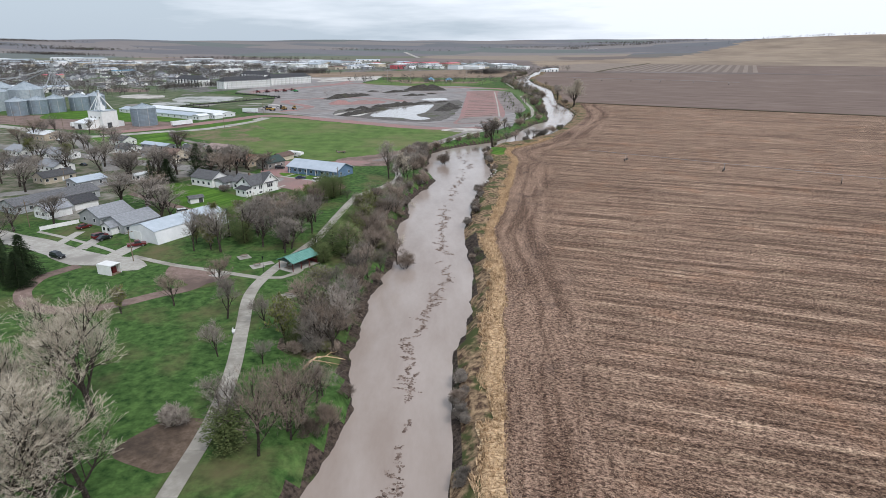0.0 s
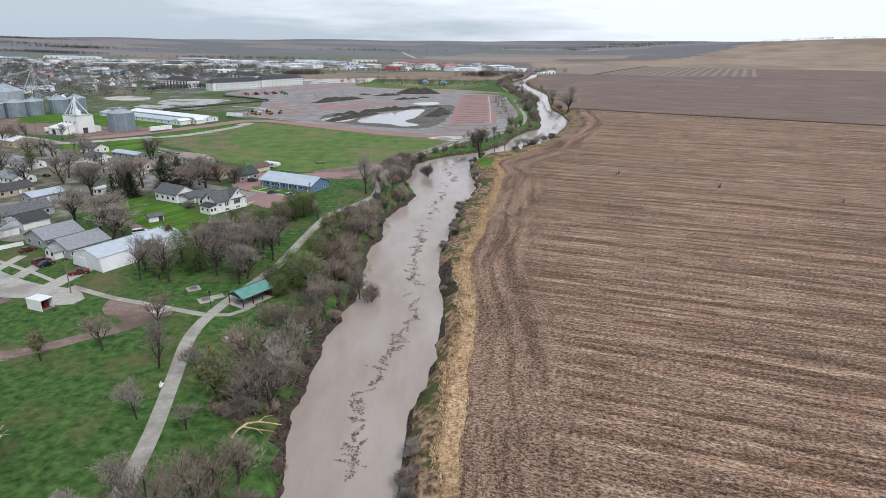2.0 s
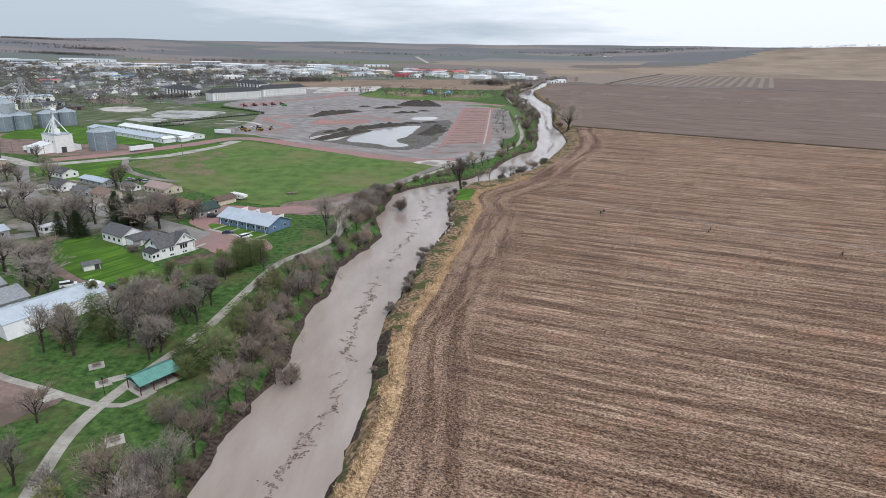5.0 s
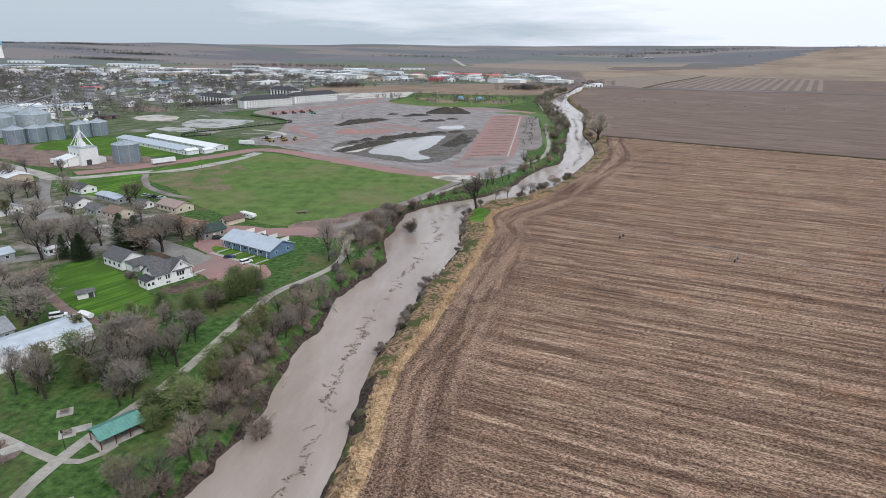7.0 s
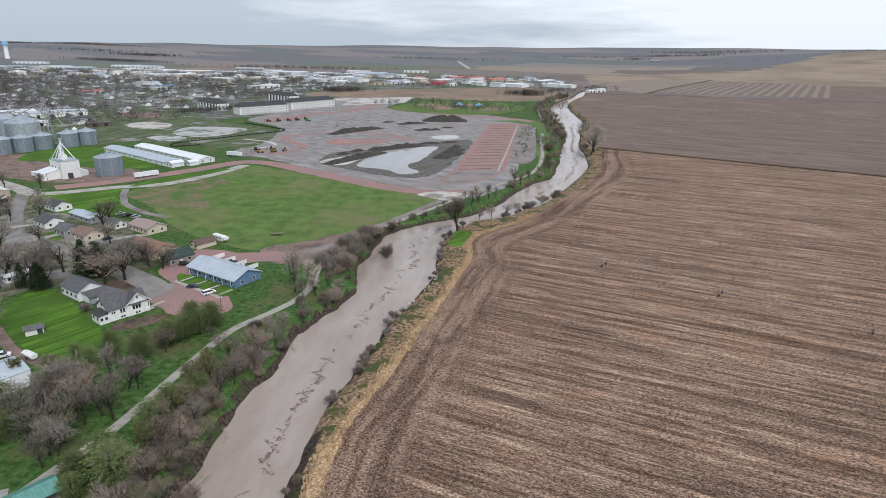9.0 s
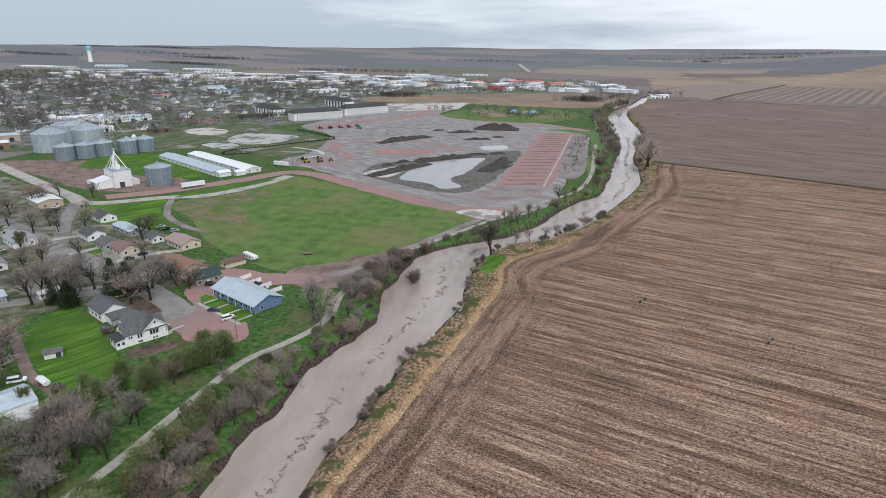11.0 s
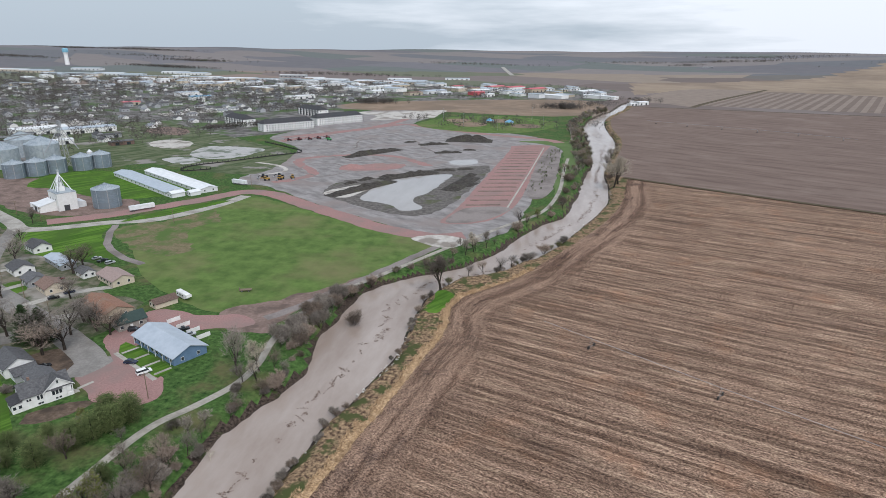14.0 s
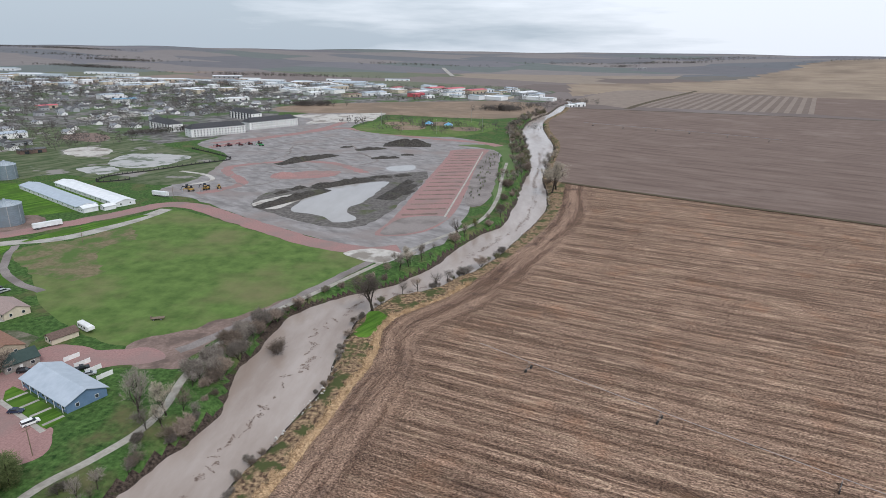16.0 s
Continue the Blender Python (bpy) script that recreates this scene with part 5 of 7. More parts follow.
# among the houses
for x, y, h, k in ((-123, 223, 12, "g0"), (-108, 212, 12, "g0"), (-101, 206, 11, "g1"), (-133, 197, 9, "g1"), (-175, 246, 11, "g0"), (-171, 301, 12, "g0"), (-128, 266, 12, "g0"), (-166, 289, 11, "g1"), (-96, 276, 13, "g0"), (-106, 219, 10, "g1"), (-96, 206, 9, "g1"), (-113, 224, 10, "g2"), (-122, 268, 11, "g1"), (-109, 280, 13, "sp"), (-115, 279, 14, "sp"), (-122.7, 264, 10, "sp"), (-131, 265, 9, "sp"), (-111, 149, 11, "sp"), (-118, 150, 12, "sp"), (-108, 142, 9, "sp"), (-95, 292, 9, "g1"), (-103, 287, 11, "g0"), (-88, 290, 8, "g2"), (-140, 287, 11, "g0"), (-150, 281, 10, "g2"), (-160, 312, 10, "g0"), (-186, 270, 10, "g1"), (-196, 262, 10, "g0"), (-208, 280, 10, "g1"), (-155, 355, 9, "g2"), (-130, 318, 9, "g1"), (-212, 355, 10, "g0"), (-226, 330, 10, "b1"), (-240, 350, 9, "g1"), (-200, 318, 9, "b1"), (-74.2, 126.5, 6.5, "b1"), (-39.1, 120.1, 6.5, "round"), (-136, 176, 9, "g1"), (-142, 190, 8, "g2"), (-158, 198, 9, "g0"), (-108, 276, 13, "g0"), (-115, 280, 12, "g1"), (-101, 271, 11, "g2"), (-126, 281, 12, "g0"), (-131, 276, 12, "g0"), (-138, 262, 12, "g0"), (-146, 274, 11, "g1"), (-98, 296, 10, "g0"), (-106, 298, 9, "g1"), (-176, 278, 12, "g0"), (-184, 256, 12, "g0"), (-202, 300, 12, "g0"), (-152, 345, 11, "g2"), (-192, 352, 11, "g0"), (-216, 342, 11, "g0"), (-92, 247, 3, "s1")):
    plant(k, x, y, h * (1.25 if k[0] == "g" else 1.1), 0, "", "garden trees", 1.65 if k[0] == "g" else 1.35 if k == "sp" else 1.1)
for i in range(60):
    x, y = tree_rng.uniform(-420, -190), tree_rng.uniform(250, 420)
    if y > 0.75 * -x + 235 or y < -0.2 * x + 190:
        continue
    plant(tree_rng.choice(("g0", "g1", "g2", "g0", "sp")), x, y, tree_rng.uniform(10, 15), 0, "", "garden trees", 1.2)
# shrubs on the gravel slope
shrub_rng = random.Random(5)
for i in range(70):
    t = shrub_rng.random()
    x, y = 64 + 16 * t + shrub_rng.uniform(-7, 5), 575 + 210 * t
    plant("ce2", x, y, shrub_rng.uniform(1.2, 2.1), 0.1, "small dark shrub on grey gravel", "shrubs on the gravel slope")


def far_trees(name, label, spots, seed):
    """Distant leafless trees, each a trunk with a loose crown of twig tufts."""
    rng = random.Random(seed)
    b = Build()
    for x, y, h in spots:
        z0 = float(far_rise(x, y))
        b.add([(x - 0.25, y, z0 - 0.5), (x + 0.25, y, z0 - 0.5), (x, y, z0 + h * 0.7)], [(0, 1, 2)])
        w = h * rng.uniform(0.35, 0.55)
        for k in range(40):
            a, u, s = rng.uniform(0, 6.28), rng.random() ** 0.5, rng.uniform(-1, 1)
            c = Vector((x + w * u * math.cos(a) * math.sqrt(1 - 0.8 * s * s), y + w * u * math.sin(a) * math.sqrt(1 - 0.8 * s * s), z0 + h * (0.6 + 0.38 * s)))
            o = Vector((math.cos(a) * 0.7, math.sin(a) * 0.7, rng.uniform(0.1, 1.2))).normalized() * rng.uniform(0.9, 2.2)
            q = o.orthogonal().normalized() * rng.uniform(0.2, 0.55)
            b.add([c - q, c + q, c + o], [(0, 1, 2)])
    return sheet(name, b, TOWNTREE, label, "trees", "stuff")

# ---- buildings ----


def gable_house(name, label, x, y, turn, length, width, h, rise, wall, roof, windows=3, doors=1, over=0.45, chimney=False, category="house", group="", garage=0, trim=None):
    """A house with a pitched roof along its length; windows and doors set into both long sides and the gables."""
    t = thing(name, label, category, pose(x, y, 0, 0, 0, turn), group)
    w2, l2 = width / 2, length / 2
    part("wall", Build().profile([(-w2, 0), (w2, 0), (w2, h), (0, h + rise), (-w2, h)], -l2, l2), wall, t)
    k = rise / w2
    th = 0.18
    a = w2 + over
    rb = Build().profile([(-a, h - over * k + 0.03), (0, h + rise + 0.03), (a, h - over * k + 0.03), (a, h - over * k + 0.03 + th), (0, h + rise + 0.03 + th), (-a, h - over * k + 0.03 + th)], -l2 - over, l2 + over)
    r = part("roof", rb, roof, t)
    if chimney:
        part("chimney", Build().box(length * 0.18, width * 0.12, h + rise * 0.4, 0.7, 0.7, rise * 0.6 + 0.9), SHINGLE_B, r)

    def window(px, py, pz, ww, hh, side):
        sx, sy = (ww, 0.1) if side == "y" else (0.1, ww)
        f = part("window", Build().box(px, py, pz, sx + (0.2 if side == "y" else 0), sy + (0.2 if side == "x" else 0), hh + 0.2), trim or WHITE, t)
        ox, oy = (0, 0.04 * (1 if py > 0 else -1)) if side == "y" else (0.04 * (1 if px > 0 else -1), 0)
        part("pane", Build().box(px + ox, py + oy, pz + 0.1, sx, sy, hh), GLASS, f)

    for s in (-1, 1):
        for i in range(windows):
            px = -l2 + length * (i + 0.5 + 0.12 * s) / windows
            if doors and s == -1 and i == windows // 2:
                d = part("door", Build().box(px, -w2, 0.1, 1.0, 0.1, 2.05), WHITE, t)
                continue
            window(px, s * w2, 1.0, 1.2, 1.15, "y")
        if garage and s == -1:
            part("garage_door", Build().box(-l2 - 0.02, 0, 0.05, 0.1, garage, 2.3), WHITEMETAL, t)
            continue
        for j in (-1, 1):
            window(s * l2, j * width * 0.24, 1.0, 1.0, 1.15, "x")
        if h > 4:
            window(s * l2, 0, h - 0.3, 1.0, 1.2, "x")
    return t


V, U = 61.0, 151.0
# long white metal building with sloping sides
t = thing("arched_shed", "long white metal shed with sloping sides and a pale grey roof", "shed", pose(-87.5, 192, 0, 0, 0, V))
part("wall", Build().profile([(-7.2, 0), (7.2, 0), (6.0, 4.0), (0, 5.6), (-6.0, 4.0)], -14, 14), WHITEMETAL, t)
part("roof", Build().profile([(-6.2, 4.0), (0, 5.72), (6.2, 4.0), (6.2, 4.12), (0, 5.9), (-6.2, 4.12)], -14.15, 14.15), PALEROOF, t)
part("door", Build().box(-14.03, 2.5, 0.05, 0.12, 3.6, 3.0), WHITE, t)


gable_house("house", "grey-sided single-storey house with a pale shingle roof", -105.6, 195.6, V, 13, 11.5, 3.0, 2.4, GREYSIDING, SHINGLE_L, 4, trim=WHITE)
gable_house("house", "grey house with white trim beside a driveway", -118.6, 204.4, V, 12.5, 11.5, 3.0, 2.6, GREYSIDING, SHINGLE_L, 3)
gable_house("porch", "small gabled porch on white posts at a grey house", -108.8, 189.6, V, 4.5, 5, 2.6, 1.3, WHITE, SHINGLE_L, 1, category="porch")
gable_house("long_house", "long low grey building with a dark grey roof", -152, 227, V, 32, 11, 3.0, 2.0, GREYSIDING, SHINGLE, 8)
gable_house("house", "small white house with a gabled front", -141, 210, V, 9, 8, 3.0, 2.2, WHITE, SHINGLE_L, 2)
gable_house("garage", "small garage with a dark roof", -138, 222, V, 9, 8, 2.6, 2.0, WHITE, SHINGLE_D, 1, garage=3, category="garage")
gable_house("workshop", "low building with a faded teal metal roof", -156, 258, V, 13, 9, 3.0, 1.4, GREYSIDING, METALROOF, 3, category="workshop")
gable_house("mobile_home", "small white mobile home", -138, 271, V, 9, 4, 2.7, 0.5, WHITE, WHITEMETAL, 3)
garden_shed = gable_house("garden_shed", "small white garden shed on a mown lawn", -97, 229, 40, 5, 3.4, 2.1, 0.7, WHITE, SHINGLE, 0, category="shed")


def white_house():
    """A one-and-a-half-storey house: long body, a front cross gable with a recessed porch, and a lean-to at one end."""
    t = thing("white_house", "tall white wooden house with a dark grey roof beside a lawn", "house", pose(-78, 239.3, 0, 0, 0, 57))
    part("wall", Build().profile([(0, 0), (8.5, 0), (8.5, 4.3), (4.25, 7.3), (0, 4.3)], 0, 13.4), WHITE, t)
    rf = part("roof", Build().profile([(-0.5, 4.0), (4.25, 7.36), (9.0, 4.0), (9.0, 4.2), (4.25, 7.56), (-0.5, 4.2)], -0.5, 13.8), SHINGLE, t)
    part("chimney", Build().box(3.4, 4.6, 6.6, 0.7, 0.7, 1.9), SHINGLE_B, rf)
    x0, xm, x1, e, p = 5.9, 9.9, 13.9, 4.3, 7.75

    def prism(outline, y0, y1):
        k = len(outline)
        vs = [(x, y0, z) for x, z in outline] + [(x, y1, z) for x, z in outline]
        return Build().add(vs, [tuple(range(k)), tuple(range(2 * k - 1, k - 1, -1))] + [(i, k + i, k + (i + 1) % k, (i + 1) % k) for i in range(k)])

    part("front_gable", prism([(x0, 0), (11.9, 0), (11.9, e - 0.6), (x1, e - 0.6), (x1, e), (xm, p), (x0, e)], -0.3, 4.2), WHITE, t)
    k = (p - e) / (xm - x0)
    part("front_gable_roof", prism([(x0 - 0.5, e - 0.5 * k + 0.02), (xm, p + 0.02), (x1 + 0.5, e - 0.5 * k + 0.02), (x1 + 0.5, e - 0.5 * k + 0.2), (xm, p + 0.22), (x0 - 0.5, e - 0.5 * k + 0.2)], -0.8, 4.3), SHINGLE, t)
    for sx in (-1, 1):
        part("rake_board", prism([(xm, p - 0.12), (xm + sx * 4.55, e - 0.5 * k - 0.12), (xm + sx * 4.55, e - 0.5 * k + 0.18), (xm, p + 0.19)][::sx], -0.9, -0.81), WHITE, t)
    part("porch_floor", Build().box(12.95, 0.7, 0, 1.9, 2.0, 1.1), WHITE, t)
    # dark panel that paints the shade inside the open porch
    part("porch_shade", Build().box(12.95, 1.75, 1.1, 1.95, 0.1, 2.6), SIDING_AND_SHADE, t)
    for x in (12.0, 13.75):
        part("porch_post", Build().box(x, -0.2, 1.1, 0.22, 0.22, 2.6), WHITE, t)
    part("porch_rail", Build().box(12.9, -0.2, 1.9, 1.6, 0.08, 0.1), WHITE, t)
    for j in range(5):
        part("step", Build().box(14.2 + 0.3 * j, 0.7, 0, 0.3, 1.5, 1.0 - 0.2 * j), CONCRETE, t)

    def window(x, z, w, h, y):
        f = part("window", Build().box(x, y, z, w + 0.24, 0.1, h + 0.24), WHITE, t)
        part("pane", Build().box(x, y - 0.03, z + 0.12, w, 0.1, h), GLASS, f)

    for x in (8.3, 9.3, 10.3):
        window(x, 2.0, 0.75, 1.4, -0.33)
    part("window_hood", Build().profile([(-1.0, 3.75), (-0.3, 3.75), (-0.3, 4.0), (-1.0, 3.8)], 7.7, 10.9), SHINGLE, t)
    window(9.9, 5.6, 0.5, 1.0, -0.33)
    for x in (4.2, 5.1):
        window(x, 2.0, 0.6, 1.5, -0.03)
    for x in (1.3, 2.0):
        window(x, 2.5, 0.5, 0.7, -0.03)
    for x, y in ((5.0, -0.03), (4.2, -0.03), (9.0, -0.33), (10.0, -0.33)):
        window(x, 0.35, 0.65, 0.6, y)
    part("gable_window", Build().box(-0.04, 4.25, 4.9, 0.12, 0.9, 1.2), GLASS, t)
    le = part("lean_to", Build().box(-1.5, 3.0, 0, 3.0, 6.2, 3.0), WHITE, t)
    part("lean_to_roof", Build().add([(-3.3, -0.4, 2.9), (0, -0.4, 3.7), (0, 6.4, 3.7), (-3.3, 6.4, 2.9), (-3.3, -0.4, 3.05), (0, -0.4, 3.85), (0, 6.4, 3.85), (-3.3, 6.4, 3.05)], [(3, 2, 1, 0), (4, 5, 6, 7), (0, 1, 5, 4), (1, 2, 6, 5), (2, 3, 7, 6), (3, 0, 4, 7)]), SHINGLE_D, t)
    for x in (-2.3, -0.8):
        part("lean_to_window", Build().box(x, -0.12, 1.3, 0.8, 0.1, 1.0), GLASS, le)
    for y in (1.4, 4.4):
        part("lean_to_window", Build().box(-3.02, y, 1.3, 0.1, 0.8, 1.0), GLASS, le)
    return t


white_house()
# flat dark panel on the shed wall, painted as the shaded open doorway
part("door", Build().box(1.5, -1.72, 0.05, 1.5, 0.08, 1.8), SIDING_AND_SHADE, garden_shed)
gable_house("white_house_wing", "cross gable wing of a white house", -84, 253, U, 9, 8, 3.6, 2.4, WHITE, SHINGLE, 2, category="house")
gable_house("house", "white two-part house with a brownish grey roof", -103, 261, U, 13, 9, 3.6, 2.6, WHITE, SHINGLE, 4)
gable_house("garage", "low garage with a grey roof beside a house", -95, 257, V, 7, 7, 2.6, 1.5, GREYSIDING, SHINGLE, 1, garage=4, category="garage")
b_h = gable_house("blue_building", "long blue-sided building with a pale blue-grey metal roof", -59, 285.5, 152.5, 29, 12.8, 3.2, 2.6, BLUESIDING, METALROOF, 9, over=0.7, category="building")
for k in range(6):
    part("porch_post", Build().box(-13 + k * 5.2, 7.0, 0, 0.15, 0.15, 3.0), WHITE, b_h)
for k in range(4):
    f = thing("privacy_fence", "white vinyl privacy fence panel behind a blue building", "fence", pose(-52.5 - k * 6.6, 292.5 + k * 3.5, 0, 0, 0, 62), "privacy fences")
    for j in range(3):
        part("panel", Build().box(1.2 + j * 1.9, 0, 0.05, 1.8, 0.06, 1.8), WHITE, f)
        part("post", Build().box(0.2 + j * 1.9, 0, 0, 0.13, 0.13, 2.0), WHITE, f)
for k in range(4):
    ribbon("front_walk", [(-49.5 - k * 7, 272 + k * 3.7), (-52.5 - k * 7, 266.5 + k * 3.7)], 1.2, 0.09, CONCRETE, "narrow concrete walk to a doorstep", "path")
ribbon("front_walk", [(-50, 263.5), (-60, 269), (-76, 277.5)], 1.6, 0.1, CONCRETE, "concrete walk along a parking yard", "path")
patch("front_lawn", [(-50, 265), (-75, 278), (-78, 286), (-73, 284), (-48, 271)], 0.08, LAWN, "narrow front lawn", "lawn", 0.2)
gable_house("stone_house", "stone-fronted house with a dark green roof", -86.6, 299.3, 57, 11, 8.5, 3.2, 2.4, STONEW, GREENROOF, 3)
gable_house("house", "low house with a rusty brown roof", -105, 309, 153, 23, 12.5, 3.0, 2.5, TAN, SHINGLE_R, 5)
gable_house("beige_shed", "small beige shed with a brown roof on the grass", -85.5, 320.5, V, 10, 5.5, 2.4, 1.5, BEIGE, SHINGLE_B, 0, category="shed")
gable_house("house", "tan house with a pinkish-brown roof", -125, 341, U, 17, 10, 3.0, 2.0, BEIGE, SHINGLE_P, 5)
gable_house("house", "beige house with a brown roof", -146, 325, U, 12, 9, 3.0, 2.2, BEIGE, SHINGLE_B, 3)
gable_house("house", "grey house with a dark roof", -160, 330, U, 10, 8, 3.0, 2.0, GREYSIDING, SHINGLE, 3)
gable_house("house", "white house with a grey roof", -198, 373, U, 14, 9, 3.0, 2.2, WHITE, SHINGLE, 4)
gable_house("house", "white house with a grey roof", -179, 342, U, 12, 9, 3.0, 2.2, WHITE, SHINGLE, 3)
gable_house("long_garage", "long low garage with a pale metal roof", -168, 355, U, 22, 7, 2.8, 1.0, GREYSIDING, METALROOF, 4, category="garage")
gable_house("house", "white house with a grey gabled roof", -144, 344, U, 9, 6, 2.6, 1.6, WHITE, SHINGLE, 2)
gable_house("workshop", "tan metal workshop with a white roof", -258, 394, U, 20, 14, 4.0, 1.6, TAN, WHITEMETAL, 4, category="workshop")
gable_house("house", "white house with a grey roof", -190, 292, U, 15, 10, 3.0, 2.3, WHITE, SHINGLE_L, 4)
gable_house("house", "white house with a pale grey roof", -208, 326, U, 18, 11, 3.0, 2.3, WHITE, SHINGLE_L, 4)
gable_house("house", "white house with a pale roof", -235, 336, U, 16, 11, 3.0, 2.3, WHITE, SHINGLE_L, 4)
gable_house("house", "low house with a grey roof", -176, 268, V, 14, 9, 2.9, 2.0, BEIGE, SHINGLE, 4)
gable_house("house", "low house with a grey roof", -216, 300, V, 14, 9, 2.9, 2.0, WHITE, SHINGLE, 4)

# picnic shelter
t = thing("picnic_shelter", "open picnic shelter with a teal metal roof on red-brown posts", "shelter", pose(-40.5, 158, 0, 0, 0, 56))
part("slab", Build().box(0, 0, 0.02, 10.0, 6.2, 0.12), CONCRETE, t)
part("roof", Build().profile([(-3.3, 2.6), (0, 3.9), (3.3, 2.6), (3.3, 2.72), (0, 4.05), (-3.3, 2.72)], -4.9, 4.9), TEALROOF, t)
for i in range(4):
    for s in (-1, 1):
        part("post", Build().box(-4.5 + i * 3.0, s * 2.7, 0.1, 0.18, 0.18, 2.65), DARKRED, t)
part("end_wall", Build().box(4.55, 0, 0.1, 0.1, 5.2, 1.1), DARKRED, t)
for sx in (-1, 1):
    part("gable_panel", Build().add([(sx * 4.7, -2.9, 2.66), (sx * 4.7, 2.9, 2.66), (sx * 4.7, 0, 3.8), (sx * 4.6, -2.9, 2.66), (sx * 4.6, 2.9, 2.66), (sx * 4.6, 0, 3.8)], [(0, 1, 2), (5, 4, 3), (0, 3, 4, 1), (1, 4, 5, 2), (2, 5, 3, 0)]), GREENROOF, t)
    part("beam", Build().box(0, sx * 2.7, 2.45, 9.2, 0.16, 0.22), DARKRED, t)
for i in range(13):
    for sx in (-1, 1):
        part("roof_seam", Build().rod((-4.8 + i * 0.8, 0, 4.07), (-4.8 + i * 0.8, sx * 3.3, 2.74), 0.03, sides=3), TEALROOF, t)


def picnic_table(x, y, turn, z=0.14):
    t = thing("picnic_table", "wooden picnic table with two benches on a concrete slab", "table", pose(x, y, z, 0, 0, turn), "picnic tables")
    part("tabletop", Build().box(0, 0, 0.7, 1.9, 0.75, 0.06), WOOD, t)
    for s in (-1, 1):
        part("bench", Build().box(0, s * 0.75, 0.42, 1.9, 0.26, 0.05), WOOD, t)
        part("leg", Build().rod((s * 0.7, -0.75, 0), (s * 0.7, 0.35, 0.72), 0.05).rod((s * 0.7, 0.75, 0), (s * 0.7, -0.35, 0.72), 0.05), STEEL, t)
    return t


for i in range(3):
    picnic_table(-42.5 + i * 1.8, 155.3 + i * 2.7, 146)
for x, y, g in ((-58, 165, 1), (-52, 157.5, 1), (-38, 137, 1)):
    sheet("picnic_pad", Build().box(x, y, -0.05, 3.4, 3.4, 0.14, 0.6), CONCRETE, "square concrete picnic pad in the grass", "pavement")
    picnic_table(x, y, 35, 0.09)
sheet("flag_stone", Build().box(-50.2, 159.6, -0.05, 4.2, 2.6, 0.13, 0.6), CONCRETE, "small concrete pad beside the trail", "pavement")
t = thing("park_bench", "white park bench beside the trail", "bench", pose(-45.1, 116.8, 0, 0, 0, 100))
part("seat", Build().box(0, 0, 0.4, 1.6, 0.45, 0.06), WHITE, t)
part("backrest", Build().box(0, 0.24, 0.5, 1.6, 0.06, 0.45), WHITE, t)
for s in (-1, 1):
    part("leg", Build().box(s * 0.6, 0, 0, 0.1, 0.4, 0.4), STEEL, t)

t = thing("trail_lamp", "slim dark lamp post beside the trail fork", "lamp", pose(-48.6, 152.2, 0))
part("shaft", Build().rod((0, 0, 0), (0, 0, 4.2), 0.07, 0.05, 7), BLACKP, t)
part("head", Build().lathe([(0.06, 4.2), (0.22, 4.35), (0.2, 4.75), (0.05, 4.9)], 10), BLACKP, t)
patch("bare_square", [(-26.5, 152), (-23, 153), (-23.5, 156.5), (-27, 155.5)], 0.03, DIRT, "square of bare earth in the grass", "ground", 0.2, 2)

# white open-sided store box
t = thing("storage_box", "white portable storage box with one open end", "container", pose(-90.5, 152.3, 0, 0, 0, -20))
part("wall", Build().box(0, 1.55, 0, 5, 0.1, 2.7).box(0, -1.55, 0, 5, 0.1, 2.7).box(-2.45, 0, 0, 0.1, 3.0, 2.7), WHITE, t)
part("roof", Build().box(0, 0, 2.7, 5.1, 3.3, 0.12), WHITE, t)
part("floor", Build().box(0, 0, 0.0, 4.9, 3.0, 0.12), WOOD, t)
part("shelf", Build().box(1.0, 0.6, 0.12, 0.6, 1.2, 1.6), DARKRED, t)


def white_board_fence(a, b, name="board_fence"):
    a, b = Vector((*a, 0)), Vector((*b, 0))
    n = max(1, round((b - a).length / 2.4))
    ang = math.degrees(math.atan2(b.y - a.y, b.x - a.x))
    t = thing(name, "low white board fence beside a driveway", "fence", pose(a.x, a.y, 0, 0, 0, ang))
    for i in range(n):
        part("panel", Build().box(2.4 * i + 1.2, 0, 0.1, 2.3, 0.06, 1.3), WHITE, t)
        part("post", Build().box(2.4 * i, 0, 0, 0.12, 0.12, 1.5), WHITE, t)


white_board_fence((-134, 191), (-126, 200))

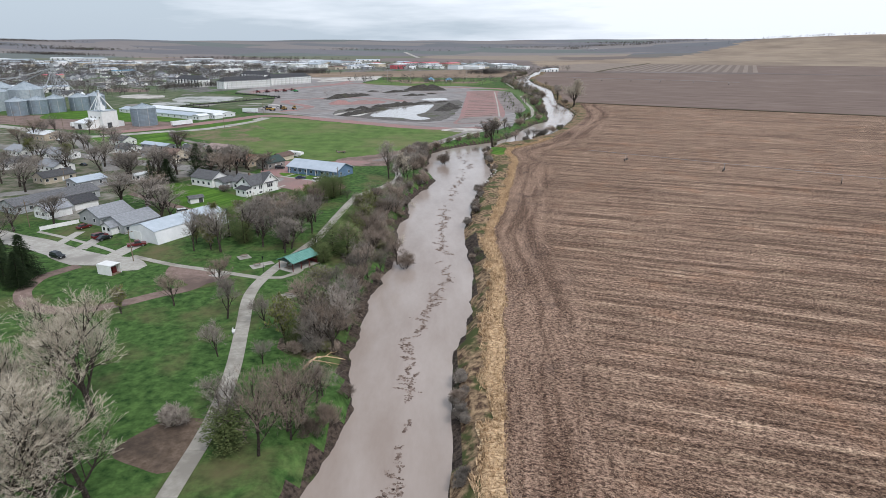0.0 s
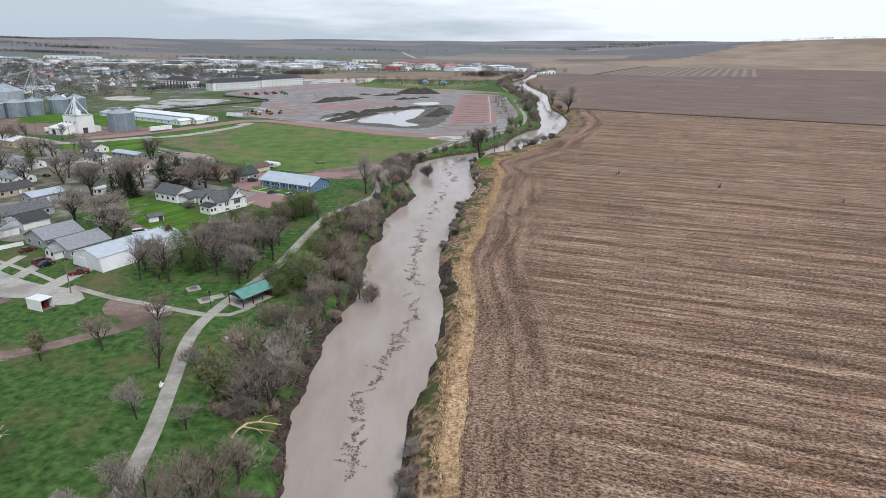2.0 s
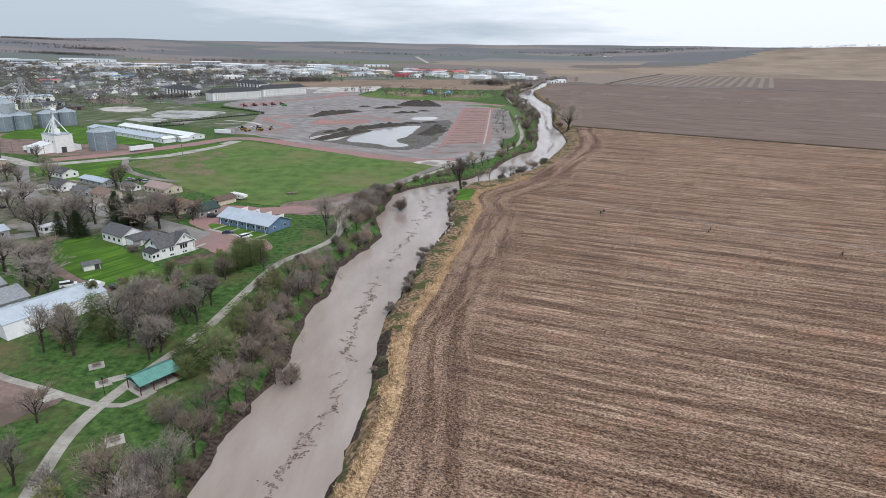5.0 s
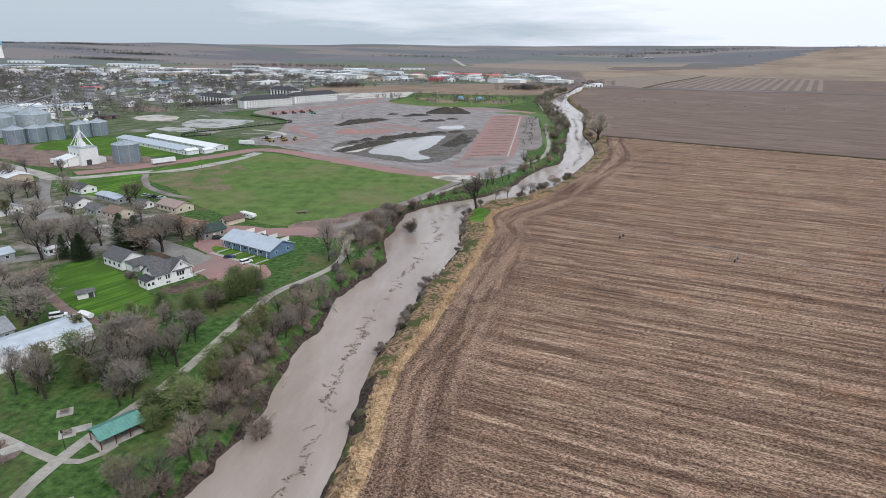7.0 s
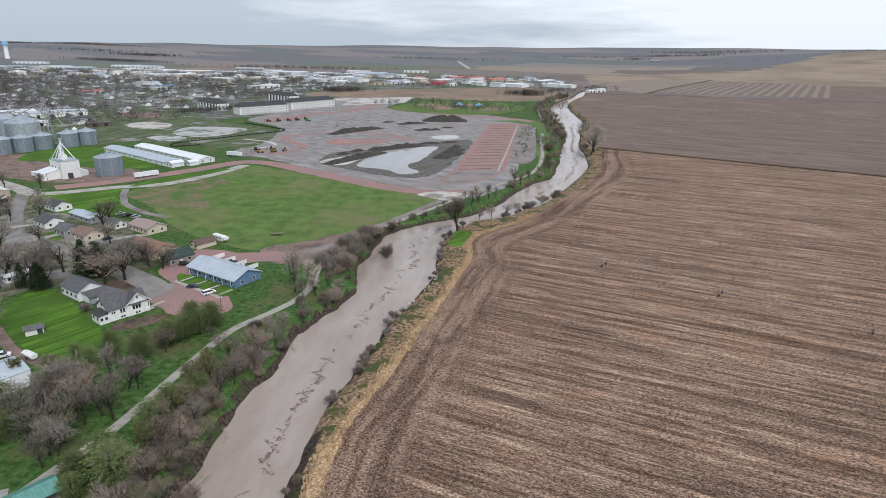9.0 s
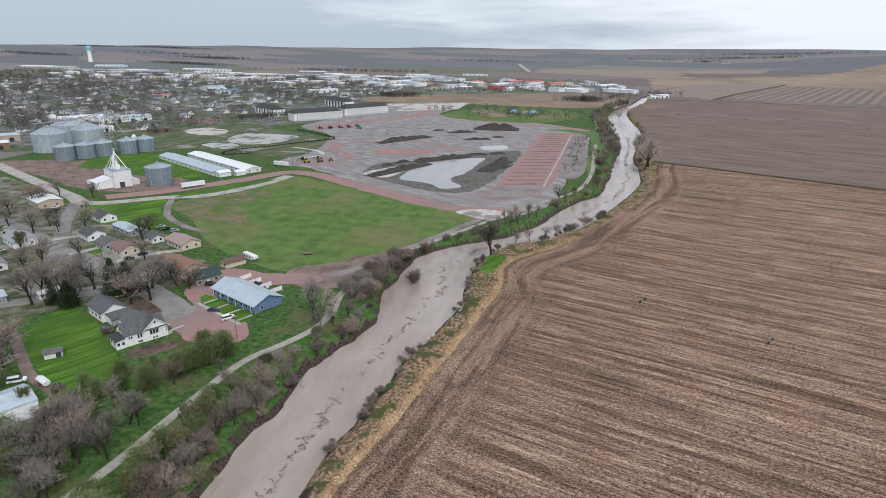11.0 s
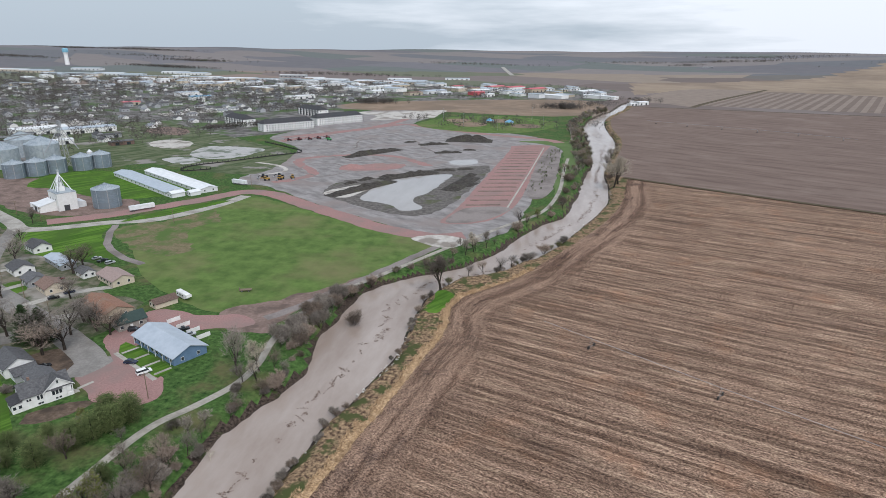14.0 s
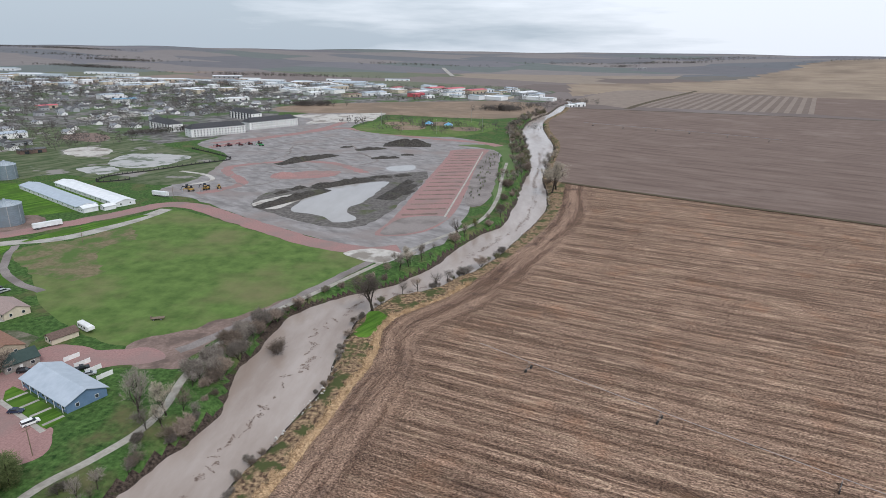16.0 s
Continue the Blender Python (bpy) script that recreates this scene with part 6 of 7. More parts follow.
# ---- grain bins and elevator ----


def grain_bin(x, y, r, h, roof_h, label, group="grain bins", m1=None):
    t = thing("grain_bin", label, "silo", pose(x, y, 0), group)
    rings = []
    k = int(h / 0.9)
    for i in range(k + 1):
        z = h * i / k
        rings += [(r, z), (r + 0.05, min(z + h / k * 0.5, h))] if i < k else [(r, h)]
    part("body", Build().lathe(rings, 32), m1 or ZINC, t)
    rf = part("roof", Build().lathe([(r + 0.25, h - 0.05), (r + 0.2, h + 0.1), (0.9, h + roof_h), (0.7, h + roof_h + 0.5)], 32), ZINC_PALE, t)
    ribs = Build()
    for i in range(24):
        a = 6.283 * i / 24
        ribs.rod((r * math.cos(a), r * math.sin(a), h + 0.15), (math.cos(a), math.sin(a), h + roof_h + 0.06), 0.08, sides=3)
    part("roof_rib", ribs, ZINC, rf)
    for sx, sy in ((1, 0), (-1, 0), (0, 1), (0, -1)):
        part("stiffener", Build().box(sx * (r + 0.1), sy * (r + 0.1), 0, 0.15 if sx else 0.3, 0.3 if sx else 0.15, h), ZINC_PALE, t)
    part("ladder", Build().box((r + 0.15) * 0.7, -(r + 0.15) * 0.7, 0, 0.5, 0.2, h, 0.8), STEEL, t)
    return t


grain_bin(-227, 464, 9, 13, 3.0, "single corrugated steel grain bin with a conical roof", "")
for x, y in ((-367.5, 530), (-358, 543), (-351, 557)):
    grain_bin(x, y, 8.2, 12, 3.2, "mid-size corrugated steel grain bin with a conical roof")
for x, y in ((-338.5, 573), (-331, 587.5)):
    grain_bin(x, y, 8.2, 12, 3.2, "mid-size corrugated steel grain bin with a conical roof")
for x, y in ((-416, 566), (-404, 600), (-447, 622)):
    grain_bin(x, y, 14.5, 17, 7, "very large corrugated steel grain bin with a conical roof", "grain bins", ZINC_PALE)

t = thing("bin_leg_tower", "lattice conveyor tower above the grain bins", "tower", pose(-362, 580, 0) @ Matrix.Diagonal((1, 1, 1.16, 1)))
for sx in (-1, 1):
    for sy in (-1, 1):
        part("post", Build().rod((sx * 3, sy * 3, 0), (sx * 0.8, sy * 0.8, 34), 0.25), STEEL, t)
for k in range(8):
    z0, z1 = k * 4.2, (k + 1) * 4.2
    s0, s1 = 3 - 2.2 * z0 / 34, 3 - 2.2 * z1 / 34
    part("brace", Build().rod((-s0, -s0, z0), (s1, -s1, z1), 0.12).rod((s0, s0, z0), (-s1, s1, z1), 0.12).rod((-s0, s0, z0), (-s1, -s1, z1), 0.12).rod((s0, -s0, z0), (s1, s1, z1), 0.12), STEEL, t)
part("head", Build().box(0, 0, 33, 2.6, 2.6, 3.0), STEEL, t)
for ex, ey, ez in ((-38, -34, 21), (-34, 10, 22), (5, -26, 15), (18, -2, 15)):
    part("spout", Build().rod((0, 0, 32), (ex, ey, ez), 0.35), STEEL, t)
part("catwalk", Build().rod((-44, -38, 24.5), (-36, 8, 24.5), 0.6, 0.6, 4), STEEL, t)
t = thing("hopper_tank", "small white hopper tank beside the bins", "tank", pose(-344, 590, 0))
part("body", Build().lathe([(0.5, 3), (2.4, 6), (2.4, 13), (0.4, 15)], 16), WHITEMETAL, t)
for i in range(4):
    a = 0.8 + 1.571 * i
    part("leg", Build().rod((2.2 * math.cos(a), 2.2 * math.sin(a), 0), (2.2 * math.cos(a), 2.2 * math.sin(a), 7), 0.15), STEEL, t)

t = thing("grain_elevator", "white-painted grain elevator with a stepped top and spouts", "elevator", pose(-252, 453, 0, 0, 0, -30))
part("wall", Build().box(0, 0, 0, 17, 12, 12), WHITE, t)
part("roof", Build().box(0, 0, 12, 17.4, 12.4, 0.3), ZINC_PALE, t)
part("headhouse", Build().profile([(-1.8, 12.2), (1.8, 12.2), (1.8, 15.0), (0, 16.4), (-1.8, 15.0)], -3.6, 1.6), WHITE, t)
part("annex", Build().profile([(-16, 0), (-6, 0), (-6, 6.5), (-16, 4.2)], -11, 4), WHITE, t)
part("annex_roof", Build().profile([(-16.3, 4.2), (-5.9, 6.6), (-5.9, 6.8), (-16.3, 4.4)], -11.3, 4.3), WHITEMETAL, t)
part("lean_to", Build().profile([(6, 0), (12, 0), (12, 3.6), (6, 5)], -6, 6), WHITEMETAL, t)
part("door", Build().box(-4, -16.02, 0.05, 4, 0.12, 3.4), SIDING_AND_SHADE, t)
part("upper_housing", Build().box(-1, 0, 16.0, 1.9, 1.9, 2.4), WHITEMETAL, t)
for dx in (-0.55, 0.55):
    part("leg_casing", Build().box(-1 + dx, 0, 12.2, 0.6, 0.8, 13.2), WHITEMETAL, t)
for ex, ey in ((-7.5, -4.5), (6.5, -4.5), (6.5, 4.5), (-7.5, 4.5), (-1, -5), (3.5, -5), (-5, 0)):
    part("spout", Build().rod((-1, 0, 24), (ex, ey, 12.6), 0.28, 0.28, 7), WHITEMETAL, t)
    part("spout_base", Build().box(ex, ey, 12.2, 1.1, 1.1, 0.9), ZINC_PALE, t)
for z in (15.5, 18.5, 21.5):
    part("platform", Build().box(-1, 0, z, 3.4 - (z - 15.5) * 0.15, 2.8 - (z - 15.5) * 0.1, 0.12), STEEL, t)
    for sx in (-1, 1):
        part("platform_rail", Build().box(-1, sx * (1.3 - (z - 15.5) * 0.05), z + 0.9, 3.2 - (z - 15.5) * 0.15, 0.08, 0.1), STEEL, t)
part("ladder", Build().box(-1, -0.75, 12.2, 0.5, 0.12, 12.5), STEEL, t)
part("cap", Build().box(-1, 0, 25.2, 2.0, 1.4, 1.3), ZINC_PALE, t)
for x in (-5, 0, 5):
    part("window", Build().box(x, -6.03, 7.0, 1.1, 0.1, 1.3), GLASS, t)
part("side_door", Build().box(8.53, -1, 0.05, 0.1, 3.4, 3.8), SIDING_AND_SHADE, t)

# long low sheds
for n0, along, w, roofm in ((316, -493, 14, METALROOF), (338, -484, 14, WHITEMETAL)):
    cx, cy = 0.842 * along + 0.539 * n0, -0.539 * along + 0.842 * n0
    gable_house("long_shed", "very long low white shed with a pale metal roof", cx, cy, -32.6, 104, w, 3.0, 1.6, WHITEMETAL, roofm, 12, doors=0, category="shed", group="long sheds")
gable_house("small_shed", "small white shed at the end of long sheds", -198, 500, V, 10, 8, 3.2, 1.2, WHITEMETAL, WHITEMETAL, 0, category="shed")
gable_house("small_shed", "small white shed at the end of long sheds", -188, 507, V, 8, 6, 2.8, 1.2, WHITEMETAL, WHITEMETAL, 0, category="shed")

# ---- apartment blocks ----


def apartment(x, y, turn, length, facade, roofm, label):
    t = thing("apartment_building", label, "apartments", pose(x, y, 0, 0, 0, turn), "apartment buildings")
    h, w = 9.8, 19
    part("wall", Build().box(0, 0, 0, length, w, h), facade, t)
    part("roof", Build().add([(-length / 2 - 0.6, -w / 2 - 0.6, h), (length / 2 + 0.6, -w / 2 - 0.6, h), (length / 2 + 0.6, w / 2 + 0.6, h), (-length / 2 - 0.6, w / 2 + 0.6, h), (-length / 2 + 6, 0, h + 5.6), (length / 2 - 6, 0, h + 5.6)], [(0, 1, 5, 4), (2, 3, 4, 5), (1, 2, 5), (3, 0, 4), (3, 2, 1, 0)]), roofm, t)
    n = int(length / 8)
    for s in (-1, 1):
        for i in range(n):
            px = -length / 2 + length * (i + 0.5) / n
            bay = part("bay", Build().box(px, s * (w / 2 + 0.4), 0, 3.6, 0.8, h - 0.05), WHITE, t)
            for k in range(3):
                f = part("window", Build().box(px, s * (w / 2 + 0.82), 0.7 + 3.1 * k, 1.9, 0.08, 1.7), SIDING_AND_SHADE, t)
                part("pane", Build().box(px, s * (w / 2 + 0.86), 0.8 + 3.1 * k, 1.7, 0.08, 1.5), GLASS, f)
                part("window", Build().box(px + 4, s * (w / 2 + 0.03), 0.7 + 3.1 * k, 1.5, 0.08, 1.6), GLASS, t)
    for s in (-1, 1):
        part("end_wall", Build().box(s * (length / 2 + 0.1), 0, 0, 0.2, w * 0.98, h - 0.02), WHITE, t)
        for k in range(3):
            for j in (-1, 1):
                part("window", Build().box(s * (length / 2 + 0.23), j * 5, 0.8 + 3.1 * k, 0.08, 1.3, 1.5), GLASS, t)
    return t


apartment(-279, 872, 50, 72, WHITE, SHINGLE_D, "white three-storey apartment block with a dark hipped roof")
apartment(-238, 955, 56, 80, WHITE, SHINGLE_D, "white three-storey apartment block with a dark hipped roof")
apartment(-362, 900, 145, 56, SIDING_AND_SHADE, SHINGLE_D, "charcoal and white three-storey apartment block")
apartment(-312, 1045, 145, 60, SIDING_AND_SHADE, SHINGLE_D, "charcoal and white three-storey apartment block behind others")

# ---- the town behind ----
TOWN = [(-430, 600), (-640, 690), (-1400, 1300), (-1750, 1850), (-1250, 1850), (-700, 1830), (-300, 1880), (180, 1830), (170, 1470), (60, 1475), (-230, 1345), (-340, 1235), (-300, 1110), (-400, 1060), (-400, 860), (-330, 800), (-400, 680)]
town_rng = random.Random(15)
taken = []


def in_town(x, y):
    return bool(inside(np.array([x]), np.array([y]), TOWN)[0])


def far_house(label, wall, roof, length, width, h, rise):
    t = thing("town_house", label, "house", pose(-460, 640, 0, 0, 0, V), "houses of the town")
    w2, l2 = width / 2, length / 2
    part("wall", Build().profile([(-w2, -0.3), (w2, -0.3), (w2, h), (0, h + rise), (-w2, h)], -l2, l2), wall, t)
    part("roof", Build().profile([(-w2 - 0.5, h - 0.2), (0, h + rise + 0.05), (w2 + 0.5, h - 0.2), (w2 + 0.5, h), (0, h + rise + 0.3), (-w2 - 0.5, h)], -l2 - 0.4, l2 + 0.4), roof, t)
    for s in (-1, 1):
        for k in (-1, 1):
            part("window", Build().box(k * l2 * 0.5, s * w2, 1.0, 1.6, 0.12, 1.3), GLASS, t)
    return t


HOUSES = [far_house("white wooden town house with a grey roof", WHITE, SHINGLE, 13, 9, 3.0, 2.4),
          far_house("white wooden town house with a pale roof", WHITE, SHINGLE_L, 15, 9, 3.0, 2.2),
          far_house("pale town house with a brownish grey roof", WHITE, SHINGLE, 14, 9, 3.0, 2.3),
          far_house("grey town house with a dark roof", GREYSIDING, SHINGLE, 13, 10, 4.8, 2.6)]
for i, h0 in enumerate(HOUSES):
    h0.location = (-470 - 22 * i, 672 + 14 * i, 0)
    taken.append((h0.location.x, h0.location.y, 14))
count = 0
for tries in range(6000):
    if count >= 290:
        break
    d = town_rng.random()
    x, y = town_rng.uniform(-1500, -330), town_rng.uniform(600, 1800)
    if not in_town(x, y) or y > 1650 or any((x - a) ** 2 + (y - b) ** 2 < (c + 5) ** 2 for a, b, c in taken):
        continue
    taken.append((x, y, 14))
    copy_thing(town_rng.choice(HOUSES), pose(x, y, float(far_rise(x, y)), 0, 0, V + town_rng.choice((0, 90)) + town_rng.uniform(-2, 2)))
    count += 1


for x, y, l, w in ((-900, 1650, 150, 60), (-620, 1700, 130, 70), (-1180, 1600, 170, 60), (-330, 1690, 120, 70), (-1020, 1480, 120, 50), (-480, 1560, 110, 60), (-760, 1520, 110, 45), (-120, 1640, 90, 50), (-600, 830, 80, 40), (-520, 1020, 90, 45)):
    sheet("parking_lot", Build().box(x, y, -0.2, l, w, 0.3, radians(55)), CONCRETE, "pale concrete parking lot in town", "pavement")


def big_box(x, y, turn, length, width, h, wall, roof, label):
    """A flat-roofed store or warehouse with a parapet, doors and a row of windows."""
    z = float(far_rise(x, y))
    t = thing("warehouse", label, "warehouse", pose(x, y, z, 0, 0, turn), "commercial buildings")
    part("wall", Build().box(0, 0, -1, length, width, h + 1), wall, t)
    part("roof", Build().profile([(-width / 2 - 0.4, h), (width / 2 + 0.4, h), (width / 2 + 0.4, h + 0.4), (0, h + 0.4 + width * 0.06), (-width / 2 - 0.4, h + 0.4)], -length / 2 - 0.4, length / 2 + 0.4), roof, t)
    for k in range(max(2, int(length / 14))):
        part("loading_door", Build().box(-length / 2 + length * (k + 0.5) / max(2, int(length / 14)), -width / 2 - 0.03, 0.1, 4, 0.12, min(3.6, h - 1)), GLASS, t)
    return t


for x, y, l, w, h, wall, roof, lab in (
        (-111, 1540, 38, 20, 7, REDROOF, REDROOF, "red-roofed metal shed beside a field"), (18, 1690, 64, 30, 8, TAN, REDROOF, "store with a red metal roof"), (-253, 1500, 40, 24, 6, BEIGE, SHINGLE_B, "tan store with a brown roof"),
        (-90, 1760, 56, 28, 7, BEIGE, REDROOF, "store with a red roof"), (-40, 1735, 66, 28, 8, WHITE, REDROOF, "white store with a red roof"), (-190, 1740, 34, 22, 7, WHITE, REDROOF, "white store with a red roof"), (-140, 1700, 30, 20, 6, BEIGE, SHINGLE_B, "low brown-roofed store at the town edge"),
        (-640, 1250, 40, 22, 7, WHITE, BLUEROOF, "white hall with a bright blue roof"), (-460, 1330, 70, 18, 6, WHITE, WHITEMETAL, "long white hall with gabled bays"), (-720, 1330, 46, 26, 8, WHITE, METALROOF, "pale grey metal hall in town"),
        (-700, 1120, 30, 18, 5, BEIGE, REDROOF, "low store with an orange-red roof"), (-560, 760, 60, 26, 7, WHITE, WHITEMETAL, "white metal warehouse among town houses"), (-520, 600, 46, 22, 6, TAN, METALROOF, "tan workshop with a metal roof"), (-512, 785, 64, 24, 6, WHITE, METALROOF, "long pale store with a low roof"), (-402, 706, 24, 12, 4, SHINGLE_B, SHINGLE, "small brown building in a field"), (-452, 748, 26, 14, 4, GREYSIDING, SHINGLE, "low grey building near the bins"), (-470, 690, 30, 14, 5, WHITE, WHITEMETAL, "white shed near the bins"), (-480, 560, 30, 20, 6, SHINGLE_R, WHITEMETAL, "red-brown workshop with a white roof")):
    taken.append((x, y, max(l, w)))
    big_box(x, y, 55, l, w, h, wall, roof, lab)
for tries in range(900):
    x, y = town_rng.uniform(-1500, 170), town_rng.uniform(1480, 1850)
    if not in_town(x, y) or any((x - a) ** 2 + (y - b) ** 2 < (c * 0.6 + 18) ** 2 for a, b, c in taken):
        continue
    l, w = town_rng.uniform(24, 80), town_rng.uniform(16, 34)
    taken.append((x, y, l))
    big_box(x, y, 55 + town_rng.choice((0, 90)), l, w, town_rng.uniform(4.5, 9), town_rng.choice((WHITE, WHITEMETAL, GREYSIDING, BEIGE, WHITE)), town_rng.choice((WHITEMETAL, METALROOF, WHITEMETAL, ZINC_PALE)), "pale warehouse with a low white roof")
    if len([1 for a in taken if a[2] > 20]) > 95:
        break
for k in range(34):
    x = -1750 + 45 * k + town_rng.uniform(-20, 20)
    y = 1900 + town_rng.uniform(0, 1) * (260 if k % 2 else 60)
    big_box(x, y, 4 + town_rng.uniform(-8, 8), town_rng.uniform(50, 130), town_rng.uniform(20, 40), town_rng.uniform(4, 6.5), town_rng.choice((WHITE, GREYSIDING, WHITEMETAL, BEIGE)), town_rng.choice((WHITEMETAL, METALROOF, ZINC_PALE)), "long pale factory hall at the edge of town")
for x, y, l in ((668, 2863, 18), (690, 2858, 12)):
    big_box(x, y, 10, l, 9, 4, GREYSIDING, WHITEMETAL, "pale farm building far off among trees")
big_box(241, 1383, 40, 26, 14, 6, WHITE, WHITEMETAL, "white farm shed beside the river")
big_box(222, 1366, 40, 18, 12, 4, WHITE, WHITEMETAL, "low white farm shed beside the river")

spots = []
while len(spots) < 3100:
    x, y = town_rng.uniform(-1750, 170), town_rng.uniform(560, 1860)
    if not in_town(x, y) or (x > -420 and y > 1150 and town_rng.random() < 0.6):
        continue
    if noise.noise(Vector((x * 0.011, y * 0.011, 3.3))) < town_rng.uniform(-0.45, 0.25):
        continue
    spots.append((x, y, town_rng.uniform(8, 15)))
far_trees("town_trees", "many leafless grey-brown trees among the town's houses", spots, 3)
spots = []
for i in range(110):
    spots.append((-380 + 1.1 * i + town_rng.uniform(-4, 4), 836 + 1.0 * i * 1.25 + town_rng.uniform(-4, 4), town_rng.uniform(5, 8)))
for x, y, n, dx, dy in ((-290, 1264, 60, 24, 7), (-255, 1274, 60, 24, 7), (92, 1258, 110, 36, 10), (-20, 1000, 40, 110, 60), (140, 1330, 40, 40, 30), (-700, 2250, 160, 260, 16), (-1454, 2350, 260, 150, 14), (-1552, 2741, 260, 150, 20), (-2243, 3363, 320, 230, 30), (-2908, 3579, 260, 170, 30), (-2352, 2516, 220, 200, 24), (807, 3228, 120, 130, 14), (1008, 3639, 120, 150, 20), (618, 3011, 60, 60, 12), (993, 3180, 80, 90, 12), (1292, 3681, 120, 200, 16), (1500, 2700, 80, 300, 20), (2100, 2650, 80, 260, 20), (500, 3200, 90, 200, 40), (-300, 3000, 90, 260, 30), (-1900, 2900, 90, 300, 40), (1250, 3500, 60, 200, 30), (240, 1450, 30, 50, 20), (-100, 1450, 24, 80, 8), (20, 990, 24, 90, 60), (-60, 1010, 20, 60, 60)):
    for k in range(n):
        spots.append((x + town_rng.gauss(0, 0.6) * dx, y + town_rng.gauss(0, 0.6) * dy, town_rng.uniform(6, 12)))
far_trees("far_woods", "distant dark belts of leafless trees between fields", spots, 9)

air = Build()
for k in range(12):
    a, c = Vector((-102, 2414, 0)).lerp(Vector((-182, 2887, 0)), k / 12), Vector((-102, 2414, 0)).lerp(Vector((-182, 2887, 0)), (k + 1) / 12)
    air.add([(p.x + o, p.y + o * 0.3, float(far_rise(p.x + o, p.y + o * 0.3)) + 1.0) for p, o in ((a, 0), (a, 16), (c, 16), (c, 0))], [(0, 1, 2, 3)])
sheet("airstrip", air, CONCRETE, "distant pale concrete airstrip among fields", "runway")
t = thing("water_tower", "tall white water tower with a pale blue tank top", "water tower", pose(-1844, 2279, float(far_rise(-1844, 2279)) - 2))
part("column", Build().lathe([(9, 0), (8, 6), (7, 40), (9.5, 48)], 20), WHITE, t)
part("tank", Build().lathe([(9.5, 48), (11, 51), (11, 60), (9.5, 63), (1, 64)], 20), TOWERBLUE, t)

# ---- ball park ----
for x, y in ((-20, 1010), (10, 1000)):
    t = thing("playground_shelter", "small park shelter with a bright blue roof", "shelter", pose(x, y, 0.12, 0, 0, 50))
    part("roof", Build().lathe([(9, 3.4), (0.4, 7.0)], 4), BLUEROOF, t)
    for i in range(4):
        a = 1.571 * i
        part("post", Build().box(7 * math.cos(a), 7 * math.sin(a), 0, 0.4, 0.4, 3.9), WHITE, t)


def pole(x, y, h, name="utility_pole", label="wooden utility pole with a crossarm", arm=True, m=None):
    t = thing(name, label, "pole", pose(x, y, float(far_rise(x, y)), 0, 0, town_rng.uniform(50, 70)), name + "s")
    part("shaft", Build().rod((0, 0, -0.5), (0, 0, h), 0.16, 0.11, 7), m or WOOD, t)
    if arm:
        part("crossarm", Build().box(0, 0, h - 0.9, 2.4, 0.12, 0.14), m or WOOD, t)
    return t


for x, y in ((-50, 950), (0, 930), (60, 960), (-90, 1010), (40, 1060)):
    pole(x, y, 20, "floodlight_pole", "tall steel floodlight pole at a ball field", True, STEEL)
for x, y in ((-159, 542), (-156, 434), (-88.6, 161.6), (-140, 195), (-120, 296), (-150, 314), (-178, 330), (-240, 420), (-270, 432), (-300, 448), (-45, 253), (-205, 345), (-160, 250), (-128, 258), (-330, 470)):
    pole(x, y, 9.5)

# ---- building site ----


def mound(x, y, turn, l, w, h, label, material, seed):
    b = Build()
    n, k = 26, 12
    for i in range(n + 1):
        for j in range(k + 1):
            u, v = i / n * 2 - 1, j / k * 2 - 1
            px, py = u * l / 2, v * w / 2
            f = max(0.0, 1 - abs(u) ** 2.5) * max(0.0, 1 - abs(v) ** 1.6)
            z = h * f * (0.75 + 0.55 * noise.noise(Vector((px * 0.14, py * 0.3, seed)))) + 0.25 * noise.noise(Vector((px * 0.7, py * 0.7, seed))) * (f > 0)
            b.v.append((px, py, z - 0.02))
    for i in range(n):
        for j in range(k):
            a = i * (k + 1) + j
            b.f.append((a, a + k + 1, a + k + 2, a + 1))
    ob = part("soil_mound", b, material)
    ob.matrix_world = pose(x, y, 0.05, 0, 0, turn)
    return tagged(ob, label, "heap", "spoil heaps")


mound(-110, 716, 56, 76, 14, 5, "long dark heap of excavated soil", SPOIL, 1)
mound(-24, 828, 5, 56, 28, 8, "dark heap of excavated soil with weeds", SPOIL, 2)
mound(-70, 556, 62, 74, 13, 4, "dark ridge of soil beside a pond", SPOIL, 3)
mound(-46, 612, 45, 60, 14, 4, "dark ridge of soil beside a pond", SPOIL, 4)
mound(4, 590, 78, 60, 16, 3.5, "dark heap of soil beside a pond", SPOIL, 5)
mound(-106, 636, 10, 24, 14, 4, "reddish gravel heap on bare ground", PINK, 6)
mound(-80, 652, 20, 40, 12, 2.5, "reddish gravel heap on bare ground", PINK, 7)
mound(-60, 790, 30, 36, 12, 3, "dark heap of loose soil", SPOIL, 8)
mound(-34, 738, 20, 30, 10, 2.5, "dark heap of loose soil", SPOIL, 9)

for x, y, a, l, w, h in ((-20, 642, 20, 20, 9, 2.2), (6, 622, 80, 22, 9, 2.6), (12, 588, 70, 18, 8, 2.0), (-62, 604, 40, 18, 8, 3.0), (-78, 588, 60, 16, 7, 2.6), (-2, 652, 30, 16, 8, 1.8), (-86, 572, 60, 14, 6, 2.2), (-14, 760, 10, 14, 8, 2.0), (-90, 800, 40, 16, 8, 1.8)):
    mound(x, y, a, l, w, h, "small dark heap of loose soil near a pond", SPOIL, x * 0.3)


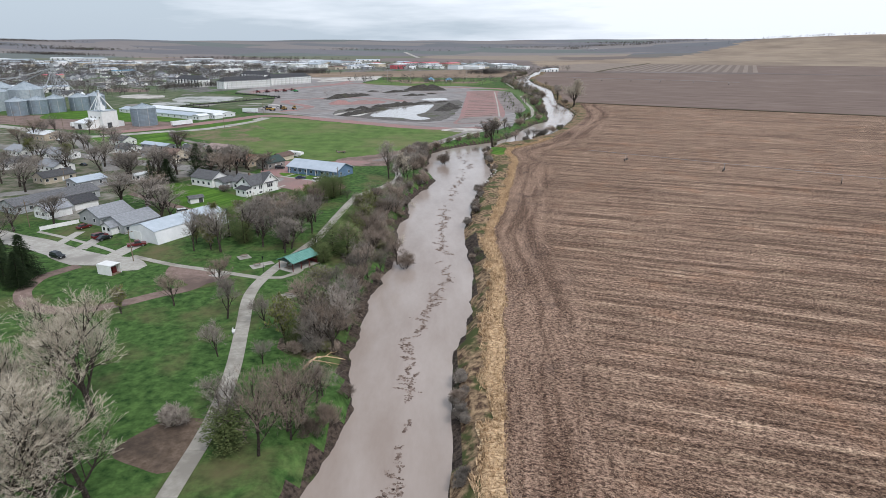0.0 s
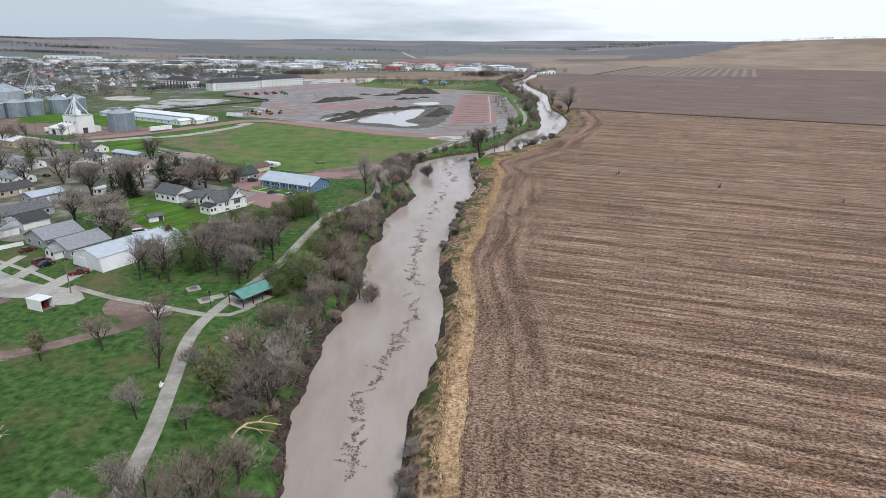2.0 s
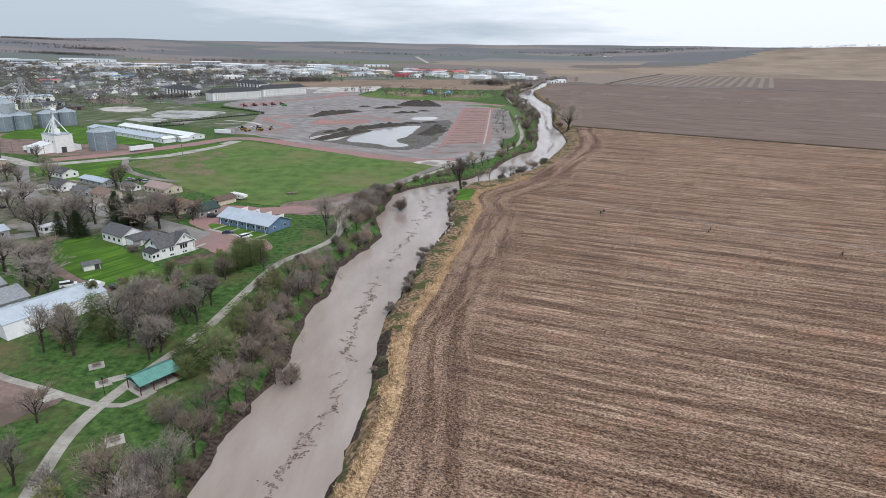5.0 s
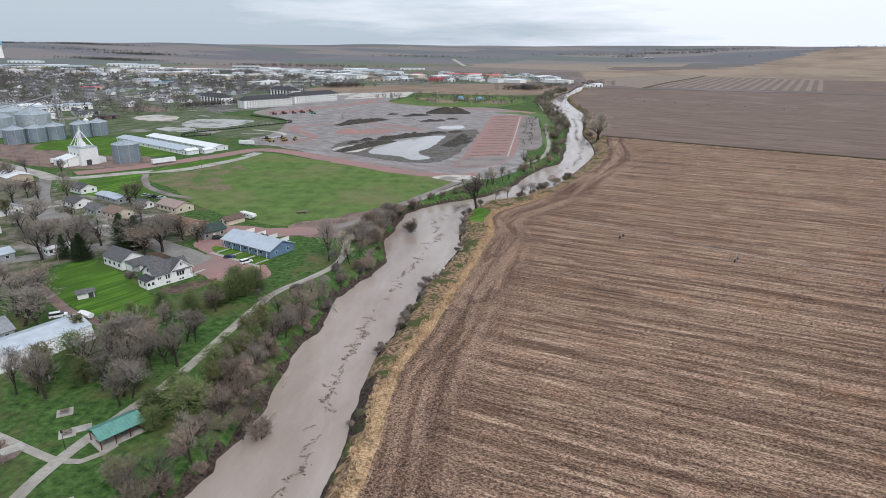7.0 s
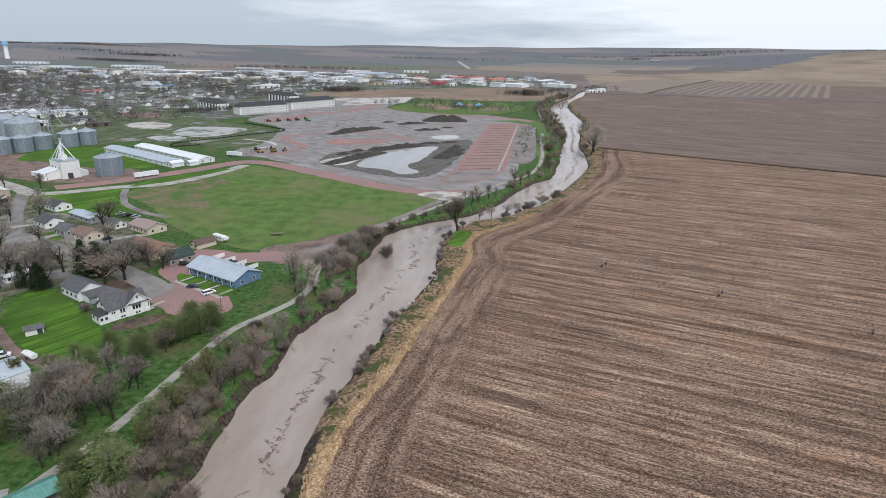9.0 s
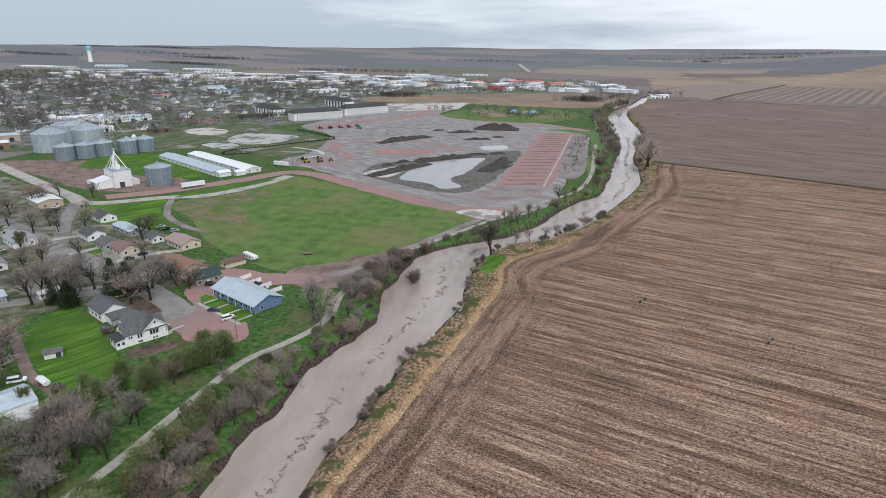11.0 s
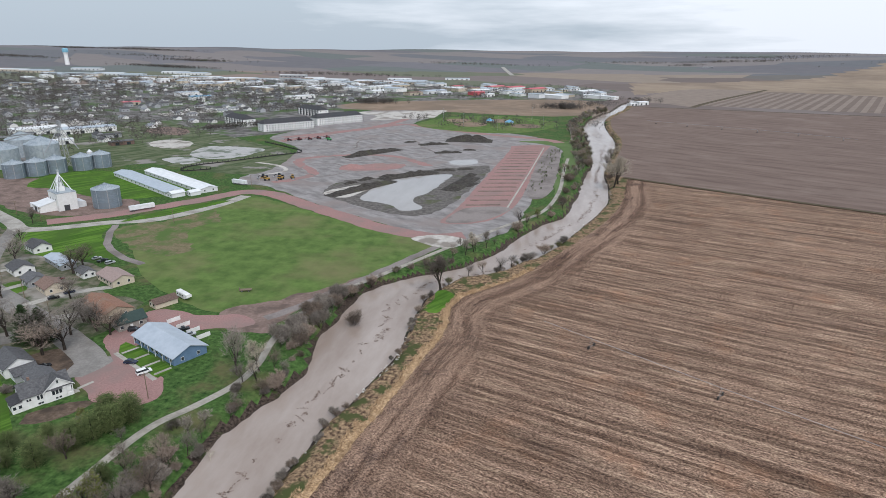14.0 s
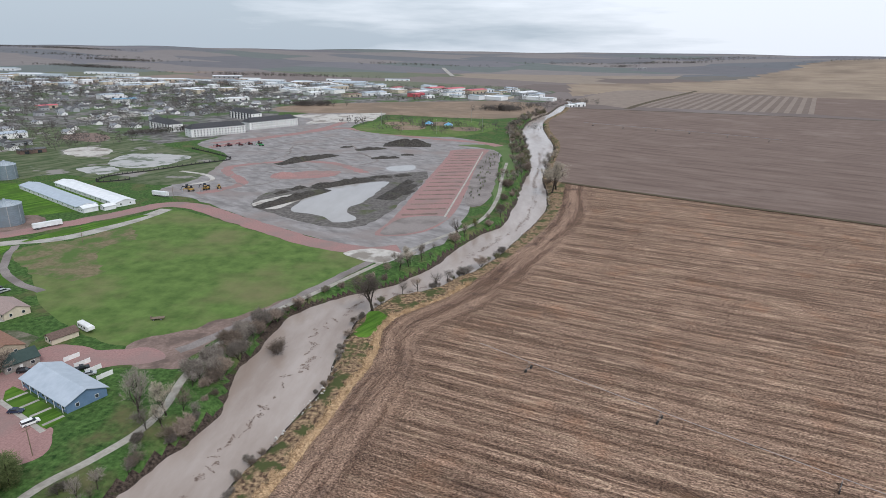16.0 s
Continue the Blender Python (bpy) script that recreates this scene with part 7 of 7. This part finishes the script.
def machine(x, y, turn, paint, label):
    t = thing("earth_mover", label, "machine", pose(x, y, 0.05, 0, 0, turn), "site machines")
    part("body", Build().box(0.8, 0, 1.0, 4.2, 2.4, 1.3), paint, t)
    c = part("cab", Build().box(-0.8, 0, 2.2, 1.7, 1.7, 1.6), paint, t)
    part("cab_window", Build().box(-0.8, 0, 2.5, 1.76, 1.76, 0.9), GLASS, c)
    part("boom", Build().rod((-1.4, 0, 1.8), (-4.6, 0, 2.6), 0.3).rod((-4.6, 0, 2.6), (-5.6, 0, 0.6), 0.22), paint, t)
    part("bucket", Build().profile([(-1.3, 0.05), (1.3, 0.05), (1.3, 1.1), (-1.3, 1.1)], -6.1, -5.4), STEEL, t)
    for sx in (-1.2, 2.2):
        for sy in (-1.2, 1.2):
            w = Build().lathe([(0.85, -0.35), (0.85, 0.35)], 14)
            w.v = [(px + sx, pz + sy, py + 0.85) for px, py, pz in w.v]
            part("wheel", w, BLACK, t)
    return t


for x, y, a, p, lab in ((-232, 775, 20, DARKRED, "red farm machine parked in a row"), (-222, 782, 60, DARKRED, "red farm machine parked in a row"), (-212, 789, 10, DARKRED, "red farm machine parked in a row"), (-204, 797, 40, DARKRED, "red farm machine parked in a row"), (-196, 806, 30, DARKRED, "red farm machine parked in a row"), (-188, 790, 0, GREENP, "green farm machine on bare ground"), (-158, 566, 30, YELLOWP, "yellow earth mover on a building site"), (-148, 572, 80, YELLOWP, "yellow earth mover on a building site"), (-152, 580, 10, BLACKP, "dark earth mover on a building site"), (-140, 578, 120, YELLOWP, "yellow earth mover on a building site"), (-164, 574, 50, BLACKP, "dark earth mover on a building site")):
    machine(x, y, a, p, lab)

# silt fence with dark posts
t = thing("silt_fence", "low dark silt fence with posts round wet grass", "fence")
pts = dense([(-228, 598), (-247, 585), (-254, 596), (-251, 612), (-232, 636), (-205, 676), (-186, 704), (-215, 731), (-255, 759)], 4.5)
for a, b in zip(pts[:-1], pts[1:]):
    d = b - a
    part("fabric", Build().box((a.x + b.x) / 2, (a.y + b.y) / 2, 0, d.length, 0.08, 1.0, math.atan2(d.y, d.x)), BLACK, t)
    part("post", Build().box(a.x, a.y, 0, 0.5, 0.5, 2.2), BLACK, t)

# ---- vehicles ----


def wheels(t, xs, half, r):
    for x in xs:
        for s in (-1, 1):
            w = Build().lathe([(r, -0.11), (r, 0.11)], 14)
            w.v = [(px + x, pz + s * half, py + r) for px, py, pz in w.v]
            wh = part("wheel", w, BLACK, t)
            h = Build().lathe([(r * 0.55, -0.13), (r * 0.55, 0.13)], 10)
            h.v = [(px + x, pz + s * half, py + r) for px, py, pz in h.v]
            part("rim", h, STEEL, wh)


def car(x, y, turn, paint, kind, label):
    t = thing("parked_" + kind, label, kind, pose(x, y, 0.07, 0, 0, turn), "parked cars")
    l, w = (4.6, 1.8) if kind == "car" else (5.1, 1.95)
    if kind == "car":
        body = [(-2.3, 0.35), (2.3, 0.35), (2.3, 0.8), (1.2, 0.92), (-1.9, 0.95), (-2.3, 0.85)]
        cab = [(-1.8, 0.93), (1.2, 0.9), (0.4, 1.42), (-1.1, 1.45)]
    elif kind == "van":
        body = [(-2.5, 0.35), (2.5, 0.35), (2.5, 0.85), (1.6, 1.05), (-2.5, 1.1)]
        cab = [(-2.45, 1.08), (1.6, 1.04), (0.7, 1.75), (-2.3, 1.8)]
    elif kind == "pickup":
        body = [(-2.7, 0.45), (2.6, 0.45), (2.6, 1.0), (1.4, 1.1), (-2.7, 1.1)]
        cab = [(-0.7, 1.08), (1.4, 1.08), (0.8, 1.75), (-0.5, 1.78)]
    else:
        body = [(-2.35, 0.4), (2.35, 0.4), (2.35, 0.95), (1.2, 1.05), (-2.35, 1.1)]
        cab = [(-2.3, 1.08), (1.2, 1.04), (0.5, 1.68), (-2.1, 1.72)]

    def along(outline, half):
        k = len(outline)
        vs = [(a, -half, b) for a, b in outline] + [(a, half, b) for a, b in outline]
        return Build().add(vs, [tuple(range(k)), tuple(range(2 * k - 1, k - 1, -1))] + [(i, k + i, k + (i + 1) % k, (i + 1) % k) for i in range(k)])

    part("body", along(body, w / 2), paint, t)
    part("cabin_glass", along(cab, w / 2 - 0.12), GLASS, t)
    top = [cab[2], cab[3]]
    part("roof", Build().box((top[0][0] + top[1][0]) / 2, 0, max(top[0][1], top[1][1]) - 0.02, top[0][0] - top[1][0], w - 0.3, 0.06), paint, t)
    for s in (-1, 1):
        part("headlight", Build().box(l / 2 - 0.03, s * (w / 2 - 0.3), 0.62, 0.08, 0.35, 0.16), WHITEP, t)
        part("tail_light", Build().box(-l / 2 + 0.04, s * (w / 2 - 0.25), 0.72, 0.08, 0.3, 0.16), REDP, t)
    wheels(t, (-l * 0.31, l * 0.31), w / 2 - 0.1, 0.33 if kind == "car" else 0.37)
    return t


for args in ((-112, 164.5, -25, BLACKP, "suv", "black sport utility car parked on a concrete street"), (-121, 194, 60, DARKRED, "car", "dark red car parked in a driveway"), (-110, 183.5, 62, DARKRED, "suv", "dark red car parked in a driveway"), (-107.5, 181.5, 62, BLACKP, "car", "black car parked in a driveway"), (-94, 175, 30, DARKRED, "pickup", "dark red pickup beside a white shed"),
             (-65.5, 272, 10, NAVYP, "car", "dark blue car parked on pink gravel"), (-56.5, 266.8, 55, WHITEP, "van", "white van parked on pink gravel"), (-81, 295, 20, BLACKP, "suv", "black car parked by a house"), (-62.5, 299, 40, BLACKP, "pickup", "black pickup behind a blue building"), (-57.5, 296, 30, SILVERP, "car", "silver car behind a blue building"),
             (-95, 213, 35, WHITEP, "van", "white van parked by a lawn"), (-80, 212, 130, BLACKP, "suv", "black car parked by a lawn"), (-93, 263, 60, BLACKP, "car", "black car beside a white house"), (-137, 316, 50, BLACKP, "car", "dark car parked between houses"), (-135, 323, 60, NAVYP, "car", "dark blue car parked between houses"), (-156, 366, 60, SILVERP, "car", "silver car in a cluttered yard"), (-150, 363, 60, BLACKP, "pickup", "black pickup in a cluttered yard"), (-152, 336, 60, DARKRED, "car", "dark red car in a cluttered yard"), (-144, 361, 60, SILVERP, "suv", "silver car in a cluttered yard"),
             (-246, 388, 60, WHITEP, "pickup", "white pickup by a workshop"), (-240, 382, 60, BLACKP, "pickup", "dark pickup by a workshop"), (-206, 312, 60, WHITEP, "car", "white car on a street"), (-183, 303, 150, BLACKP, "car", "dark car on a street")):
    car(*args)


def semi_trailer(x, y, turn, length, label):
    t = thing("semi_trailer", label, "trailer", pose(x, y, 0.08, 0, 0, turn), "trailers")
    part("body", Build().box(0, 0, 1.1, length, 2.6, 2.8), WHITEMETAL, t)
    part("chassis", Build().box(0, 0, 0.8, length * 0.95, 1.2, 0.3), BLACK, t)
    part("door", Build().box(-length / 2 - 0.02, 0, 1.2, 0.06, 2.4, 2.6), WHITE, t)
    wheels(t, (-length * 0.4, -length * 0.32), 1.1, 0.5)
    part("landing_leg", Build().box(length * 0.3, 0.8, 0, 0.15, 0.15, 0.9).box(length * 0.3, -0.8, 0, 0.15, 0.15, 0.9), STEEL, t)
    return t


semi_trailer(-197, 459.5, 53, 16.2, "white semi trailer parked beside a gravel road")
semi_trailer(-172, 547, -15, 14, "white semi trailer on a building site")
semi_trailer(-270, 452, 60, 12, "white box trailer by the elevator")
t = thing("camper_trailer", "white camper trailer standing on grass", "trailer", pose(-81, 328.5, 0.05, 0, 0, -30))
part("body", Build().profile([(-1.25, 0.6), (1.25, 0.6), (1.25, 2.9), (1.0, 3.15), (-1.0, 3.15), (-1.25, 2.9)], -4.4, 3.0), WHITE, t)
part("overhang", Build().profile([(-1.25, 1.7), (1.25, 1.7), (1.25, 2.8), (1.0, 3.05), (-1.0, 3.05), (-1.25, 2.8)], 3.0, 5.0), WHITE, t)
for k in (-3.0, -0.8, 1.4):
    part("window", Build().box(k, -1.26, 1.6, 1.0, 0.08, 0.7), GLASS, t)
part("door", Build().box(0.4, 1.27, 0.7, 0.8, 0.06, 1.8), WHITEMETAL, t)
wheels(t, (-1.4, -0.4), 1.1, 0.4)
t = thing("flatbed_wagon", "dark flatbed wagon standing in a meadow", "trailer", pose(-58, 341.5, 0, 0, 0, 20))
part("deck", Build().box(0, 0, 0.8, 5.5, 2.2, 0.18), WOOD, t)
part("headboard", Build().box(-2.6, 0, 0.95, 0.12, 2.2, 0.9), WOOD, t)
wheels(t, (-1.5, 1.5), 1.0, 0.4)
t = thing("boat_trailer", "white covered boat on a trailer by a fence", "boat", pose(-86, 213.5, 0.05, 0, 0, -25))
part("hull", Build().profile([(-1.1, 1.6), (-0.9, 0.8), (0, 0.5), (0.9, 0.8), (1.1, 1.6), (0, 2.1)], -2.8, 2.6), WHITE, t)
wheels(t, (-0.4,), 1.0, 0.33)

# ---- irrigation pivots ----


def pivot(name, label, towers, tail, r, deep=True):
    """A line of wheeled towers carrying a trussed pipe."""
    t = thing(name, label, "irrigator")
    ends = [Vector((*p, 0)) for p in towers]
    line = [ends[0] - (ends[1] - ends[0]).normalized() * tail] + ends + [ends[-1] + (ends[-1] - ends[-2]).normalized() * tail]
    d = (ends[1] - ends[0]).normalized()
    s = Vector((-d.y, d.x, 0))
    top = Vector((0, 0, 3.8))
    for a, b in zip(line[:-1], line[1:]):
        part("pipe", Build().rod(a + top, b + top, r), STEEL, t)
        if deep and a in ends and b in ends:
            n = 6
            tr = Build()
            low = [a.lerp(b, k / n) + Vector((0, 0, 3.8 - 1.1 * math.sin(math.pi * k / n))) for k in range(n + 1)]
            for k in range(n):
                for q in (-0.6, 0.6):
                    tr.rod(low[k] + s * q * (k > 0), low[k + 1] + s * q * (k + 1 < n), 0.025, sides=3)
                    if k:
                        tr.rod(low[k] + s * q, a.lerp(b, k / n) + top, 0.025, sides=3)
            part("truss", tr, STEEL, t)
    for p in ends:
        tw = part("tower", Build().rod(p + s * 1.9 + Vector((0, 0, 0.6)), p + top, r * 0.8).rod(p - s * 1.9 + Vector((0, 0, 0.6)), p + top, r * 0.8).rod(p + s * 1.9 + Vector((0, 0, 0.7)), p - s * 1.9 + Vector((0, 0, 0.7)), r), STEEL, t)
        for q in (-1, 1):
            ang = math.atan2(s.y, s.x)
            w = Build().lathe([(0.72, -0.17), (0.72, 0.17)], 16)
            c, sn = math.cos(ang), math.sin(ang)
            w.v = [(p.x + s.x * q * 1.9 + c * px - sn * pz, p.y + s.y * q * 1.9 + sn * px + c * pz, py + 0.74) for px, py, pz in w.v]
            part("wheel", w, BLACK, tw)
    return t


pivot("irrigation_pivot", "long wheeled irrigation pivot with a thin steel pipe over stubble", [(97, 317), (137, 290), (178, 263.5)], 22, 0.07, False)
pivot("irrigation_pivot", "distant wheeled irrigation pivot on bare soil", [(225, 1063), (265, 1040), (307, 1018), (347, 995), (390, 970), (431, 938)], 15, 0.12, False)

# fallen branch and drift wood on the banks
rng = random.Random(3)
for x, y, z, l, a in ((-12, 170, -2.4, 4, 70), (-13, 185, -2.5, 5, 100), (10, 108, -1.6, 3, 40), (-11, 232, -2.6, 4, 130)):
    t = thing("fallen_branch", "pale bare fallen branch lying on the river bank", "branch", pose(x, y, z, 0, 0, a))
    lb, tw = Build(), Build()
    grow(rng, lb, tw, Vector((0, 0, 0)), Vector((1, 0, 0.12)).normalized(), l * 0.7, 0.14, 1, 3, 0.2)
    part("limb", lb, TWIG_PALE, t)
    part("side_branch", tw, TWIG_PALE, t)
t = thing("fallen_limb", "long pale yellow fallen limb arching over grass", "branch", pose(-26.7, 101.3, 0, 0, 0, 25))


def bent(points, r0, r1):
    b = Build()
    for k in range(len(points) - 1):
        f, g = k / (len(points) - 1), (k + 1) / (len(points) - 1)
        b.rod(points[k], points[k + 1], r0 + (r1 - r0) * f, r0 + (r1 - r0) * g, 7)
    return b


part("limb", bent([(0, 0, 0.1), (1.2, 0.5, 1.0), (2.8, 0.8, 1.6), (4.6, 0.6, 1.5), (6.4, 0.2, 1.0), (8.2, -0.3, 0.4)], 0.24, 0.07), STRAW, t)
part("side_branch", bent([(1.8, 0.7, 1.3), (3.2, -0.4, 1.3), (5.0, -1.2, 0.9), (6.6, -1.5, 0.3)], 0.15, 0.05), STRAW, t)
part("side_branch", bent([(4.6, 0.6, 1.5), (5.8, 1.5, 1.6), (7.2, 2.0, 1.2)], 0.1, 0.03), STRAW, t)
part("side_branch", bent([(3.2, -0.4, 1.3), (4.0, -1.4, 1.5), (4.8, -2.4, 0.9)], 0.09, 0.03), STRAW, t)
# pale stones tipped on the cut bank
stones = Build()
for k in range(160):
    yy = rng.choice((rng.gauss(262, 14), rng.gauss(290, 12), rng.gauss(420, 30), rng.gauss(600, 20)))
    xx = right_edge(yy) + rng.uniform(0.5, 4.0)
    s = rng.uniform(0.15, 0.5)
    stones.lathe([(s * rng.uniform(0.4, 0.8), -1.4), (s, -1.4 + s * 0.5), (s * rng.uniform(0.3, 0.7), -1.4 + s)], 6, xx, yy)
sheet("bank_stones", stones, SILT, "pale broken stones tipped on the river bank", "stones", "stuff")
